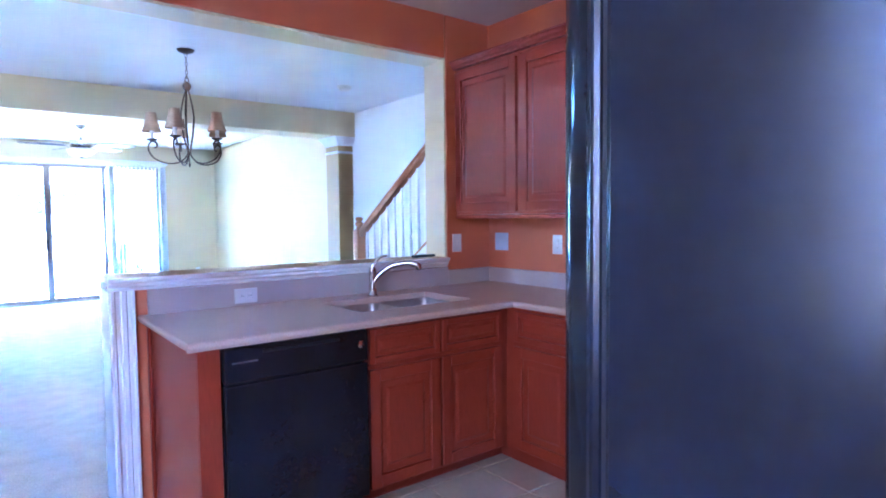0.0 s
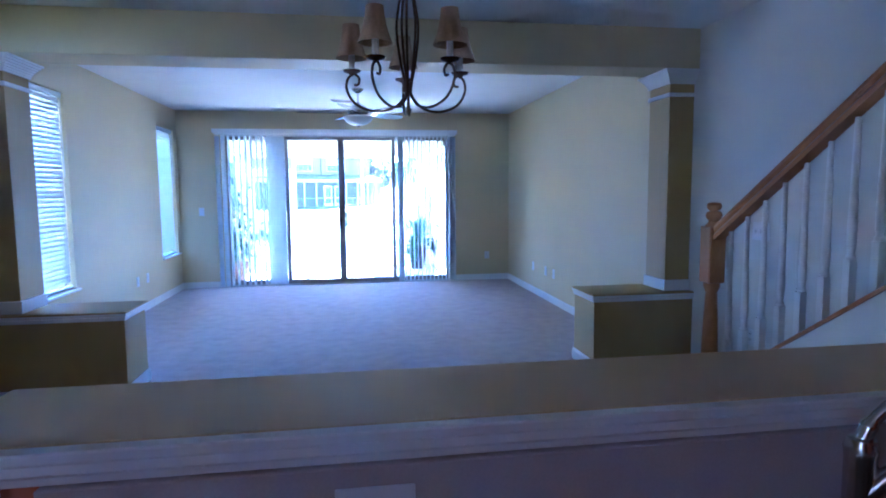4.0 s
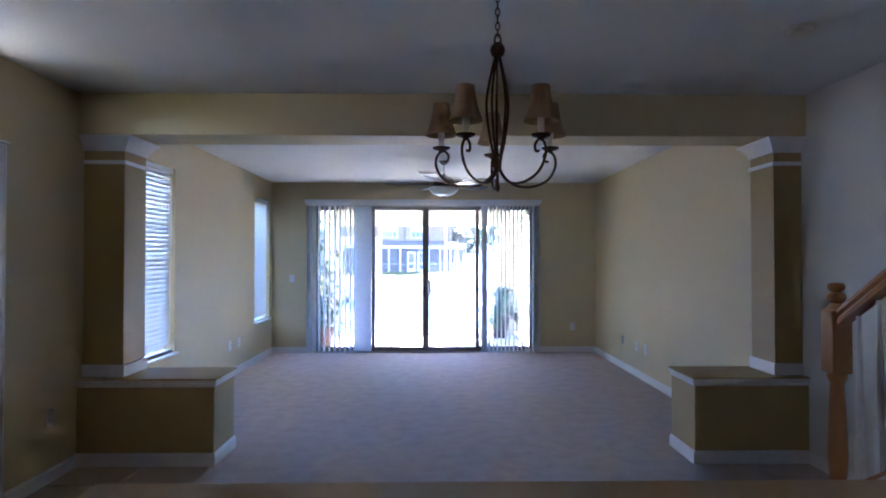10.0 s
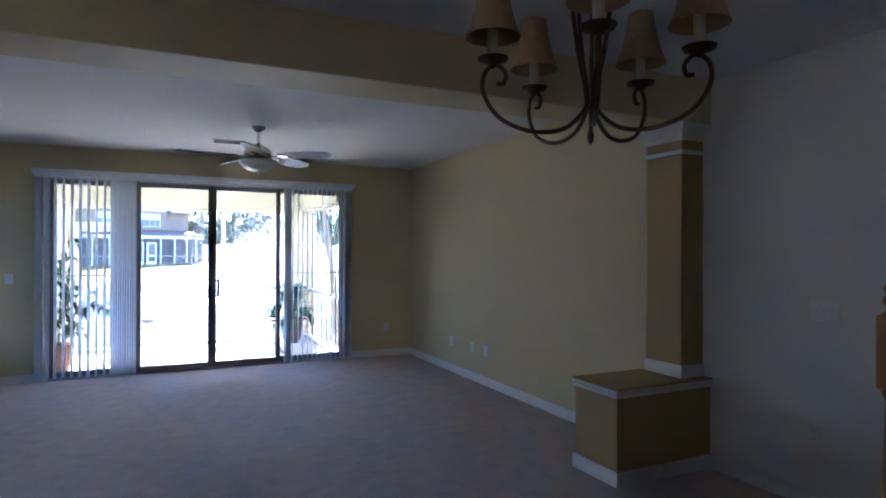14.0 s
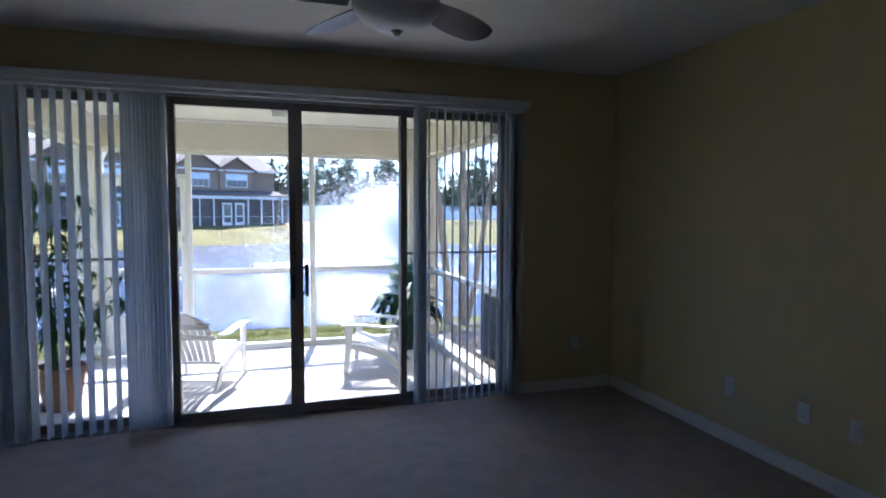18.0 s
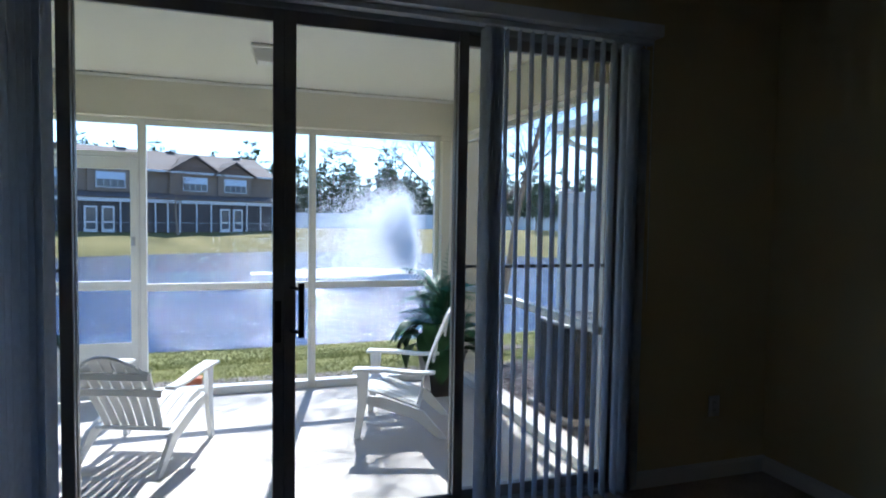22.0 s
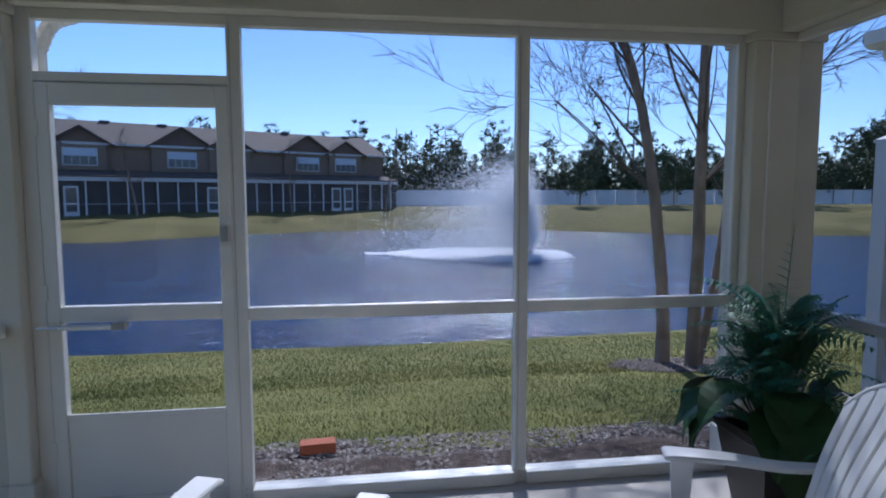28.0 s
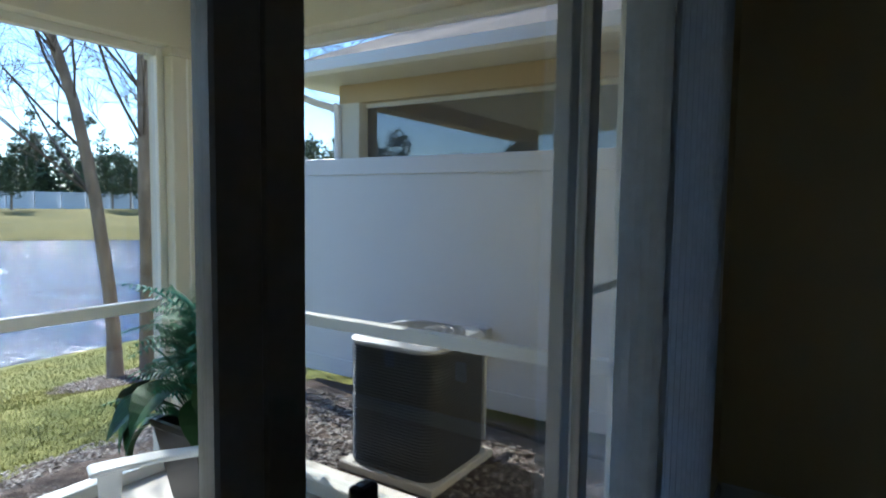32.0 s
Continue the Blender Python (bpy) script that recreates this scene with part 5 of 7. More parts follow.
prism(bm, [(0.30, -0.025), (0.21, 0.02), (0.22, -0.055)], "x", -0.006, 0.004)
part("leaf_tip", bm, M_BRONZE, t)


# ---- dining chandelier ----
def chandelier():
    cx, cy = 2.065, 5.81
    t = thing("chandelier", cx, cy, CEIL, "bronze five-arm chandelier with parchment shades hanging from the ceiling", "chandelier")
    part("canopy", lathe(bmesh.new(), [(0.0, -0.03), (0.02, -0.03), (0.055, -0.016), (0.064, -0.004), (0.064, 0.0)], 24), M_BRONZE, t, "", True)
    z, k = -0.028, 0
    while z > -0.20:
        n = 14
        ring = [(0.009 * math.cos(2 * PI * j / n), 0.0, z - 0.017 + 0.019 * math.sin(2 * PI * j / n)) for j in range(n + 1)]
        if k % 2:
            ring = [(y, x, zz) for x, y, zz in ring]
        part("chain_link", tube(bmesh.new(), ring, 0.0028, 6), M_BRONZE, t, "", True)
        z -= 0.031
        k += 1
    n = 16
    part("loop_ring", tube(bmesh.new(), [(0.013 * math.cos(2 * PI * j / n), 0, -0.235 + 0.034 * math.sin(2 * PI * j / n)) for j in range(n + 1)], 0.0045, 8), M_BRONZE, t, "", True)
    zh = 2.365 - CEIL
    part("hub_ball", lathe(bmesh.new(), [(0.0, zh + 0.036), (0.016, zh + 0.034), (0.030, zh + 0.016), (0.033, zh), (0.027, zh - 0.02), (0.012, zh - 0.032), (0.0, zh - 0.033)][::-1], 18), M_BRONZE, t, "", True)
    zb = 1.80 - CEIL
    for k in range(5):
        a = radians(-54 + 72 * k)
        ca, sa = math.cos(a), math.sin(a)
        def P(r, z):
            return (r * ca, r * sa, z)
        arm = smooth_path([P(0.010, zh - 0.025), P(0.038, zh - 0.14), P(0.050, zh - 0.24), P(0.036, zh - 0.37), P(0.014, zh - 0.48), P(0.018, zb + 0.035), P(0.075, zb - 0.015), P(0.160, zb - 0.022), P(0.240, zb + 0.010), P(0.280, zb + 0.070), P(0.276, zb + 0.120), P(0.248, zb + 0.141), P(0.224, zb + 0.122), P(0.228, zb + 0.096), P(0.246, zb + 0.094)])
        am = part("arm", tube(bmesh.new(), arm, 0.0058, 7), M_BRONZE, t, "scrolled bronze arm", True)
        r = 0.256
        x, y = r * ca, r * sa
        part("cup", lathe(bmesh.new(), [(0.004, zb + 0.132), (0.014, zb + 0.142), (0.036, zb + 0.150), (0.040, zb + 0.158), (0.034, zb + 0.158), (0.0, zb + 0.152)], 18, x, y), M_BRONZE, am, "bronze drip cup", True)
        part("candle_sleeve", lathe(bmesh.new(), [(0.0, zb + 0.153), (0.0135, zb + 0.153), (0.0135, zb + 0.245), (0.0, zb + 0.245)], 12, x, y), M_CANDLE, am, "cream candle sleeve", True)
        n = 20
        pr = [(0.070, zb + 0.210), (0.058, zb + 0.240), (0.047, zb + 0.278), (0.039, zb + 0.323), (0.036, zb + 0.353)]
        bm = bmesh.new()
        ring_loft(bm, [[(x + q * math.cos(2 * PI * j / n), y + q * math.sin(2 * PI * j / n), z) for j in range(n)] for q, z in pr + [(q - 0.002, z) for q, z in pr[::-1]]], close_ends=False)
        sh = part("shade", bm, M_SHADE, am, "parchment bell shade", True)
    part("finial", lathe(bmesh.new(), [(0.0, zb - 0.052), (0.006, zb - 0.046), (0.009, zb - 0.03), (0.005, zb - 0.012), (0.005, zb + 0.06), (0.0, zb + 0.06)], 12), M_BRONZE, t, "", True)


chandelier()


# ---- ceiling fan ----
def ceiling_fan():
    cx, cy = 1.90, 10.40
    t = thing("ceiling_fan", cx, cy, CEIL, "nickel ceiling fan with five dark blades and a frosted bowl light", "ceiling fan")
    part("canopy", lathe(bmesh.new(), [(0.0, -0.05), (0.022, -0.05), (0.055, -0.025), (0.066, -0.004), (0.066, 0.0)], 24), M_NICKEL, t, "", True)
    part("downrod", lathe(bmesh.new(), [(0.0125, -0.18), (0.0125, -0.04)], 12), M_NICKEL, t, "", True)
    part("motor_housing", lathe(bmesh.new(), [(0.0, -0.302), (0.10, -0.302), (0.122, -0.288), (0.130, -0.260), (0.122, -0.228), (0.088, -0.200), (0.040, -0.180), (0.024, -0.158), (0.0, -0.158)], 28), M_NICKEL, t, "", True)
    part("switch_cup", lathe(bmesh.new(), [(0.0, -0.325), (0.162, -0.325), (0.168, -0.312), (0.12, -0.300), (0.0, -0.300)], 28), M_NICKEL, t, "", True)
    part("glass_bowl", lathe(bmesh.new(), [(0.0, -0.428), (0.042, -0.426), (0.090, -0.414), (0.138, -0.388), (0.170, -0.352), (0.178, -0.332), (0.172, -0.324), (0.0, -0.324)], 32), M_FROST, t, "frosted glass bowl", True)
    part("bowl_finial", lathe(bmesh.new(), [(0.0, -0.447), (0.012, -0.444), (0.018, -0.435), (0.026, -0.428), (0.023, -0.424), (0.0, -0.422)], 14), M_NICKEL, t, "nickel finial", True)
    for k in range(5):
        a = 39.0 + 72 * k
        bm = bmesh.new()
        n = 16
        out = []
        L0, L1 = 0.20, 0.715
        for s in (1, -1):
            row = []
            for j in range(n + 1):
                u = j / n
                wd = 0.040 + 0.046 * math.sin(PI * (0.06 + 0.80 * u))
                if u > 0.86:
                    wd *= math.sqrt(max(0.0, 1 - ((u - 0.86) / 0.14) ** 2.2)) * 0.75 + 0.25
                row.append((L0 + (L1 - L0) * u, s * wd))
            out += row if s > 0 else row[::-1]
        prism(bm, out, "z", -0.003, 0.003)
        bl = part("blade", bm, M_FANBLADE, t, "dark walnut blade")
        bl.matrix_basis = pose(0, 0, -0.280, 0, 0, a) @ pose(0, 0, 0, -13, 0, 0)
        bm = bmesh.new()
        prism(bm, [(0.095, -0.018), (0.17, -0.012), (0.205, -0.04), (0.275, -0.03), (0.295, 0.0), (0.275, 0.03), (0.205, 0.04), (0.17, 0.012), (0.095, 0.018)], "z", -0.0085, -0.0035)
        part("blade_iron", bm, M_NICKEL, bl, "nickel blade bracket")


ceiling_fan()


# ---- ceiling vents, smoke detector ----
def ceiling_vent(x, y, w, d, label):
    v = thing("ceiling_vent", x, y, CEIL, label, "vent", "ceiling vents")
    bm = bmesh.new()
    f = 0.028
    for a in ((-w / 2, -d / 2, w / 2, -d / 2 + f), (-w / 2, d / 2 - f, w / 2, d / 2), (-w / 2, -d / 2 + f, -w / 2 + f, d / 2 - f), (w / 2 - f, -d / 2 + f, w / 2, d / 2 - f)):
        box(bm, a[0], a[1], -0.010, a[2], a[3], -0.0005, 0.002)
    part("frame", bm, M_TRIM, v)
    # no duct is built; a black plate gives the shade behind the slats
    part("backing", cube(-w / 2 + f, -d / 2 + f, -0.003, w / 2 - f, d / 2 - f, -0.001), M_BLACKM, v, "black plate for the shade behind the slats")
    n = 7
    for k in range(n):
        y0 = -d / 2 + f + (d - 2 * f) * (k + 0.5) / n
        s = part("slat", cube(-w / 2 + f, -0.009, -0.0008, w / 2 - f, 0.009, 0.0008), M_TRIM, v)
        s.matrix_basis = pose(0, y0, -0.008, 35, 0, 0)


ceiling_vent(1.72, 11.34, 0.34, 0.22, "white louvred ceiling vent near the sliding door")
ceiling_vent(1.64, 5.06, 0.36, 0.20, "white louvred ceiling vent over the dining room")
t = thing("smoke_detector", 3.66, 6.24, CEIL, "round cream smoke detector on the dining ceiling", "smoke detector")
part("base", lathe(bmesh.new(), [(0.0, -0.012), (0.072, -0.012), (0.074, 0.0)], 28), M_CANDLE, t, "", True)
part("cover", lathe(bmesh.new(), [(0.0, -0.042), (0.04, -0.041), (0.058, -0.034), (0.063, -0.0125), (0.0, -0.0125)], 28), M_CANDLE, t, "", True)

for y in (10.58, 10.92):
    wall_plate("outlet_plate", 0.075, 0.117, pose(XW + 0.0005, y, 0.385, 0, 0, 90), "outlet", M_PLATE, "white outlet plate low on the straw wall")
for y in (10.25, 10.56, 11.1):
    wall_plate("outlet_plate", 0.075, 0.117, pose(XEL - 0.0005, y, 0.375, 0, 0, -90), "outlet", M_PLATE, "white outlet plate low on the straw wall")
wall_plate("outlet_plate", 0.075, 0.117, pose(3.93, YN - 0.0005, 0.40), "outlet", M_PLATE, "white outlet plate beside the sliding door")
wall_plate("switch_plate", 0.075, 0.117, pose(-0.42, YN - 0.0005, 1.15), "switch", M_PLATE, "white switch plate beside the sliding door")
wall_plate("outlet_plate", 0.075, 0.117, pose(XW + 0.0005, 7.18, 0.42, 0, 0, 90), "outlet", M_PLATE, "white outlet plate beside the front door")


# ---- screened lanai ----
LX0, LX1 = -0.41, 3.53
PW0, PW1, PE0, PE1 = -0.39, -0.172, 3.13, 3.495
LB = 2.145
solid("lanai_slab", cube(LX0 - 0.06, YN + 0.2, -0.35, LX1 + 0.06, LANAI_Y + 0.10, LANAI_Z, 0.006), M_CONCRETE, "pale broom-finished concrete lanai floor", "floor")
solid("lanai_ceiling", cube(LX0 - 0.3, YN + 0.2, LANAI_C, LX1 + 0.3, LANAI_Y + 0.34, LANAI_C + 0.06), M_SOFFIT, "white vinyl soffit ceiling of the lanai", "ceiling")
bm = bmesh.new()
box(bm, PW0, LANAI_Y - 0.10, LB, PE1, LANAI_Y + 0.14, LANAI_C, 0.004)
box(bm, PW0, YN + 0.2, LB, PW0 + 0.24, LANAI_Y - 0.10, LANAI_C, 0.004)
box(bm, PE1 - 0.24, YN + 0.2, LB, PE1, LANAI_Y - 0.10, LANAI_C, 0.004)
solid("lanai_beam", bm, M_STUCCO, "white stucco beam round the lanai", "beam")
roof = thing("house_roof", 2, 8, 2.8, "shingled roof over the house and lanai with a white fascia", "roof", kind="structure")
roof.matrix_basis = Matrix()
bm = bmesh.new()
prism(bm, [(YN - 3.2, 4.3), (LANAI_Y + 0.42, LANAI_C + 0.14), (LANAI_Y + 0.42, LANAI_C + 0.07), (YN + 0.1, LANAI_C + 0.9), (YN - 3.2, 4.1)], "x", LX0 - 0.34, LX1 + 0.34)
part("shingle_slope", bm, M_ROOF, roof)
part("fascia", cube(LX0 - 0.32, LANAI_Y + 0.345, LANAI_C - 0.02, LX1 + 0.32, LANAI_Y + 0.365, LANAI_C + 0.12), M_TRIM, roof, "white fascia board")
bm = bmesh.new()
box(bm, XW - 0.21, YS - 0.2, CEIL + 0.16, XKE, YN - 0.2, CEIL + 0.3)
box(bm, XKE, YS - 0.2, 5.52, XE + 0.3, 4.7, 5.7)
box(bm, XW - 0.21, YN - 0.2, CEIL + 0.16, XE + 0.4, YN + 0.2, CEIL + 0.3)
part("flat_deck", bm, M_ROOF, roof)

for x0, x1, side in ((PW0, PW1, -1), (PE0, PE1, 1)):
    p = thing("lanai_pillar", (x0 + x1) / 2, LANAI_Y, LANAI_Z, "white stucco corner pillar with a plain capital on the lanai", "pillar", "lanai pillars")
    p.matrix_basis = Matrix()
    part("shaft", cube(x0, LANAI_Y - 0.09, LANAI_Z, x1, LANAI_Y + 0.13, LB - 0.04, 0.006), M_STUCCO, p)
    part("capital", cube(x0 - 0.012, LANAI_Y - 0.102, LB - 0.04, x1 + 0.012, LANAI_Y + 0.142, LB - 0.001, 0.004), M_STUCCO, p)
    part("plinth", cube(x0 - 0.012, LANAI_Y - 0.102, LANAI_Z, x1 + 0.012, LANAI_Y + 0.142, 0.13, 0.006), M_STUCCO, p)
    part("corner_bead", cube(x0 + 0.08, LANAI_Y - 0.096, 0.135, x0 + 0.088, LANAI_Y - 0.0895, LB - 0.045), M_TRIM, p)

sc = thing("screen_enclosure", 1.5, LANAI_Y, LANAI_Z, "white aluminium screen frame with posts and rails round the lanai", "screen frame")
sc.matrix_basis = Matrix()
ys0, ys1 = LANAI_Y - 0.025, LANAI_Y + 0.03
for x in (0.672, 1.975):
    p = part("post", cube(x, ys0, LANAI_Z, x + 0.060, ys1, LB - 0.0005, 0.003), M_SCREENFRAME, sc)
    part("spline_groove", cube(x + 0.012, ys0 - 0.0012, 0.03, x + 0.016, ys0 + 0.002, LB - 0.04), M_ALUG, p, "grey spline groove")
    for z in (LANAI_Z + 0.03, LANAI_Z + 0.06):
        part("screw", lathe(bmesh.new(), [(0, 0), (0.006, 0), (0.004, 0.003), (0, 0.0035)], 8), M_STEEL, p).matrix_basis = pose(x + 0.03, ys0, z, 90, 0, 0)
part("post", cube(PW1 + 0.001, ys0, LANAI_Z, PW1 + 0.066, ys1, LB - 0.0005, 0.003), M_SCREENFRAME, sc)
part("post", cube(PE0 - 0.042, ys0, LANAI_Z, PE0 - 0.001, ys1, LB - 0.0005, 0.003), M_SCREENFRAME, sc)
for a, b in ((0.732, 1.975), (2.035, PE0 - 0.042)):
    part("chair_rail", cube(a, ys0 + 0.004, 0.800, b, ys1 - 0.004, 0.858, 0.003), M_SCREENFRAME, sc)
    part("head_rail", cube(a, ys0 + 0.004, LB - 0.045, b, ys1 - 0.004, LB - 0.0005, 0.003), M_SCREENFRAME, sc)
    s = part("sill_rail", cube(a, ys0 - 0.03, LANAI_Z, b, ys1 + 0.01, LANAI_Z + 0.062, 0.004), M_SCREENFRAME, sc)
    for k in range(3):
        part("screw", lathe(bmesh.new(), [(0, 0), (0.006, 0), (0.004, 0.003), (0, 0.0035)], 8), M_STEEL, s).matrix_basis = pose(a + (b - a) * (k + 0.5) / 3, ys0 - 0.005, LANAI_Z + 0.062)
part("head_rail", cube(PW1 + 0.066, ys0 + 0.004, LB - 0.045, 0.680, ys1 - 0.004, LB - 0.0005, 0.003), M_SCREENFRAME, sc)
for x0, x1 in ((PW0 + 0.10, PW0 + 0.155), (PE1 - 0.155, PE1 - 0.10)):
    part("side_rail", cube(x0, YN + 0.201, 0.775, x1, LANAI_Y - 0.091, 0.83, 0.003), M_SCREENFRAME, sc)
    part("side_sill", cube(x0 - 0.02, YN + 0.201, LANAI_Z, x1 + 0.02, LANAI_Y - 0.091, LANAI_Z + 0.07, 0.004), M_SCREENFRAME, sc)
    part("side_head", cube(x0, YN + 0.201, LB - 0.045, x1, LANAI_Y - 0.101, LB - 0.0005, 0.003), M_SCREENFRAME, sc)
    part("wall_post", cube(x0, YN + 0.201, LANAI_Z + 0.07, x1, YN + 0.25, LB - 0.045, 0.003), M_SCREENFRAME, sc)


for a, b in ((0.732, 1.975), (2.035, PE0 - 0.042)):
    for z0, z1 in ((LANAI_Z + 0.062, 0.80), (0.858, LB - 0.045)):
        part("insect_screen", cube(a, LANAI_Y, z0, b, LANAI_Y + 0.001, z1), M_SCREENFINE, sc, "fine dark insect screen")
for x0 in (PW0 + 0.127, PE1 - 0.127):
    for z0, z1 in ((LANAI_Z + 0.07, 0.775), (0.83, LB - 0.045)):
        part("insect_screen", cube(x0, YN + 0.25, z0, x0 + 0.001, LANAI_Y - 0.091, z1), M_SCREENFINE, sc, "fine dark insect screen")


def screen_door():
    d = thing("screen_door", 0.26, LANAI_Y, LANAI_Z, "white aluminium screen door, closed, with kick panel and closer", "screen door")
    d.matrix_basis = Matrix()
    x0, x1, z0, z1 = PW1 + 0.068, 0.676, LANAI_Z + 0.015, 1.84
    y0, y1 = ys0 - 0.006, ys1 - 0.012
    part("hinge_stile", cube(x0, y0, z0, x0 + 0.055, y1, z1, 0.004), M_SCREENFRAME, d)
    part("lock_stile", cube(x1 - 0.055, y0, z0, x1, y1, z1, 0.004), M_SCREENFRAME, d)
    part("top_rail", cube(x0 + 0.055, y0, z1 - 0.09, x1 - 0.055, y1, z1, 0.004), M_SCREENFRAME, d)
    part("middle_rail", cube(x0 + 0.055, y0, 0.815, x1 - 0.055, y1, 0.885, 0.004), M_SCREENFRAME, d)
    part("bottom_rail", cube(x0 + 0.055, y0, z0, x1 - 0.055, y1, z0 + 0.05, 0.004), M_SCREENFRAME, d)
    k = part("kick_panel", cube(x0 + 0.055, y0 + 0.012, z0 + 0.05, x1 - 0.055, y1 - 0.01, 0.395, 0.002), M_SCREENFRAME, d, "white sheet kick panel")
    part("kick_edge", cube(x0 + 0.055, y0 + 0.004, 0.378, x1 - 0.055, y0 + 0.012, 0.403, 0.002), M_SCREENFRAME, k)
    for za, zb in ((0.403, 0.815), (0.885, z1 - 0.09)):
        part("insect_screen", cube(x0 + 0.055, LANAI_Y, za, x1 - 0.055, LANAI_Y + 0.001, zb), M_SCREENFINE, d, "fine dark insect screen")
    part("transom_bar", cube(x0 - 0.004, ys0, z1 + 0.006, 0.680, ys1, z1 + 0.045, 0.003), M_SCREENFRAME, d)
    c = part("door_closer", tube(bmesh.new(), [(x0 + 0.06, y0 - 0.03, 0.80), (x0 + 0.30, y0 - 0.03, 0.80)], 0.012, 10), M_PLASTIC, d, "white pneumatic closer", True)
    part("closer_rod", tube(bmesh.new(), [(x0 - 0.03, y0 - 0.03, 0.80), (x0 + 0.06, y0 - 0.03, 0.80)], 0.005, 8), M_CHROME, c, "chrome closer rod", True)
    part("closer_bracket", cube(x0 + 0.27, y0 - 0.042, 0.785, x0 + 0.33, y0, 0.815, 0.003), M_ALUG, c, "grey closer bracket")
    l = part("latch", cube(x1 - 0.05, y0 - 0.02, 1.16, x1 - 0.02, y0, 1.23, 0.004), M_ALUG, d, "grey latch")
    for z in (0.25, 0.95, 1.65):
        part("hinge", cube(x0 - 0.012, y0 - 0.006, z - 0.035, x0 + 0.012, y0 - 0.0005, z + 0.035, 0.002), M_SCREENFRAME, d)


screen_door()

# downspout elbow under the eave beyond the door
g = thing("downspout", PW1 + 0.05, LANAI_Y + 0.2, 2.1, "white corrugated gutter elbow beside the lanai door", "downspout")
g.matrix_basis = Matrix()
el = smooth_path([(0.02, LANAI_Y + 0.30, 2.42), (0.02, LANAI_Y + 0.29, 2.30), (-0.02, LANAI_Y + 0.24, 2.20), (-0.12, LANAI_Y + 0.20, 2.14), (-0.18, LANAI_Y + 0.19, 2.02)], 8)
part("elbow", tube(bmesh.new(), el, [0.034 + 0.003 * (k % 2) for k in range(len(el))], 10), M_TRIM, g)
part("pipe", tube(bmesh.new(), [(-0.18, LANAI_Y + 0.19, 2.03), (-0.18, LANAI_Y + 0.19, -0.12)], 0.034, 10), M_TRIM, g)

# row of small black blocks under the soffit along the beam
bm = bmesh.new()
k = LX0 + 0.1
while k < LX1 - 0.1:
    box(bm, k, LANAI_Y - 0.118, LANAI_C - 0.006, k + 0.014, LANAI_Y - 0.102, LANAI_C - 0.0005)
    k += 0.115
so = thing("soffit_trim", 1.5, LANAI_Y - 0.11, LANAI_C, "white soffit channel with a row of small black blocks", "trim", kind="structure")
so.matrix_basis = Matrix()
part("dark_block_row", bm, M_BLACKM, so)
part("channel", cube(PW0 + 0.24, LANAI_Y - 0.112, LANAI_C - 0.03, PE1 - 0.24, LANAI_Y - 0.1005, LANAI_C - 0.007), M_TRIM, so)


def porch_lamp():
    t = thing("porch_ceiling_lamp", 1.60, 13.78, LANAI_C, "square white ceiling lamp with ribbed glass on the lanai ceiling", "ceiling lamp")
    part("base", cube(-0.09, -0.09, -0.028, 0.09, 0.09, -0.0005, 0.006), M_TRIM, t)
    bm = bmesh.new()
    rings = [[(s * a, q * a, z) for s, q in ((-1, -1), (1, -1), (1, 1), (-1, 1))] for a, z in ((0.048, -0.105), (0.056, -0.098), (0.08, -0.029), (0.08, -0.0285))]
    ring_loft(bm, rings)
    bmesh.ops.recalc_face_normals(bm, faces=bm.faces[:])
    part("glass", bm, M_FROST, t, "ribbed frosted glass")


porch_lamp()


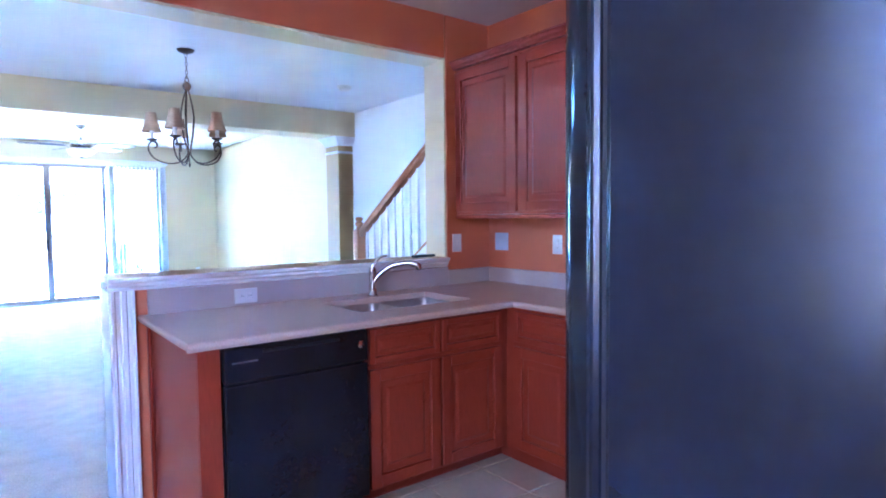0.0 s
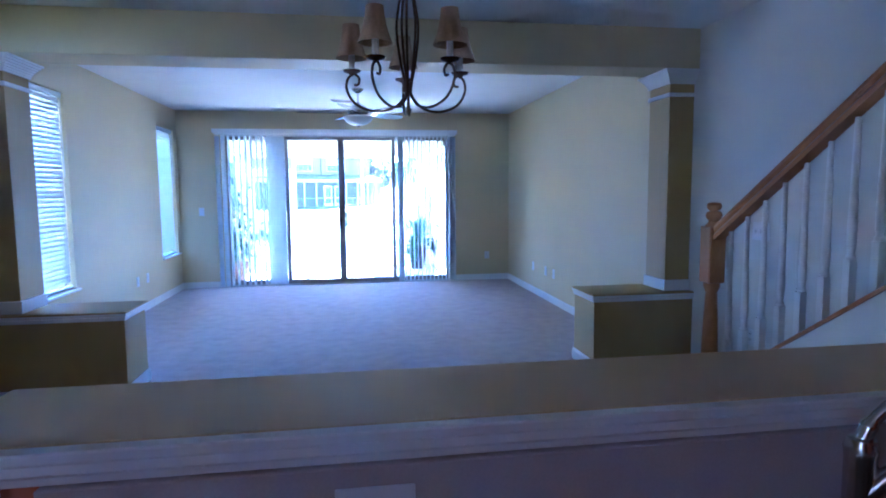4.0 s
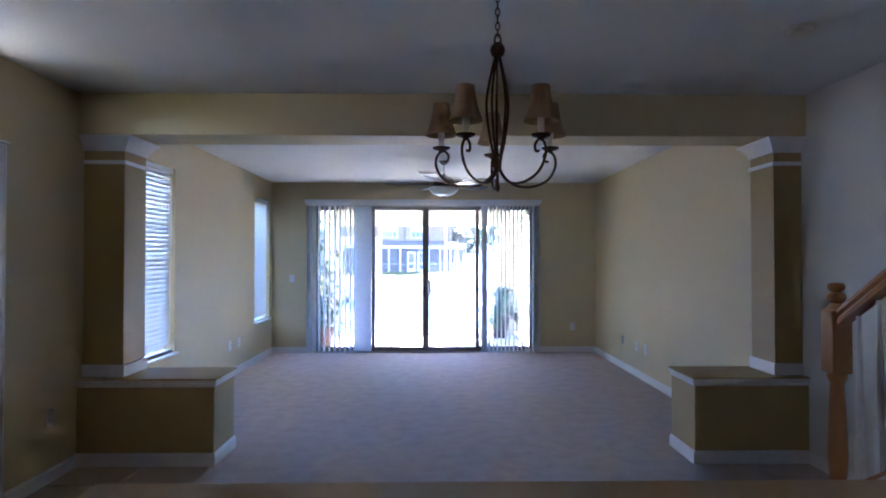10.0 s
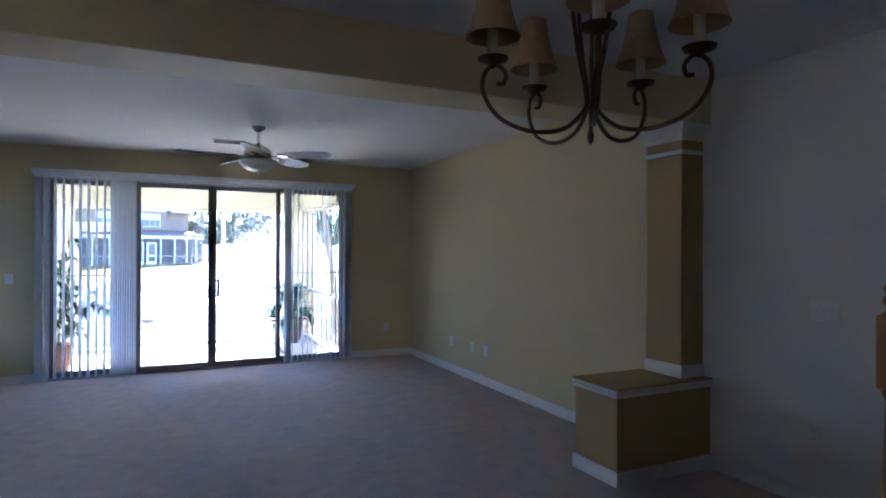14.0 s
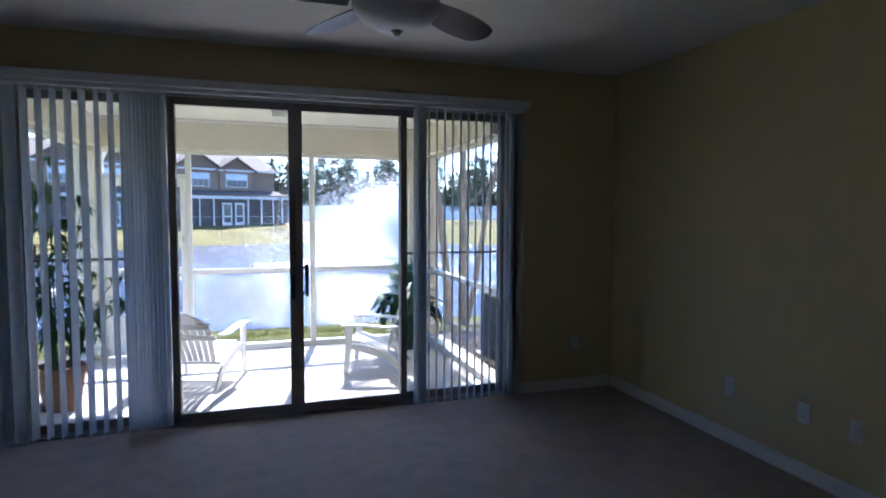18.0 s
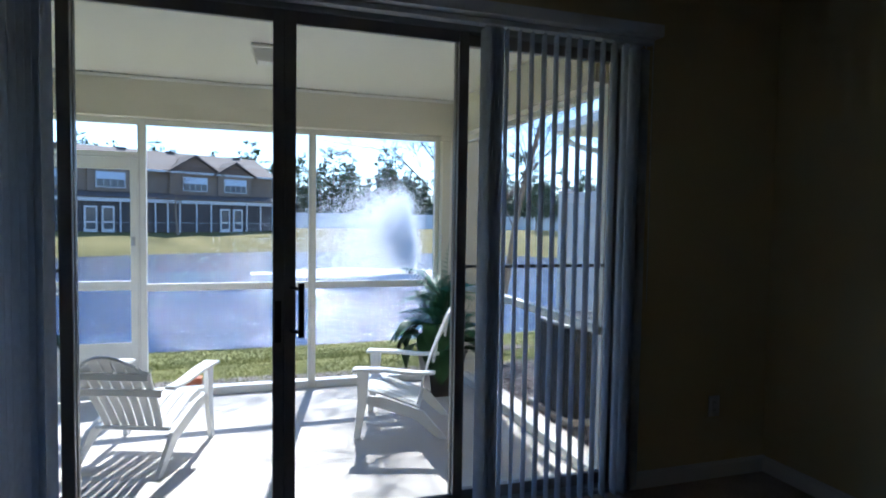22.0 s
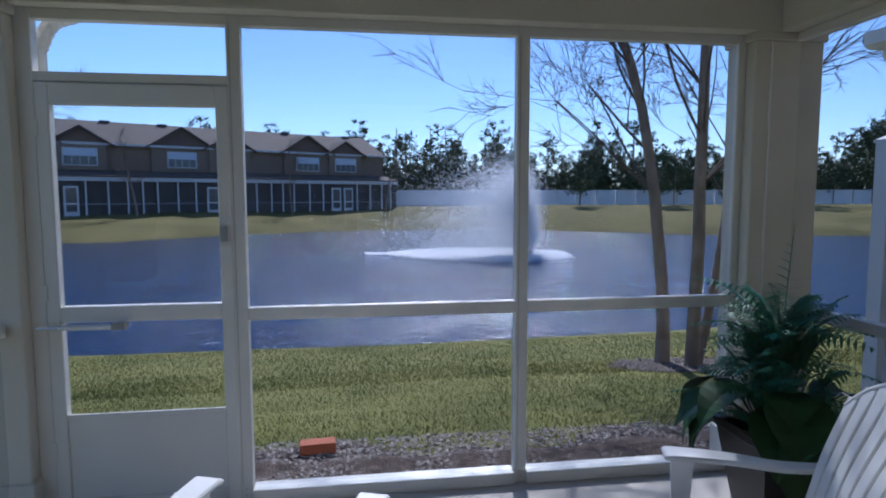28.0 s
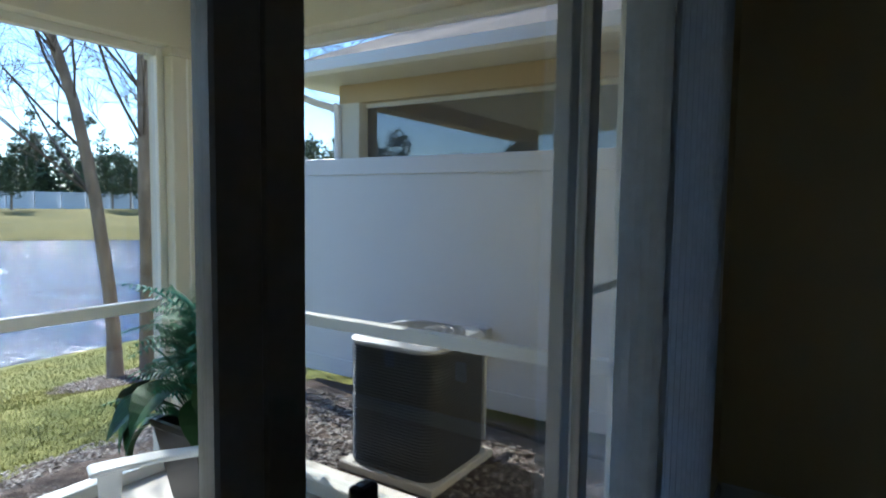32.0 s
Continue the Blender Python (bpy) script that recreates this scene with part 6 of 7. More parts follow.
# ---- resin garden chairs ----
def garden_chair(label, lean):
    """lean: points of the back in (y, z) from the seat to its crest."""
    t = thing("garden_chair", 0, 0, LANAI_Z, label, "chair", "lanai chairs")
    (cy0, cz0), (cy1, cz1) = lean[-2:]
    slope = (cy1 - cy0) / (cz1 - cz0)

    def crest(u):
        z = cz1 - 0.13 * u * u * min(1.0, 1.2 / max(1.0, -slope * 1.2))
        return cy1 + slope * (z - cz1), z

    def bent(width, pts, thick, bev=0.004):
        """A board of a width across x that follows pts in (y, z)."""
        bm = bmesh.new()
        sp = smooth_path([(0, y, z) for y, z in pts], 4)
        rings = []
        for k, p in enumerate(sp):
            d = (sp[min(k + 1, len(sp) - 1)] - sp[max(k - 1, 0)]).normalized()
            nrm = Vector((0, -d.z, d.y)) * thick / 2
            w = width(k / (len(sp) - 1)) if callable(width) else width
            rings.append([p + nrm + Vector((w / 2, 0, 0)), p + nrm - Vector((w / 2, 0, 0)), p - nrm - Vector((w / 2, 0, 0)), p - nrm + Vector((w / 2, 0, 0))])
        ring_loft(bm, rings)
        bmesh.ops.recalc_face_normals(bm, faces=bm.faces[:])
        bmesh.ops.bevel(bm, geom=[e for e in bm.edges if e.is_manifold and e.calc_face_angle(0) > 0.9], offset=bev, segments=1, affect="EDGES")
        return bm
    # seat slats run from front to back
    for k in range(6):
        x = -0.205 + 0.082 * k
        o = part("seat_slat", bent(0.072, [(0.335, 0.325), (0.30, 0.365), (0.18, 0.35), (0.0, 0.29), (-0.14, 0.245)], 0.016), M_PLASTIC, t)
        o.matrix_basis = pose(x, 0, 0)
    part("seat_front", cube(-0.26, 0.315, 0.27, 0.26, 0.335, 0.345, 0.006), M_PLASTIC, t)
    part("seat_back_bar", cube(-0.25, -0.17, 0.225, 0.25, -0.13, 0.252, 0.006), M_PLASTIC, t)
    for k in range(7):
        u = (k - 3) / 3
        o = part("back_slat", bent(lambda s: 0.050 + 0.018 * s + (0.0112 * min(1, (s - 0.72) / 0.16) if s > 0.72 else 0), [*lean[:-1], crest(u)], 0.015), M_PLASTIC, t)
        o.matrix_basis = pose(u * 0.172, 0, 0) @ pose(0, 0, 0.25, 0, 5.6 * u, 0) @ pose(0, 0, -0.25)
    rim = []
    for k in range(13):
        u = (k - 6) / 5.4
        rim.append(pose(u * 0.172, 0, 0) @ pose(0, 0, 0.25, 0, 5.6 * u, 0) @ pose(0, 0, -0.25) @ Vector((0, *crest(u))))
    part("back_rim", tube(bmesh.new(), smooth_path(rim), 0.0125, 8), M_PLASTIC, t, "rounded top edge of the back", True)
    for (y, z), w in ((lean[2], 0.285), (lean[3], 0.25)):
        part("back_cross_bar", cube(-w, y - 0.030, z - 0.055, w, y - 0.010, z - 0.005, 0.006), M_PLASTIC, t)
    for s in (-1, 1):
        o = part("arm", bent(lambda q: 0.125 - 0.055 * q - 0.03 * (1 - min(q * 6, 1)), [(0.375, 0.555), (0.34, 0.568), (0.10, 0.565), (-0.12, 0.548), (-0.30, 0.555)], 0.024, 0.007), M_PLASTIC, t, "broad armrest")
        o.matrix_basis = pose(s * 0.318, 0, 0)
        bm = bmesh.new()
        prism(bm, [(0.365, 0.0), (0.315, 0.0), (0.262, 0.30), (0.245, 0.555), (0.345, 0.555), (0.335, 0.30)], "x", s * 0.318 - 0.016, s * 0.318 + 0.016)
        part("front_leg", bm, M_PLASTIC, t)
        bm = bmesh.new()
        prism(bm, [(0.33, 0.345), (0.345, 0.29), (0.10, 0.225), (-0.14, 0.155), (-0.33, 0.0), (-0.40, 0.0), (-0.20, 0.225), (-0.02, 0.285), (0.15, 0.33)], "x", s * 0.277 - 0.014, s * 0.277 + 0.014)
        part("side_rail", bm, M_PLASTIC, t, "curved side rail and rear leg")
    return t


chair_a = garden_chair("white resin Adirondack chair, set low on the lanai floor", [(-0.145, 0.25), (-0.22, 0.40), (-0.32, 0.56), (-0.41, 0.685), (-0.49, 0.79)])
chair_a.matrix_basis = pose(0.90, 13.78, LANAI_Z, 0, 0, -19) @ Matrix.Diagonal((0.88, 0.88, 0.87, 1))
chair_b = garden_chair("white resin Adirondack chair, upright, beside the potted fern", [(-0.145, 0.25), (-0.19, 0.46), (-0.26, 0.68), (-0.35, 0.89), (-0.41, 1.03)])
chair_b.matrix_basis = pose(2.53, 13.86, LANAI_Z, 0, 0, 70) @ Matrix.Diagonal((0.88, 0.80, 0.81, 1))


# ---- potted plants ----
def leaf_mesh(bm, base, tip, width, up, bend=0.0, n=4):
    """A pointed leaf of two strips from base to tip, folded along its rib."""
    base, tip = Vector(base), Vector(tip)
    d = tip - base
    side = d.cross(up).normalized()
    nrm = side.cross(d).normalized()
    rows = []
    for k in range(n + 1):
        u = k / n
        w = width * math.sin(PI * (0.08 + 0.92 * u) ** 0.8) if k < n else 0.0
        p = base + d * u + nrm * (bend * 4 * u * (1 - u) - bend * 1.6 * u * u)
        rows.append((p + side * w + nrm * w * 0.25, p, p - side * w + nrm * w * 0.25))
    vs = [[bm.verts.new(q) for q in r] for r in rows]
    for a, b in zip(vs, vs[1:]):
        bm.faces.new((a[0], a[1], b[1], b[0]))
        bm.faces.new((a[1], a[2], b[2], b[1]))


def fern_plant():
    rnd = random.Random(11)
    t = thing("potted_fern", 3.02, 14.52, LANAI_Z, "artificial fern and broad green leaves in a dark square pot", "plant")
    bm = bmesh.new()
    ring_loft(bm, [[(s * a, q * a, z) for s, q in ((-1, -1), (1, -1), (1, 1), (-1, 1))] for a, z in ((0.105, 0.0), (0.11, 0.02), (0.165, 0.36), (0.175, 0.37), (0.175, 0.40), (0.155, 0.40), (0.15, 0.33))])
    bmesh.ops.recalc_face_normals(bm, faces=bm.faces[:])
    part("pot", bm, M_POT, t, "dark square tapered pot")
    for k in range(135):
        a = rnd.uniform(0, 2 * PI)
        L = rnd.uniform(0.20, 0.32)
        lean = rnd.uniform(0.30, 1.1)
        z0 = rnd.uniform(0.42, 0.90)
        r0 = rnd.uniform(0, 0.20) * (1.3 - 0.9 * z0)
        if k == 0:
            a, L, lean, r0, z0 = 0.3, 0.42, 0.10, 0.03, 0.86
        elif k < 4:
            a, L, lean, r0, z0 = PI + 0.5 * (k - 2), 0.48, 0.62, 0.06, 0.84
        b = Vector((r0 * math.cos(a), r0 * math.sin(a), z0))
        pts = [b + Vector((math.cos(a), math.sin(a), 0)) * (L * lean * u * (0.7 + 0.3 * u)) + Vector((0, 0, L * (u * (1.15 - 0.5 * lean) - 0.65 * lean * u * u))) for u in [j / 10 for j in range(11)]]
        bm = bmesh.new()
        root = Vector((b.x * 0.3, b.y * 0.3, 0.34))
        tube(bm, [root, root.lerp(b, 0.5) + Vector((0, 0, 0.02)), b], 0.0035, 4)
        tube(bm, pts, [0.0032 - 0.00022 * j for j in range(11)], 4)
        side = Vector((-math.sin(a), math.cos(a), rnd.uniform(-0.7, 0.7))).normalized()
        for j in range(1, 12):
            u = j / 12
            i = int(u * 10)
            p = pts[i].lerp(pts[i + 1], u * 10 - i)
            fl = 0.066 * math.sin(PI * min(1, u * 0.85 + 0.18)) + 0.008
            fwd = (pts[i + 1] - pts[i]).normalized()
            for s in (-1, 1):
                leaf_mesh(bm, p, p + side * s * fl + fwd * fl * 0.4 - Vector((0, 0, fl * 0.15)), 0.0066, Vector((0, 0, 1)), 0.003, 3)
        part("frond", bm, M_FERNTEAL if k < 5 or k % 7 == 0 else M_FERN, t, "feathery fern frond")
    for k in range(17):
        a = rnd.uniform(2.1, 4.9) if k % 3 else rnd.uniform(-0.8, 0.9)
        L = rnd.uniform(0.20, 0.34)
        z = rnd.uniform(0.30, 0.58)
        b = Vector((0.05 * math.cos(a), 0.05 * math.sin(a), 0.36))
        m = b + Vector((math.cos(a) * 0.14, math.sin(a) * 0.14, z - 0.30))
        tip = m + Vector((math.cos(a) * L * 0.8, math.sin(a) * L * 0.8, rnd.uniform(-0.24, 0.02)))
        bm = bmesh.new()
        tube(bm, [b, b.lerp(m, 0.5) + Vector((0, 0, 0.03)), m], 0.0035, 4)
        leaf_mesh(bm, m, tip, rnd.uniform(0.095, 0.13), Vector((0, 0, 1)), 0.04, 8)
        part("broad_leaf", bm, M_BROADLEAF, t, "broad dark green leaf")


def bamboo_plant():
    rnd = random.Random(5)
    t = thing("potted_bamboo", -0.09, 13.32, LANAI_Z, "tall artificial bamboo plant in a terracotta pot on the lanai", "plant")
    part("pot", lathe(bmesh.new(), [(0.0, 0.0), (0.125, 0.0), (0.165, 0.28), (0.182, 0.285), (0.182, 0.345), (0.162, 0.345), (0.155, 0.28), (0.0, 0.27)], 24), M_TERRA, t, "terracotta pot", True)
    for k in range(9):
        a, ln = rnd.uniform(0, 2 * PI), rnd.uniform(0.02, 0.10)
        H = rnd.uniform(1.2, 1.72)
        if k > 6:
            a, ln, H = 0.35 - 0.5 * (k - 7), 0.30, 0.86 - 0.28 * (k - 7)
        b = Vector((0.06 * math.cos(a), 0.06 * math.sin(a), 0.26))
        pts = [b + Vector((math.cos(a) * ln * u * u * 1.6, math.sin(a) * ln * u * u * 1.6, H * u)) for u in [j / 9 for j in range(10)]]
        st = part("cane", tube(bmesh.new(), pts, [0.009 - 0.0006 * j for j in range(10)], 6), M_BROADLEAF, t, "slim green cane", True)
        bm = bmesh.new()
        for j in range(16):
            u = rnd.uniform(0.18, 1.0)
            i = min(int(u * 9), 8)
            p = pts[i].lerp(pts[i + 1], u * 9 - i)
            g = rnd.uniform(0, 2 * PI)
            out = Vector((math.cos(g), math.sin(g), 0.25)) * rnd.uniform(0.07, 0.19)
            q = p + out
            tube(bm, [p, p + out * 0.5 + Vector((0, 0, 0.015)), q], 0.0022, 4)
            for f in range(6):
                h = g + rnd.uniform(-1.3, 1.3)
                L = rnd.uniform(0.10, 0.17)
                leaf_mesh(bm, q, q + Vector((math.cos(h) * L * 0.75, math.sin(h) * L * 0.75, -L * rnd.uniform(0.3, 0.85))), 0.0135, Vector((0, 0, 1)), 0.012, 4)
        part("leaf_spray", bm, M_BROADLEAF, st, "drooping narrow leaves")


M_FERNTEAL = material("fern_blue_green", (0.03, 0.20, 0.14), 0.5, var=0.2, scale=9, fine=40, bump=0.0, second=(0.03, 0.24, 0.18), spec=0.35)
fern_plant()
bamboo_plant()


# ---- ground, pond and lawn ----
WATER = -1.5


def shore_near(x):
    return 23.5 + 0.006 * x * x


def shore_far(x):
    return 62.5 - 0.026 * (x - 6) ** 2 if -14 < x < 26 else max(62.5 - 0.026 * 20 ** 2 - 0.25 * (abs(x - 6) - 20), 27.0)


def ground_h(x, y):
    lawn = -0.17 if y < 15.6 else -0.17 + (y - 15.6) * (WATER + 0.17) / (shore_near(x) - 15.6)
    a, b = shore_near(x), shore_far(x)
    if y < a:
        h = lawn
    elif y < b:
        d = min(y - a, b - y)
        h = WATER - 0.25 * min(d, 3.0)
    else:
        d = y - b
        h = WATER + 0.45 * (1 - math.exp(-d / 2.0)) + 0.068 * min(d, 20)
    return h + (0.05 * noise.noise((x * 0.25, y * 0.25, 0)) if y > 17 else 0.0)


def ground():
    xs = sorted({*np.linspace(-14, 16, 61), *np.linspace(-60, -15, 19), *np.linspace(17, 70, 20), -2500, -600, -200, -100, 110, 250, 600, 2500})
    ys = sorted({*np.linspace(15, 26, 34), *np.linspace(26.5, 48, 16), *np.linspace(49, 72, 32), *np.linspace(75, 130, 12), -3000.0, -300.0, -40.0, 0.0, 8.0, 14.0, 160, 260, 600, 3000})
    vs = [(float(x), float(y), ground_h(x, y)) for y in ys for x in xs]
    w = len(xs)
    fs = [(j * w + i, j * w + i + 1, (j + 1) * w + i + 1, (j + 1) * w + i) for j in range(len(ys) - 1) for i in range(w - 1)]
    me = bpy.data.meshes.new("ground")
    me.from_pydata(vs, [], fs)
    me.materials.append(M_GRASS)
    me.materials.append(M_FARBANK)
    # beyond y = 34 the grass takes the colour darkened for shade
    for p in me.polygons:
        p.use_smooth, p.material_index = True, 1 if p.center.y > 34 else 0
    tagged(new("ground", me), "green and straw lawn sloping down to the pond", "lawn", kind="structure")


ground()
bm = bmesh.new()
n = 60
ring = [bm.verts.new((x, shore_near(x) - 0.6, WATER)) for x in np.linspace(-46, 54, n)] + [bm.verts.new((x, max(shore_far(x), shore_near(x)) + 0.8, WATER)) for x in np.linspace(54, -46, n)]
bm.faces.new(ring)
bmesh.ops.triangulate(bm, faces=bm.faces[:])
solid("water", bm, M_WATER, "rippled blue pond water", "pond", "structure")


def stuff_mesh(name, vs, fs, mat, label, category):
    me = bpy.data.meshes.new(name)
    me.from_pydata(vs, [], fs)
    me.materials.append(mat)
    return tagged(new(name, me), label, category, kind="stuff")


def grass_blades():
    rnd = np.random.RandomState(4)
    vs, fs = [], []
    def add(n, y0, y1, x0, x1, hgt, wid):
        for _ in range(n):
            y = y0 + (y1 - y0) * rnd.rand() ** 1.3
            x = x0 + (x1 - x0) * rnd.rand()
            if (x - 5.10) ** 2 + (y - 18.95) ** 2 < 0.5 or y < 15.86 + 0.10 * math.sin(x * 2.3) + 0.06 * math.sin(x * 7.1):
                continue
            if x > 3.6 and y < 16.3:
                continue
            z = ground_h(x, y) - 0.01
            a, h, w = rnd.rand() * 6.28, hgt * (0.5 + rnd.rand()), wid * (0.6 + 0.8 * rnd.rand())
            lx, ly = (rnd.rand() - 0.5) * h * 1.3, (rnd.rand() - 0.5) * h * 1.3
            k = len(vs)
            vs.extend(((x - w * math.cos(a), y - w * math.sin(a), z), (x + w * math.cos(a), y + w * math.sin(a), z), (x + lx, y + ly, z + h)))
            fs.append((k, k + 1, k + 2))
    add(90000, 15.7, 19.5, -4.5, 8.5, 0.030, 0.0042)
    add(60000, 18.5, 23.2, -9.0, 12.0, 0.034, 0.0075)
    add(26000, 13.0, 20.0, -6.0, -0.55, 0.032, 0.005)
    stuff_mesh("grass", vs, fs, M_BLADE, "green and straw grass blades on the lawn", "grass")


grass_blades()


def mulch():
    rnd = random.Random(8)
    bm = bmesh.new()
    xs = [LX0 - 0.5 + 0.12 * k for k in range(46)]
    lo = [bm.verts.new((x, LANAI_Y + 0.085, -0.150)) for x in xs]
    mi = [bm.verts.new((x, 15.5, -0.135 + rnd.uniform(-0.01, 0.01))) for x in xs]
    hi = [bm.verts.new((x, 15.88 + 0.10 * math.sin(x * 2.3) + 0.06 * math.sin(x * 7.1), ground_h(x, 15.9) + 0.004)) for x in xs]
    for k in range(len(xs) - 1):
        bm.faces.new((lo[k], lo[k + 1], mi[k + 1], mi[k]))
        bm.faces.new((mi[k], mi[k + 1], hi[k + 1], hi[k]))
    solid("mulch_bed", bm, M_MULCH, "dark bark mulch bed along the lanai", "mulch")
    solid("mulch_bed_side", cube(LX1 + 0.061, YN + 0.2, -0.2, 4.96, 15.72, -0.145), M_MULCH, "dark mulch and gravel bed beside the lanai", "mulch")
    bm = bmesh.new()
    bmesh.ops.create_circle(bm, cap_ends=True, segments=28, radius=0.85)
    for v in bm.verts:
        v.co = Vector((5.15 + v.co.x * 1.1, 18.92 + v.co.y * 0.8, 0))
        v.co.z = ground_h(v.co.x, v.co.y) + 0.008
    solid("mulch_ring", bm, M_MULCH, "mulch ring round the birch trunks", "mulch")
    vs, fs = [], []
    def chip(x, y, z, s):
        a, b = rnd.uniform(0, 6.28), rnd.uniform(-0.4, 0.4)
        dx, dy = math.cos(a) * s, math.sin(a) * s
        k = len(vs)
        w = s * 0.35
        vs.extend(((x - dx, y - dy, z), (x - dy * 0.35, y + dx * 0.35, z + w * 0.7 + b * s), (x + dx, y + dy, z + 0.2 * w), (x + dy * 0.35, y - dx * 0.35, z + w)))
        fs.extend(((k, k + 1, k + 2), (k, k + 2, k + 3), (k, k + 3, k + 1), (k + 1, k + 3, k + 2)))
    for _ in range(11000):
        x = rnd.uniform(LX0 - 0.3, 4.6)
        y = rnd.uniform(15.10, 15.92)
        chip(x, y, -0.146 if y < 15.5 else -0.155 - (y - 15.5) * 0.05, rnd.uniform(0.008, 0.028))
    for _ in range(5000):
        chip(rnd.uniform(LX1 + 0.08, 4.7), rnd.uniform(12.9, 15.7), -0.142, rnd.uniform(0.01, 0.03))
    for _ in range(700):
        a, r = rnd.uniform(0, 6.28), 0.85 * math.sqrt(rnd.random())
        x, y = 5.15 + r * 1.1 * math.cos(a), 18.92 + r * 0.8 * math.sin(a)
        chip(x, y, ground_h(x, y) + 0.014, rnd.uniform(0.015, 0.035))
    stuff_mesh("mulch_chips", vs, fs, M_MULCHCHIP, "loose bark chips and pale stones", "mulch")


M_MULCHCHIP = material("bark_chips", (0.13, 0.10, 0.085), 0.9, var=0.55, scale=30, fine=160, bump=0.0, second=(0.42, 0.38, 0.35))
mulch()

b = thing("loose_brick", 0.97, 15.74, -0.165, "red clay brick lying on the mulch beside the lanai", "brick", rz=5)
part("block", cube(-0.105, -0.05, 0, 0.105, 0.05, 0.065, 0.004), M_BRICK, b)


# ---- trees ----
def grow(bm, p, d, length, r, depth, rnd, spread, twist, min_r=0.004):
    """A limb that bends, thins and forks."""
    n = max(3, int(length / 0.35))
    pts, rs = [Vector(p)], [r]
    d = Vector(d).normalized()
    r1 = r * 0.62
    for k in range(n):
        d = (d + Vector((rnd.uniform(-1, 1), rnd.uniform(-1, 1), rnd.uniform(-0.4, 0.7))) * twist).normalized()
        pts.append(pts[-1] + d * (length / n))
        rs.append(r + (r1 - r) * (k + 1) / n)
    tube(bm, pts, rs, 7 if r > 0.05 else 4 if r > 0.012 else 3)
    if depth <= 0:
        return
    kids = rnd.randint(2, 3) + (2 if depth < 3 else 0)
    for k in range(kids):
        u = rnd.uniform(0.35, 1.0) if k else 1.0
        i = min(int(u * n), n)
        g = rnd.uniform(0, 2 * PI)
        s = d.orthogonal().normalized()
        s.rotate(Matrix.Rotation(g, 3, d))
        nd = (d + s * rnd.uniform(0.5, 1.1) * spread).normalized()
        grow(bm, pts[i], nd, length * rnd.uniform(0.5, 0.75), max(rs[i] * rnd.uniform(0.45, 0.68), min_r), depth - 1, rnd, spread, twist, min_r)


def bare_tree(x, y, z, trunks, depth, seed, label, group="", reach=None):
    rnd = random.Random(seed)
    t = thing("bare_tree", x, y, z, label, "tree", group)
    for dx, dy, d, L, r in trunks:
        bm = bmesh.new()
        pts = [Vector((dx, dy, -0.05))]
        v = Vector(d).normalized()
        n = 10
        for k in range(n):
            v = (v + Vector((rnd.uniform(-1, 1), rnd.uniform(-1, 1), 0.4)) * 0.075).normalized()
            pts.append(pts[-1] + v * L / n)
        rs = [r * (1.18 if k == 0 else 1) * (1 - 0.45 * k / n) for k in range(n + 1)]
        tube(bm, pts, rs, 12)
        tr = part("trunk", bm, M_BARK, t, "", True)
        bm = bmesh.new()
        for k in range(36 if reach else 17):
            i = rnd.randint(6 if reach else 4, n)
            g = rnd.uniform(0, 2 * PI)
            nd = (v + Vector((math.cos(g), math.sin(g), rnd.uniform(0.0, 0.5))) * 0.95).normalized()
            grow(bm, pts[i], nd, (reach or L) * rnd.uniform(0.22, 0.42), rs[i] * (rnd.uniform(0.22, 0.42) if reach else rnd.uniform(0.16, 0.30)), depth, rnd, 0.75, 0.10)
        grow(bm, pts[-1], v, (reach or L) * 0.4, rs[-1], depth, rnd, 0.6, 0.08)
        part("branches", bm, M_TWIG, tr, "bare branches and twigs", True)
    return t


bare_tree(5.12, 18.95, ground_h(5.12, 18.95), ((-0.09, 0.20, (-0.05, 0.03, 1), 5.4, 0.085), (0.08, -0.20, (0.03, 0.02, 1), 5.6, 0.082), (0.17, -0.10, (0.19, 0.03, 1), 5.2, 0.062)), 4, 77,
          "three-stemmed birch, bare in winter, with peeling brown bark on the lawn")
bare_tree(-8.7, 24.6, -1.55, ((0, 0, (0.0, 0.0, 1), 3.4, 0.17),), 5, 5, "bare dark tree at the pond's edge, full of fine twigs", "", 7.0)
for x, y, s in ((-16.5, 63.0, 31), (-5.0, 69.5, 32), (4.0, 74.0, 33)):
    bare_tree(x, y, ground_h(x, y), ((0, 0, (0.02, 0, 1), 4.4, 0.09),), 3, s, "slim bare young tree on the far bank", "young bank trees")


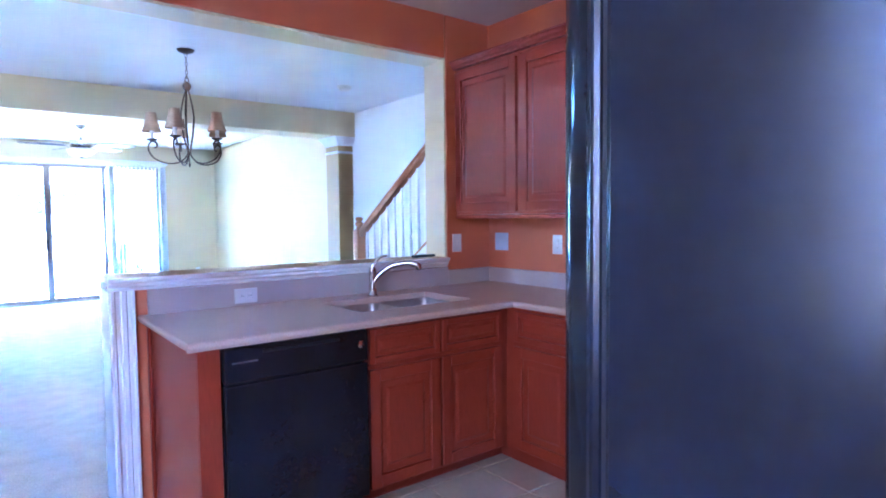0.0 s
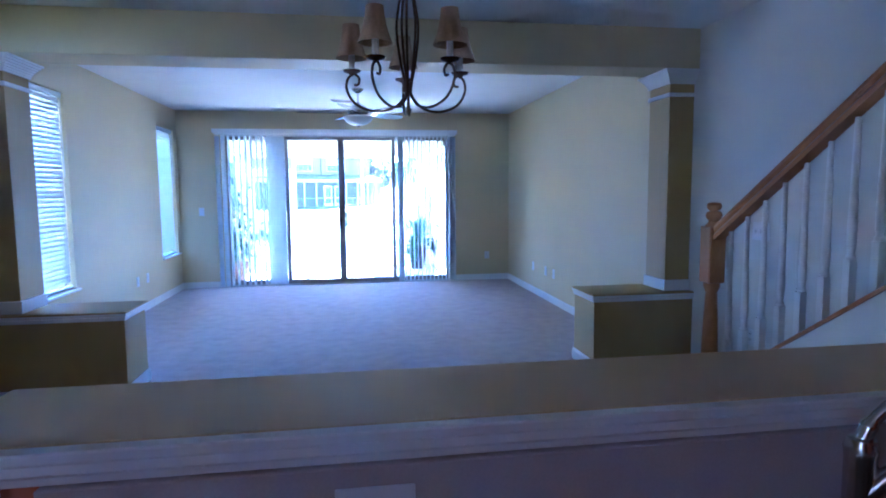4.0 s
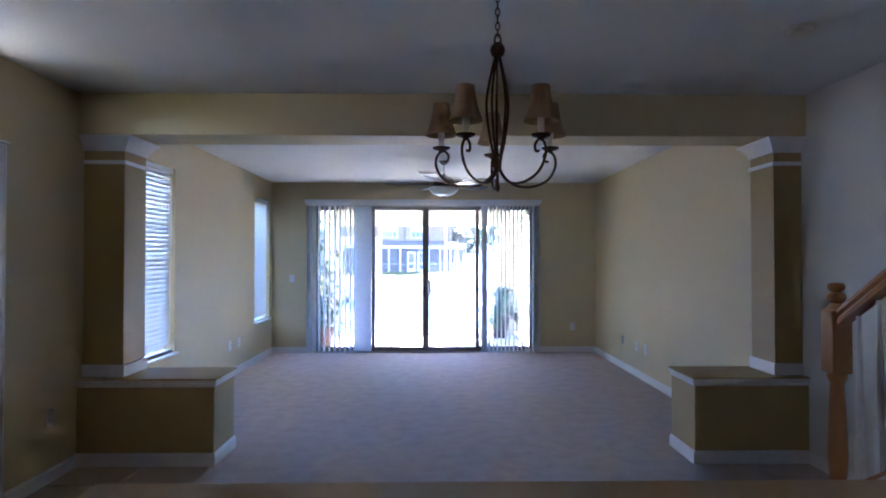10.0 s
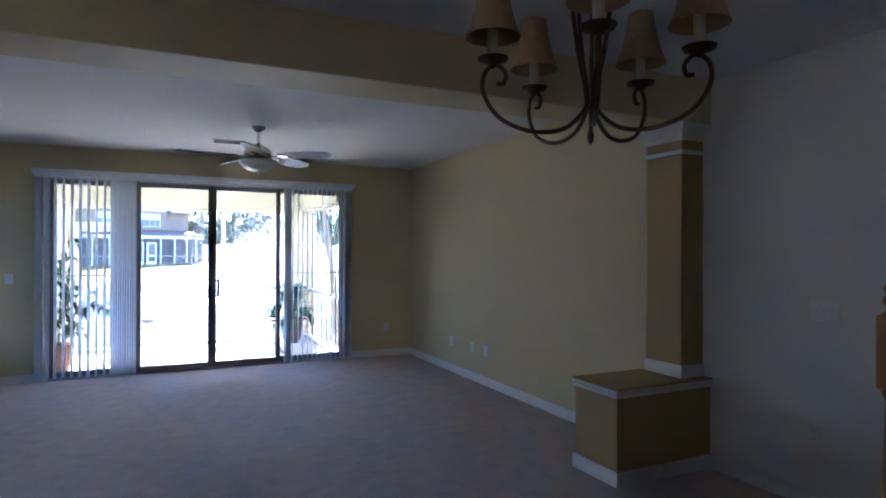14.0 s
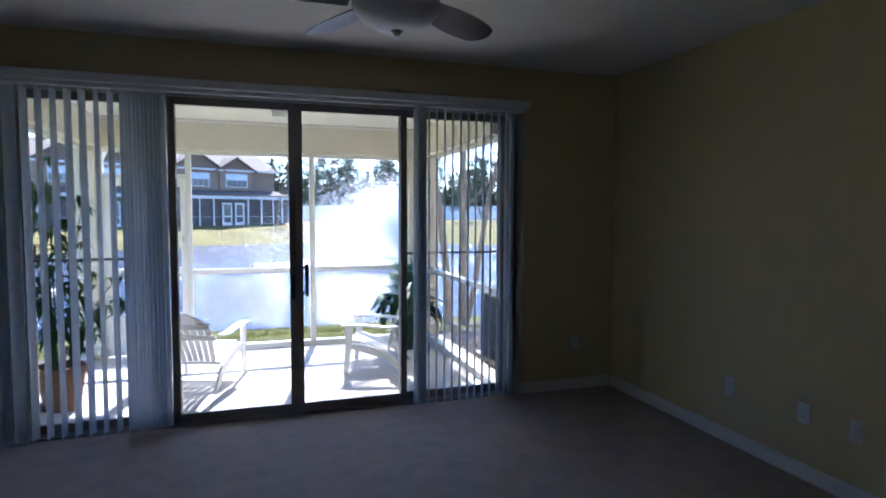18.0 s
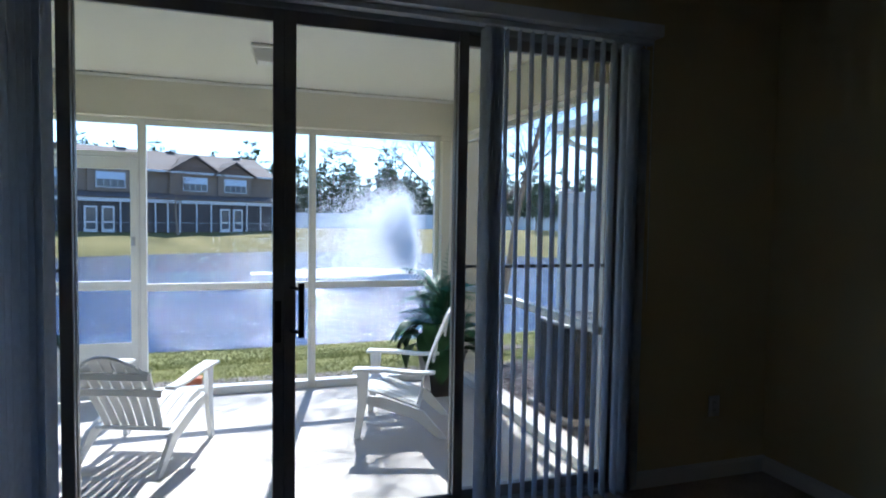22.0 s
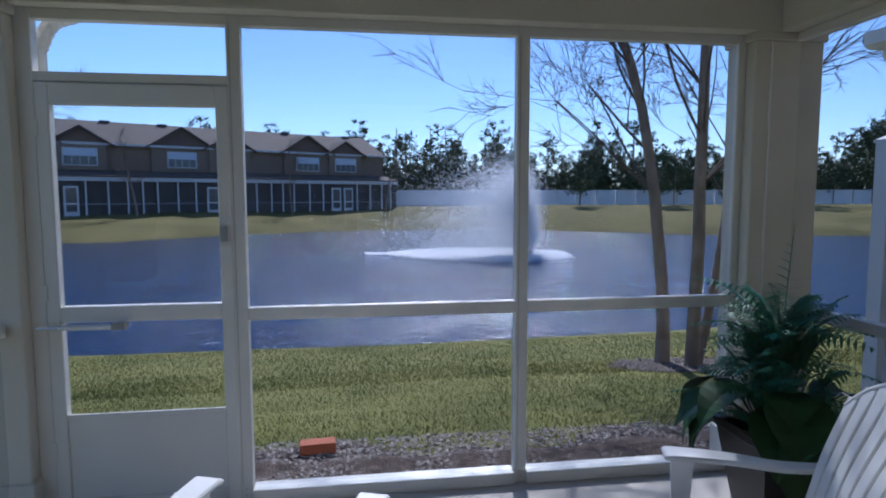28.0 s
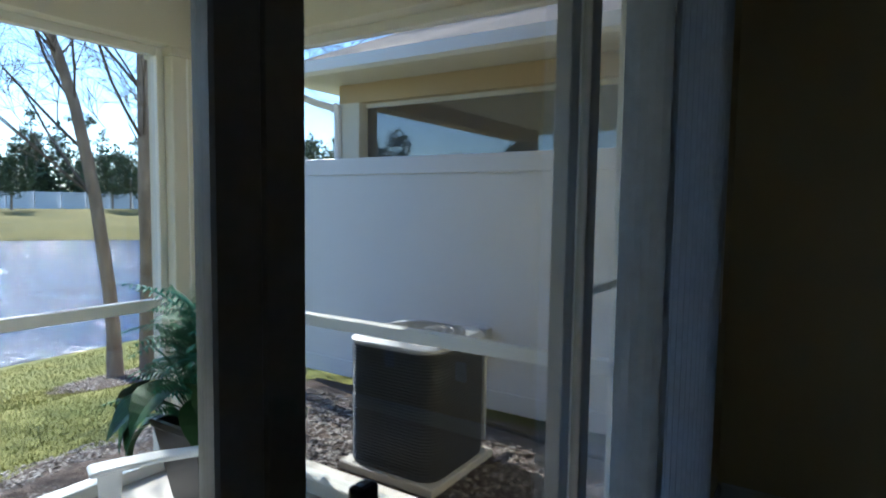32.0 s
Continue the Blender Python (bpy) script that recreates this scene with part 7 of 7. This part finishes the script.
# ---- fountain ----
def fountain():
    fx, fy = 9.36, 39.6
    t = thing("pond_fountain", fx, fy, WATER, "floating pond fountain with a dark ring float", "fountain")
    n = 28
    part("float_ring", tube(bmesh.new(), [(0.72 * math.cos(2 * PI * k / n), 0.72 * math.sin(2 * PI * k / n), 0.05) for k in range(n + 1)], 0.075, 8), M_BLACKM, t, "", True)
    part("nozzle", lathe(bmesh.new(), [(0.10, -0.05), (0.10, 0.2), (0.05, 0.28), (0.0, 0.28)], 14), M_BLACKM, t, "", True)
    for k in range(4):
        a = k * PI / 2
        part("strut", tube(bmesh.new(), [(0.08 * math.cos(a), 0.08 * math.sin(a), 0.08), (0.70 * math.cos(a), 0.70 * math.sin(a), 0.06)], 0.022, 6), M_BLACKM, t)
    rnd = np.random.RandomState(9)
    vs, fs = [], []
    def drop(x, y, z, r):
        if z < WATER + 0.01:
            return
        k = len(vs)
        vs.extend(((x + r, y, z - r * 0.6), (x - r * 0.5, y + r * 0.87, z - r * 0.6), (x - r * 0.5, y - r * 0.87, z - r * 0.6), (x, y, z + r)))
        fs.extend(((k, k + 2, k + 1), (k, k + 1, k + 3), (k + 1, k + 2, k + 3), (k + 2, k, k + 3)))
    g = 9.8

    def jet(n, el0, el_sd, v0, v_sd, drift, jit, r0, r1, wide, start=0.0, calm=0.1):
        """Droplets along ballistic paths, blown towards -x."""
        for _ in range(n):
            a = rnd.rand() * 2 * PI
            el = radians(el0 + el_sd * rnd.randn())
            v = v0 + v_sd * rnd.randn()
            tf = 2 * v * math.sin(el) / g
            tt = tf * (start + (1 - start) * rnd.rand() ** 0.8)
            w = drift * tt * tt * (calm + (1 - calm) * rnd.rand())
            x = fx + v * math.cos(el) * math.cos(a) * tt * wide - w
            y = fy + v * math.cos(el) * math.sin(a) * tt * wide - 0.12 * w
            z = WATER + 0.22 + v * math.sin(el) * tt - g / 2 * tt * tt
            j = jit * (0.3 + tt)
            drop(x + j * rnd.randn(), y + j * rnd.randn(), z + 0.5 * j * rnd.randn(), (r0 + r1 * rnd.rand()) * (1.25 - 0.55 * tt / tf))
    jet(10000, 88, 2, 8.5, 0.4, 1.6, 0.10, 0.010, 0.014, 0.3)
    jet(44000, 84, 6, 7.7, 0.9, 3.3, 0.36, 0.010, 0.016, 0.35, 0.40, 0.08)
    jet(38000, 82, 6, 6.2, 1.1, 3.4, 0.36, 0.010, 0.016, 0.35, 0.20, 0.12)
    jet(20000, 66, 9, 5.2, 1.0, 1.9, 0.14, 0.010, 0.015, 0.35)
    for _ in range(110000):
        u = rnd.rand() ** 1.15
        x = fx + 1.7 - 9.6 * u
        y = fy + (0.3 + 2.2 * math.sin(PI * min(u * 1.05 + 0.06, 1.0))) * rnd.randn() * 0.6 + 2.2 * u
        drop(x, y, WATER + 0.02 + abs(rnd.randn()) * 0.06 * (1 - 0.8 * u), 0.010 + 0.018 * rnd.rand())
    stuff_mesh("fountain_spray", vs, fs, M_SPRAY, "white fountain spray blown aside by the wind", "water spray")


fountain()


# ---- privacy fence and condenser beside the lanai ----
FX = 5.03
f = thing("privacy_fence", FX, 14.4, -0.15, "tall white vinyl privacy fence beside the lanai", "fence")
f.matrix_basis = Matrix()
for y in (12.95, 16.05):
    p = part("post", cube(FX - 0.063, y - 0.063, -0.2, FX + 0.063, y + 0.063, 1.745, 0.004), M_PVC, f)
    bm = bmesh.new()
    ring_loft(bm, [[(FX + s * a, y + q * a, z) for s, q in ((-1, -1), (1, -1), (1, 1), (-1, 1))] for a, z in ((0.072, 1.745), (0.072, 1.763), (0.012, 1.797))])
    bmesh.ops.recalc_face_normals(bm, faces=bm.faces[:])
    part("post_cap", bm, M_PVC, p)
for a, b in ((13.013, 15.987),):
    part("top_rail", cube(FX - 0.022, a, 1.60, FX + 0.022, b, 1.735, 0.004), M_PVC, f)
    part("bottom_rail", cube(FX - 0.022, a, -0.10, FX + 0.022, b, 0.04, 0.004), M_PVC, f)
    n = 10
    for k in range(n):
        part("board", cube(FX - 0.011, a + (b - a) * k / n + 0.0002, 0.041, FX + 0.011, a + (b - a) * (k + 1) / n - 0.0002, 1.599, 0.0006), M_PVC, f)
part("house_panel", cube(FX - 0.015, YN + 0.2, -0.1, FX + 0.015, 12.886, 1.71, 0.003), M_PVC, f)


def condenser():
    t = thing("air_conditioner", 4.08, 14.03, -0.145, "grey air conditioner condenser with dark louvred sides", "air conditioner")
    w, h = 0.31, 0.76
    part("pad", cube(-w - 0.015, -w - 0.015, 0.0, w + 0.015, w + 0.015, 0.05, 0.006), M_CONCRETE, t, "concrete pad")
    def rounded(half, rad, z0, z1, bev):
        bm = bmesh.new()
        ring = [(sx * (half - rad) + rad * math.cos(q), sy * (half - rad) + rad * math.sin(q)) for sx, sy, a0 in ((1, 1, 0), (-1, 1, 1), (-1, -1, 2), (1, -1, 3)) for q in [(a0 + j / 5) * PI / 2 for j in range(6)]]
        ring_loft(bm, [[(x * f, y * f, z) for x, y in ring] for f, z in ((1 - bev, z0), (1, z0 + bev * 0.3), (1, z1 - bev * 0.3), (1 - bev, z1))])
        bmesh.ops.recalc_face_normals(bm, faces=bm.faces[:])
        return bm
    part("coil", rounded(w - 0.018, 0.10, 0.05, h - 0.02, 0.0), M_ACDARK, t, "dark fine coil", True)
    bm_l = rounded(w - 0.008, 0.11, -0.0045, 0.0045, 0.02)
    me = bpy.data.meshes.new("louvre")
    bm_l.to_mesh(me)
    bm_l.free()
    me.materials.append(M_ACDARK)
    for j in range(38):
        piece("louvre", me, t, pose(0, 0, 0.075 + j * 0.0172))
    tp = part("top_cover", rounded(w, 0.12, h - 0.035, h + 0.02, 0.07), M_ACTOP, t, "light grey top cover", True)
    # solid dark disc on the closed cover, coloured as the opening's shade
    part("fan_opening_shade", lathe(bmesh.new(), [(0.0, h + 0.0205), (0.27, h + 0.0205), (0.27, h + 0.024), (0.0, h + 0.024)], 32), M_ACDARK, tp, "dark disc for the shade in the fan opening", True)
    for r in (0.05, 0.10, 0.15, 0.20, 0.25):
        n = 30
        part("guard_ring", tube(bmesh.new(), [(r * math.cos(2 * PI * k / n), r * math.sin(2 * PI * k / n), h + 0.034 - 0.03 * r) for k in range(n + 1)], 0.003, 5), M_ACTOP, tp)
    part("service_panel", cube(w - 0.02, -w + 0.03, 0.10, w + 0.006, -w + 0.20, h - 0.06, 0.003), M_ACTOP, t, "grey service panel")
    part("refrigerant_pipe", tube(bmesh.new(), smooth_path([(w, -0.2, 0.2), (w + 0.12, -0.25, 0.15), (w + 0.18, -0.6, 0.1), (w + 0.18, -1.1, 0.08)]), 0.018, 8), M_BLACKM, t, "black insulated pipe", True)


condenser()
e = thing("disconnect_box", FX - 0.012, 14.12, 0.30, "small grey electrical disconnect box with conduit on the fence", "electrical box")
part("box", cube(-0.09, -0.07, -0.02, -0.0005, 0.07, 0.20, 0.006), M_ACTOP, e)
part("cover", cube(-0.098, -0.062, -0.01, -0.0905, 0.062, 0.16, 0.003), M_ACTOP, e, "hinged grey cover")
part("conduit", tube(bmesh.new(), smooth_path([(-0.045, 0, -0.02), (-0.045, 0, -0.22), (-0.10, 0.0, -0.36), (-0.30, -0.02, -0.40)]), 0.014, 8), M_ACTOP, e, "grey flexible conduit", True)


# ---- neighbour's lanai over the fence ----
def neighbour():
    t = thing("neighbour_lanai", 6.5, 14.5, -0.15, "neighbouring tan lanai with white soffit, gutter and pillar", "building")
    t.matrix_basis = Matrix()
    x0, y1 = 5.42, 15.92
    part("pillar", cube(x0, y1 - 0.26, -0.2, x0 + 0.26, y1, 2.27, 0.006), M_STUCCO, t)
    part("beam_side", cube(x0 + 0.02, 12.0, 2.27, x0 + 0.24, y1, 2.44, 0.004), M_STUCCOT, t, "tan stucco beam")
    part("beam_front", cube(x0 + 0.24, y1 - 0.24, 2.27, 9.4, y1 - 0.02, 2.44, 0.004), M_STUCCOT, t, "tan stucco beam")
    part("soffit", cube(x0 - 0.34, 12.0, 2.441, 9.8, y1 + 0.36, 2.47), M_SOFFIT, t, "white soffit")
    part("back_wall", cube(x0, 12.0, -0.2, 9.4, 12.2, 2.44), M_STUCCOT, t, "tan stucco wall")
    part("floor", cube(x0 - 0.05, 12.2, -0.3, 9.4, y1 + 0.05, -0.05), M_CONCRETE, t)
    part("far_pillar", cube(9.1, y1 - 0.26, -0.2, 9.36, y1, 2.27), M_STUCCO, t)
    part("screen_rail", cube(x0 + 0.1, 12.2, 0.78, x0 + 0.15, y1 - 0.26, 0.83), M_SCREENFRAME, t)
    part("insect_screen", cube(x0 + 0.12, 12.2, -0.05, x0 + 0.124, y1 - 0.26, 2.23), M_SCREEN, t, "dark insect screen")
    part("screen_head", cube(x0 + 0.1, 12.2, 2.23, x0 + 0.15, y1 - 0.26, 2.269), M_SCREENFRAME, t)
    gt = part("gutter", bmesh_gutter(x0 - 0.34, 12.0, y1 + 0.36), M_TRIM, t, "white gutter")
    bm = bmesh.new()
    prism(bm, [(x0 - 0.40, 2.50), (x0 - 0.40, 2.56), (7.4, 3.55), (9.8, 2.6), (9.8, 2.5)], "y", 12.0, y1 + 0.42)
    part("roof", bm, M_ROOF, t)
    part("downspout", tube(bmesh.new(), smooth_path([(x0 - 0.30, y1 + 0.30, 2.46), (x0 - 0.29, y1 + 0.27, 2.36), (x0 - 0.16, y1 + 0.12, 2.27), (x0 - 0.03, y1 + 0.02, 2.22), (x0 - 0.02, y1 - 0.02, 2.05), (x0 - 0.02, y1 - 0.02, 0.0)]), 0.034, 8), M_TRIM, t, "white downspout")


def bmesh_gutter(x, y0, y1):
    return prism(bmesh.new(), [(x - 0.11, 2.56), (x - 0.10, 2.47), (x - 0.06, 2.442), (x - 0.002, 2.442), (x - 0.002, 2.56)], "y", y0, y1)


neighbour()


# ---- townhouses across the pond ----
HU = Vector((0.871, 0.492, 0)).normalized()
HANG = math.degrees(math.atan2(HU.y, HU.x))


def townhouse():
    """Two mirrored units, 12.4 m of the row; local x along the row, front towards -y."""
    t = thing("townhouse", 0, 0, 0, "two-storey tan townhouse with gables, white window shades and dark screened porches", "house", "townhouse row")
    W = 12.4
    part("lower_wall", cube(0, 0, -1.2, W, 9, 2.75), M_SIDING2, t)
    part("upper_wall", cube(0, 0.25, 2.75, W, 9, 5.15), M_SIDING, t)
    bm = bmesh.new()
    prism(bm, [(-0.35, 5.05), (-0.35, 5.2), (4.6, 7.55), (9.4, 5.2), (9.4, 5.05)], "x", 0, W)
    part("roof", bm, M_ROOF, t)
    part("fascia", cube(0, -0.38, 5.02, W, -0.34, 5.22), M_WHITEFAR, t)
    for gx, gw, gh, gy in ((3.0, 2.9, 1.75, -0.10), (7.3, 2.3, 1.35, -0.35)):
        bm = bmesh.new()
        prism(bm, [(gx - gw, 5.15), (gx + gw, 5.15), (gx, 5.15 + gh)], "y", gy, 4.0)
        g = part("gable", bm, M_SIDING2, t, "brown gable")
        bm = bmesh.new()
        prism(bm, [(gx - gw - 0.3, 5.0), (gx - gw - 0.05, 5.0), (gx, 5.05 + gh), (gx + gw + 0.05, 5.0), (gx + gw + 0.3, 5.0), (gx, 5.27 + gh)], "y", gy - 0.3, 4.6)
        part("gable_roof", bm, M_ROOFDARK, g, "dark shingle gable roof")
        part("bay", cube(gx - gw + 0.35, gy - 0.02, 2.9, gx + gw - 0.35, 0.24, 5.14), M_SIDING, t)
        w = part("window", cube(gx - 1.28, gy - 0.10, 3.25, gx + 1.28, gy - 0.021, 4.72), M_WHITEFAR, t, "white-framed window with a pale shade half down")
        for k in range(2):
            a = gx - 1.18 + k * 1.20
            part("shade", cube(a, gy - 0.13, 4.05, a + 1.14, gy - 0.101, 4.64), M_WINSHADE, w, "pale shade")
            part("pane", cube(a, gy - 0.125, 3.34, a + 1.14, gy - 0.101, 4.03), M_WINDARK, w)
            part("muntin", cube(a + 0.55, gy - 0.14, 3.34, a + 0.59, gy - 0.126, 4.03), M_WHITEFAR, w)
    bm = bmesh.new()
    prism(bm, [(-2.9, 2.25), (-2.9, 2.36), (0.24, 2.95), (0.24, 2.25)], "x", 0.0, W)
    part("porch_roof", bm, M_ROOFDARK, t, "dark porch roof")
    part("porch_beam", cube(0, -2.86, 1.92, W, -2.7, 2.249), M_WHITEFAR, t)
    # opaque sheet: screen and the porch's inner shade in one dark colour
    part("porch_screen_shade", cube(0.02, -2.62, -1.0, W - 0.02, -2.58, 1.92), M_PORCHDARK, t, "dark insect screen")
    for x in (0.25, 1.9, 3.4, 7.3, 8.9, 10.35, 11.5):
        part("porch_post", cube(x - 0.06, -2.86, -1.2, x + 0.06, -2.74, 1.919), M_WHITEFAR, t)
    for x in (4.35, 5.75):
        d = part("porch_door", cube(x, -2.84, -1.0, x + 1.05, -2.7, 1.5), M_WHITEFAR, t, "white porch door")
        part("door_pane", cube(x + 0.15, -2.86, 0.15, x + 0.9, -2.842, 1.35), M_WINDARK, d)
        part("door_pane", cube(x + 0.15, -2.86, -0.55, x + 0.9, -2.842, 0.02), M_WINDARK, d)
    part("mid_rail", cube(0, -2.8, 0.02, W, -2.74, 0.06), M_WHITEFAR, t)
    for x in (2.0, 9.5):
        part("roof_vent", cube(x, 4.2, 7.35, x + 0.8, 5.0, 7.62), M_ROOFDARK, t)
    return t


M_ROOFPALE = material("pale_shingle_roof", (0.46, 0.44, 0.42), 0.8, var=0.08, scale=0.7, fine=6, bump=0.02)
M_ROOFDARK = material("dark_brown_shingle", (0.11, 0.085, 0.07), 0.95, var=0.15, scale=0.7, fine=6, bump=0.03)
HEND = Vector((4.1, 80.8, 0.0))   # east end of the row
house = townhouse()
for k in range(4):
    p = HEND - HU * (12.4 * (k + 1))
    m = pose(p.x, p.y, 0.72, 0, 0, HANG)
    if k == 0:
        house.matrix_basis = m
    else:
        copy_thing(house, m)
for x, y, a in ((-52.0, 52.0, 8.0), (-65.0, 50.5, 8.0)):
    copy_thing(house, pose(x, y, 0.7, 0, 0, a))

# far white fence
f = thing("far_fence", 20, 82, -0.5, "long white vinyl fence along the far bank", "fence")
f.matrix_basis = Matrix()
for k in range(26):
    x = 5.2 + k * 2.44
    y = 83.0 - 0.10 * (x - 4)
    part("panel", cube(x, y, -1.0, x + 2.32, y + 0.06, 2.06), M_FARFENCE, f)
    part("post", cube(x + 2.32, y - 0.04, -1.0, x + 2.44, y + 0.10, 2.16), M_FARFENCE, f)


# ---- woods beyond ----
def woods():
    rnd = np.random.RandomState(12)
    vs, fs = [], []
    tv, tf = [], []
    def clump(c, s, n):
        for _ in range(n):
            d = rnd.randn(3)
            d /= np.linalg.norm(d) + 1e-6
            p = c + d * s * (rnd.rand() ** 0.4) * np.array((1, 1, 0.62))
            e = rnd.randn(3, 3) * 0.24 * s
            k = len(vs)
            vs.extend((tuple(p + e[0]), tuple(p + e[1]), tuple(p + e[2])))
            fs.append((k, k + 1, k + 2))
    def trunk(x, y, z, h, r):
        k = len(tv)
        for zz, q in ((z - 0.5, r), (z + h, r * 0.4)):
            for j in range(4):
                tv.append((x + q * math.cos(j * PI / 2), y + q * math.sin(j * PI / 2), zz))
        for j in range(4):
            tf.append((k + j, k + (j + 1) % 4, k + 4 + (j + 1) % 4, k + 4 + j))
    for k in range(430):
        x = -70 + 200 * rnd.rand()
        y = 98 + 30 * rnd.rand()
        tall = rnd.rand() < 0.17
        h = 7.0 + 3.2 * rnd.rand() + (4.2 if tall else 0)
        z = -0.2
        trunk(x, y, z, h * 0.95, 0.15)
        if tall:
            for j in range(8):
                clump(np.array((x + 0.8 * rnd.randn(), y + 0.8 * rnd.randn(), z + h * (0.62 + 0.38 * rnd.rand()))), 0.5 + 0.45 * rnd.rand(), 26)
        else:
            n = 13
            for j in range(n):
                u = j / (n - 1)
                wd = (2.0 * (1 - 0.7 * u)) * (0.7 + 0.5 * rnd.rand())
                clump(np.array((x + wd * 0.5 * rnd.randn(), y + 0.5 * rnd.randn(), z + h * (0.06 + 0.92 * u))), 1.45 - 0.75 * u, 30)
    for k in range(900):
        x, y = -70 + 200 * rnd.rand(), 97 + 8 * rnd.rand()
        clump(np.array((x, y, 0.2 + 4.2 * rnd.rand() ** 1.2)), 1.3 + 0.6 * rnd.rand(), 36)
    stuff_mesh("woods", vs, fs, M_LEAF, "dark pine and oak woods behind the fence", "woods")
    stuff_mesh("woods_trunks", tv, tf, M_BARK, "bare pine trunks in the woods", "woods")


woods()


def leafy_tree(x, y, h, seed, label):
    rnd = np.random.RandomState(seed)
    z = ground_h(x, y)
    t = thing("leafy_tree", x, y, z, label, "tree", "bank trees")
    part("trunk", tube(bmesh.new(), [(0, 0, -0.2), (0.05, 0.02, h * 0.25), (0.1, 0.0, h * 0.6)], [0.12, 0.09, 0.05], 7), M_BARK, t, "", True)
    vs, fs = [], []
    for j in range(46):
        a = rnd.rand() * 6.28
        u = rnd.rand()
        r = h * 0.34 * math.sin(PI * (0.15 + 0.8 * u)) * (0.4 + 0.6 * rnd.rand())
        c = np.array((r * math.cos(a), r * math.sin(a), h * (0.28 + 0.72 * u)))
        for _ in range(34):
            d = rnd.randn(3) * h * 0.055
            e = rnd.randn(3, 3) * h * 0.022
            k = len(vs)
            vs.extend((tuple(c + d + e[0]), tuple(c + d + e[1]), tuple(c + d + e[2])))
            fs.append((k, k + 1, k + 2))
    me = bpy.data.meshes.new("crown")
    me.from_pydata(vs, [], fs)
    me.materials.append(M_LEAF)
    o = new("crown", me)
    o.parent = t


for x, y, h, s in ((25.0, 74.0, 4.4, 1), (33.0, 72.0, 6.0, 2), (36.5, 75.0, 5.5, 3), (47, 70, 7.5, 4), (54, 66, 8.5, 6), (61, 62, 9.0, 7), (42, 73, 5.0, 8)):
    leafy_tree(x, y, h, s, "evergreen tree with a dense dark crown on the far bank")


# ---- house beyond the far fence ----
h = thing("distant_house", 60.0, 93.0, -0.3, "two-storey taupe house with a pale hipped roof beyond the far fence", "house", rz=-30)
part("wall", cube(-4.0, -4.0, 0, 4.0, 4.0, 9.4), M_SIDING, h)
bm = bmesh.new()
ring_loft(bm, [[(s * a, q * a, z) for s, q in ((-1, -1), (1, -1), (1, 1), (-1, 1))] for a, z in ((4.6, 9.4), (4.6, 9.65), (0.5, 11.8))])
bmesh.ops.recalc_face_normals(bm, faces=bm.faces[:])
part("roof", bm, M_ROOFPALE, h, "pale hipped roof")
for z in (1.2, 5.6):
    for x in (-2.6, 0.0, 2.6):
        w = part("window", cube(x - 0.6, -4.08, z, x + 0.6, -4.0, z + 1.7), M_WHITEFAR, h)
        part("pane", cube(x - 0.5, -4.12, z + 0.1, x + 0.5, -4.081, z + 1.6), M_WINDARK, w)


def hedge_shrub(x, y, w, hgt, seed):
    rnd = np.random.RandomState(seed)
    t = thing("hedge_shrub", x, y, ground_h(x, y), "rounded dark evergreen shrub by the far fence", "shrub", "far shrubs")
    vs, fs = [], []
    for _ in range(1500):
        d = rnd.randn(3)
        d /= np.linalg.norm(d)
        r = rnd.rand() ** 0.25
        c = np.array((d[0] * w * r, d[1] * w * r, hgt * 0.5 + d[2] * hgt * 0.5 * r))
        e = rnd.randn(3, 3) * 0.14
        k = len(vs)
        vs.extend((tuple(c + e[0]), tuple(c + e[1]), tuple(c + e[2])))
        fs.append((k, k + 1, k + 2))
    me = bpy.data.meshes.new("foliage")
    me.from_pydata(vs, [], fs)
    me.materials.append(M_LEAF)
    o = new("foliage", me)
    o.parent = t


for k, (x, y, w, hg) in enumerate(((47.0, 81.0, 1.7, 3.6), (50.5, 80.6, 1.8, 3.9), (54.0, 80.2, 1.7, 3.4), (58.5, 79.8, 2.2, 4.2))):
    hedge_shrub(x, y, w, hg, k)
for x, y, hg, s in ((66.0, 78.0, 10.0, 41), (72.0, 76.0, 11.5, 42), (80.0, 72.0, 12.0, 43), (88.0, 66.0, 11.0, 44), (95, 58, 12, 45)):
    leafy_tree(x, y, hg, s, "tall evergreen tree with a dense dark crown beyond the pond")


# ---- floor tiles ----
def tiles():
    s, g = 0.33, 0.006
    me_bm = cube(-(s - g) / 2, -(s - g) / 2, 0, (s - g) / 2, (s - g) / 2, 0.012, 0.0025)
    me = bpy.data.meshes.new("tile")
    me_bm.to_mesh(me)
    me_bm.free()
    me.materials.append(M_TILE)
    for parent, x0, x1, y0, y1 in ((tile_floor, XW, XKE, YS, YK), (entry_floor, XW, TILE_X, YK + 0.02, BEAM0)):
        nx, ny = int((x1 - x0) / s), int((y1 - y0) / s)
        sx, sy = (x1 - x0) / nx, (y1 - y0) / ny
        for i in range(nx):
            for j in range(ny):
                piece("tile", me, parent, pose(x0 + (i + 0.5) * sx, y0 + (j + 0.5) * sy, -0.012) @ Matrix.Diagonal((sx / s, sy / s, 1, 1)))


tiles()
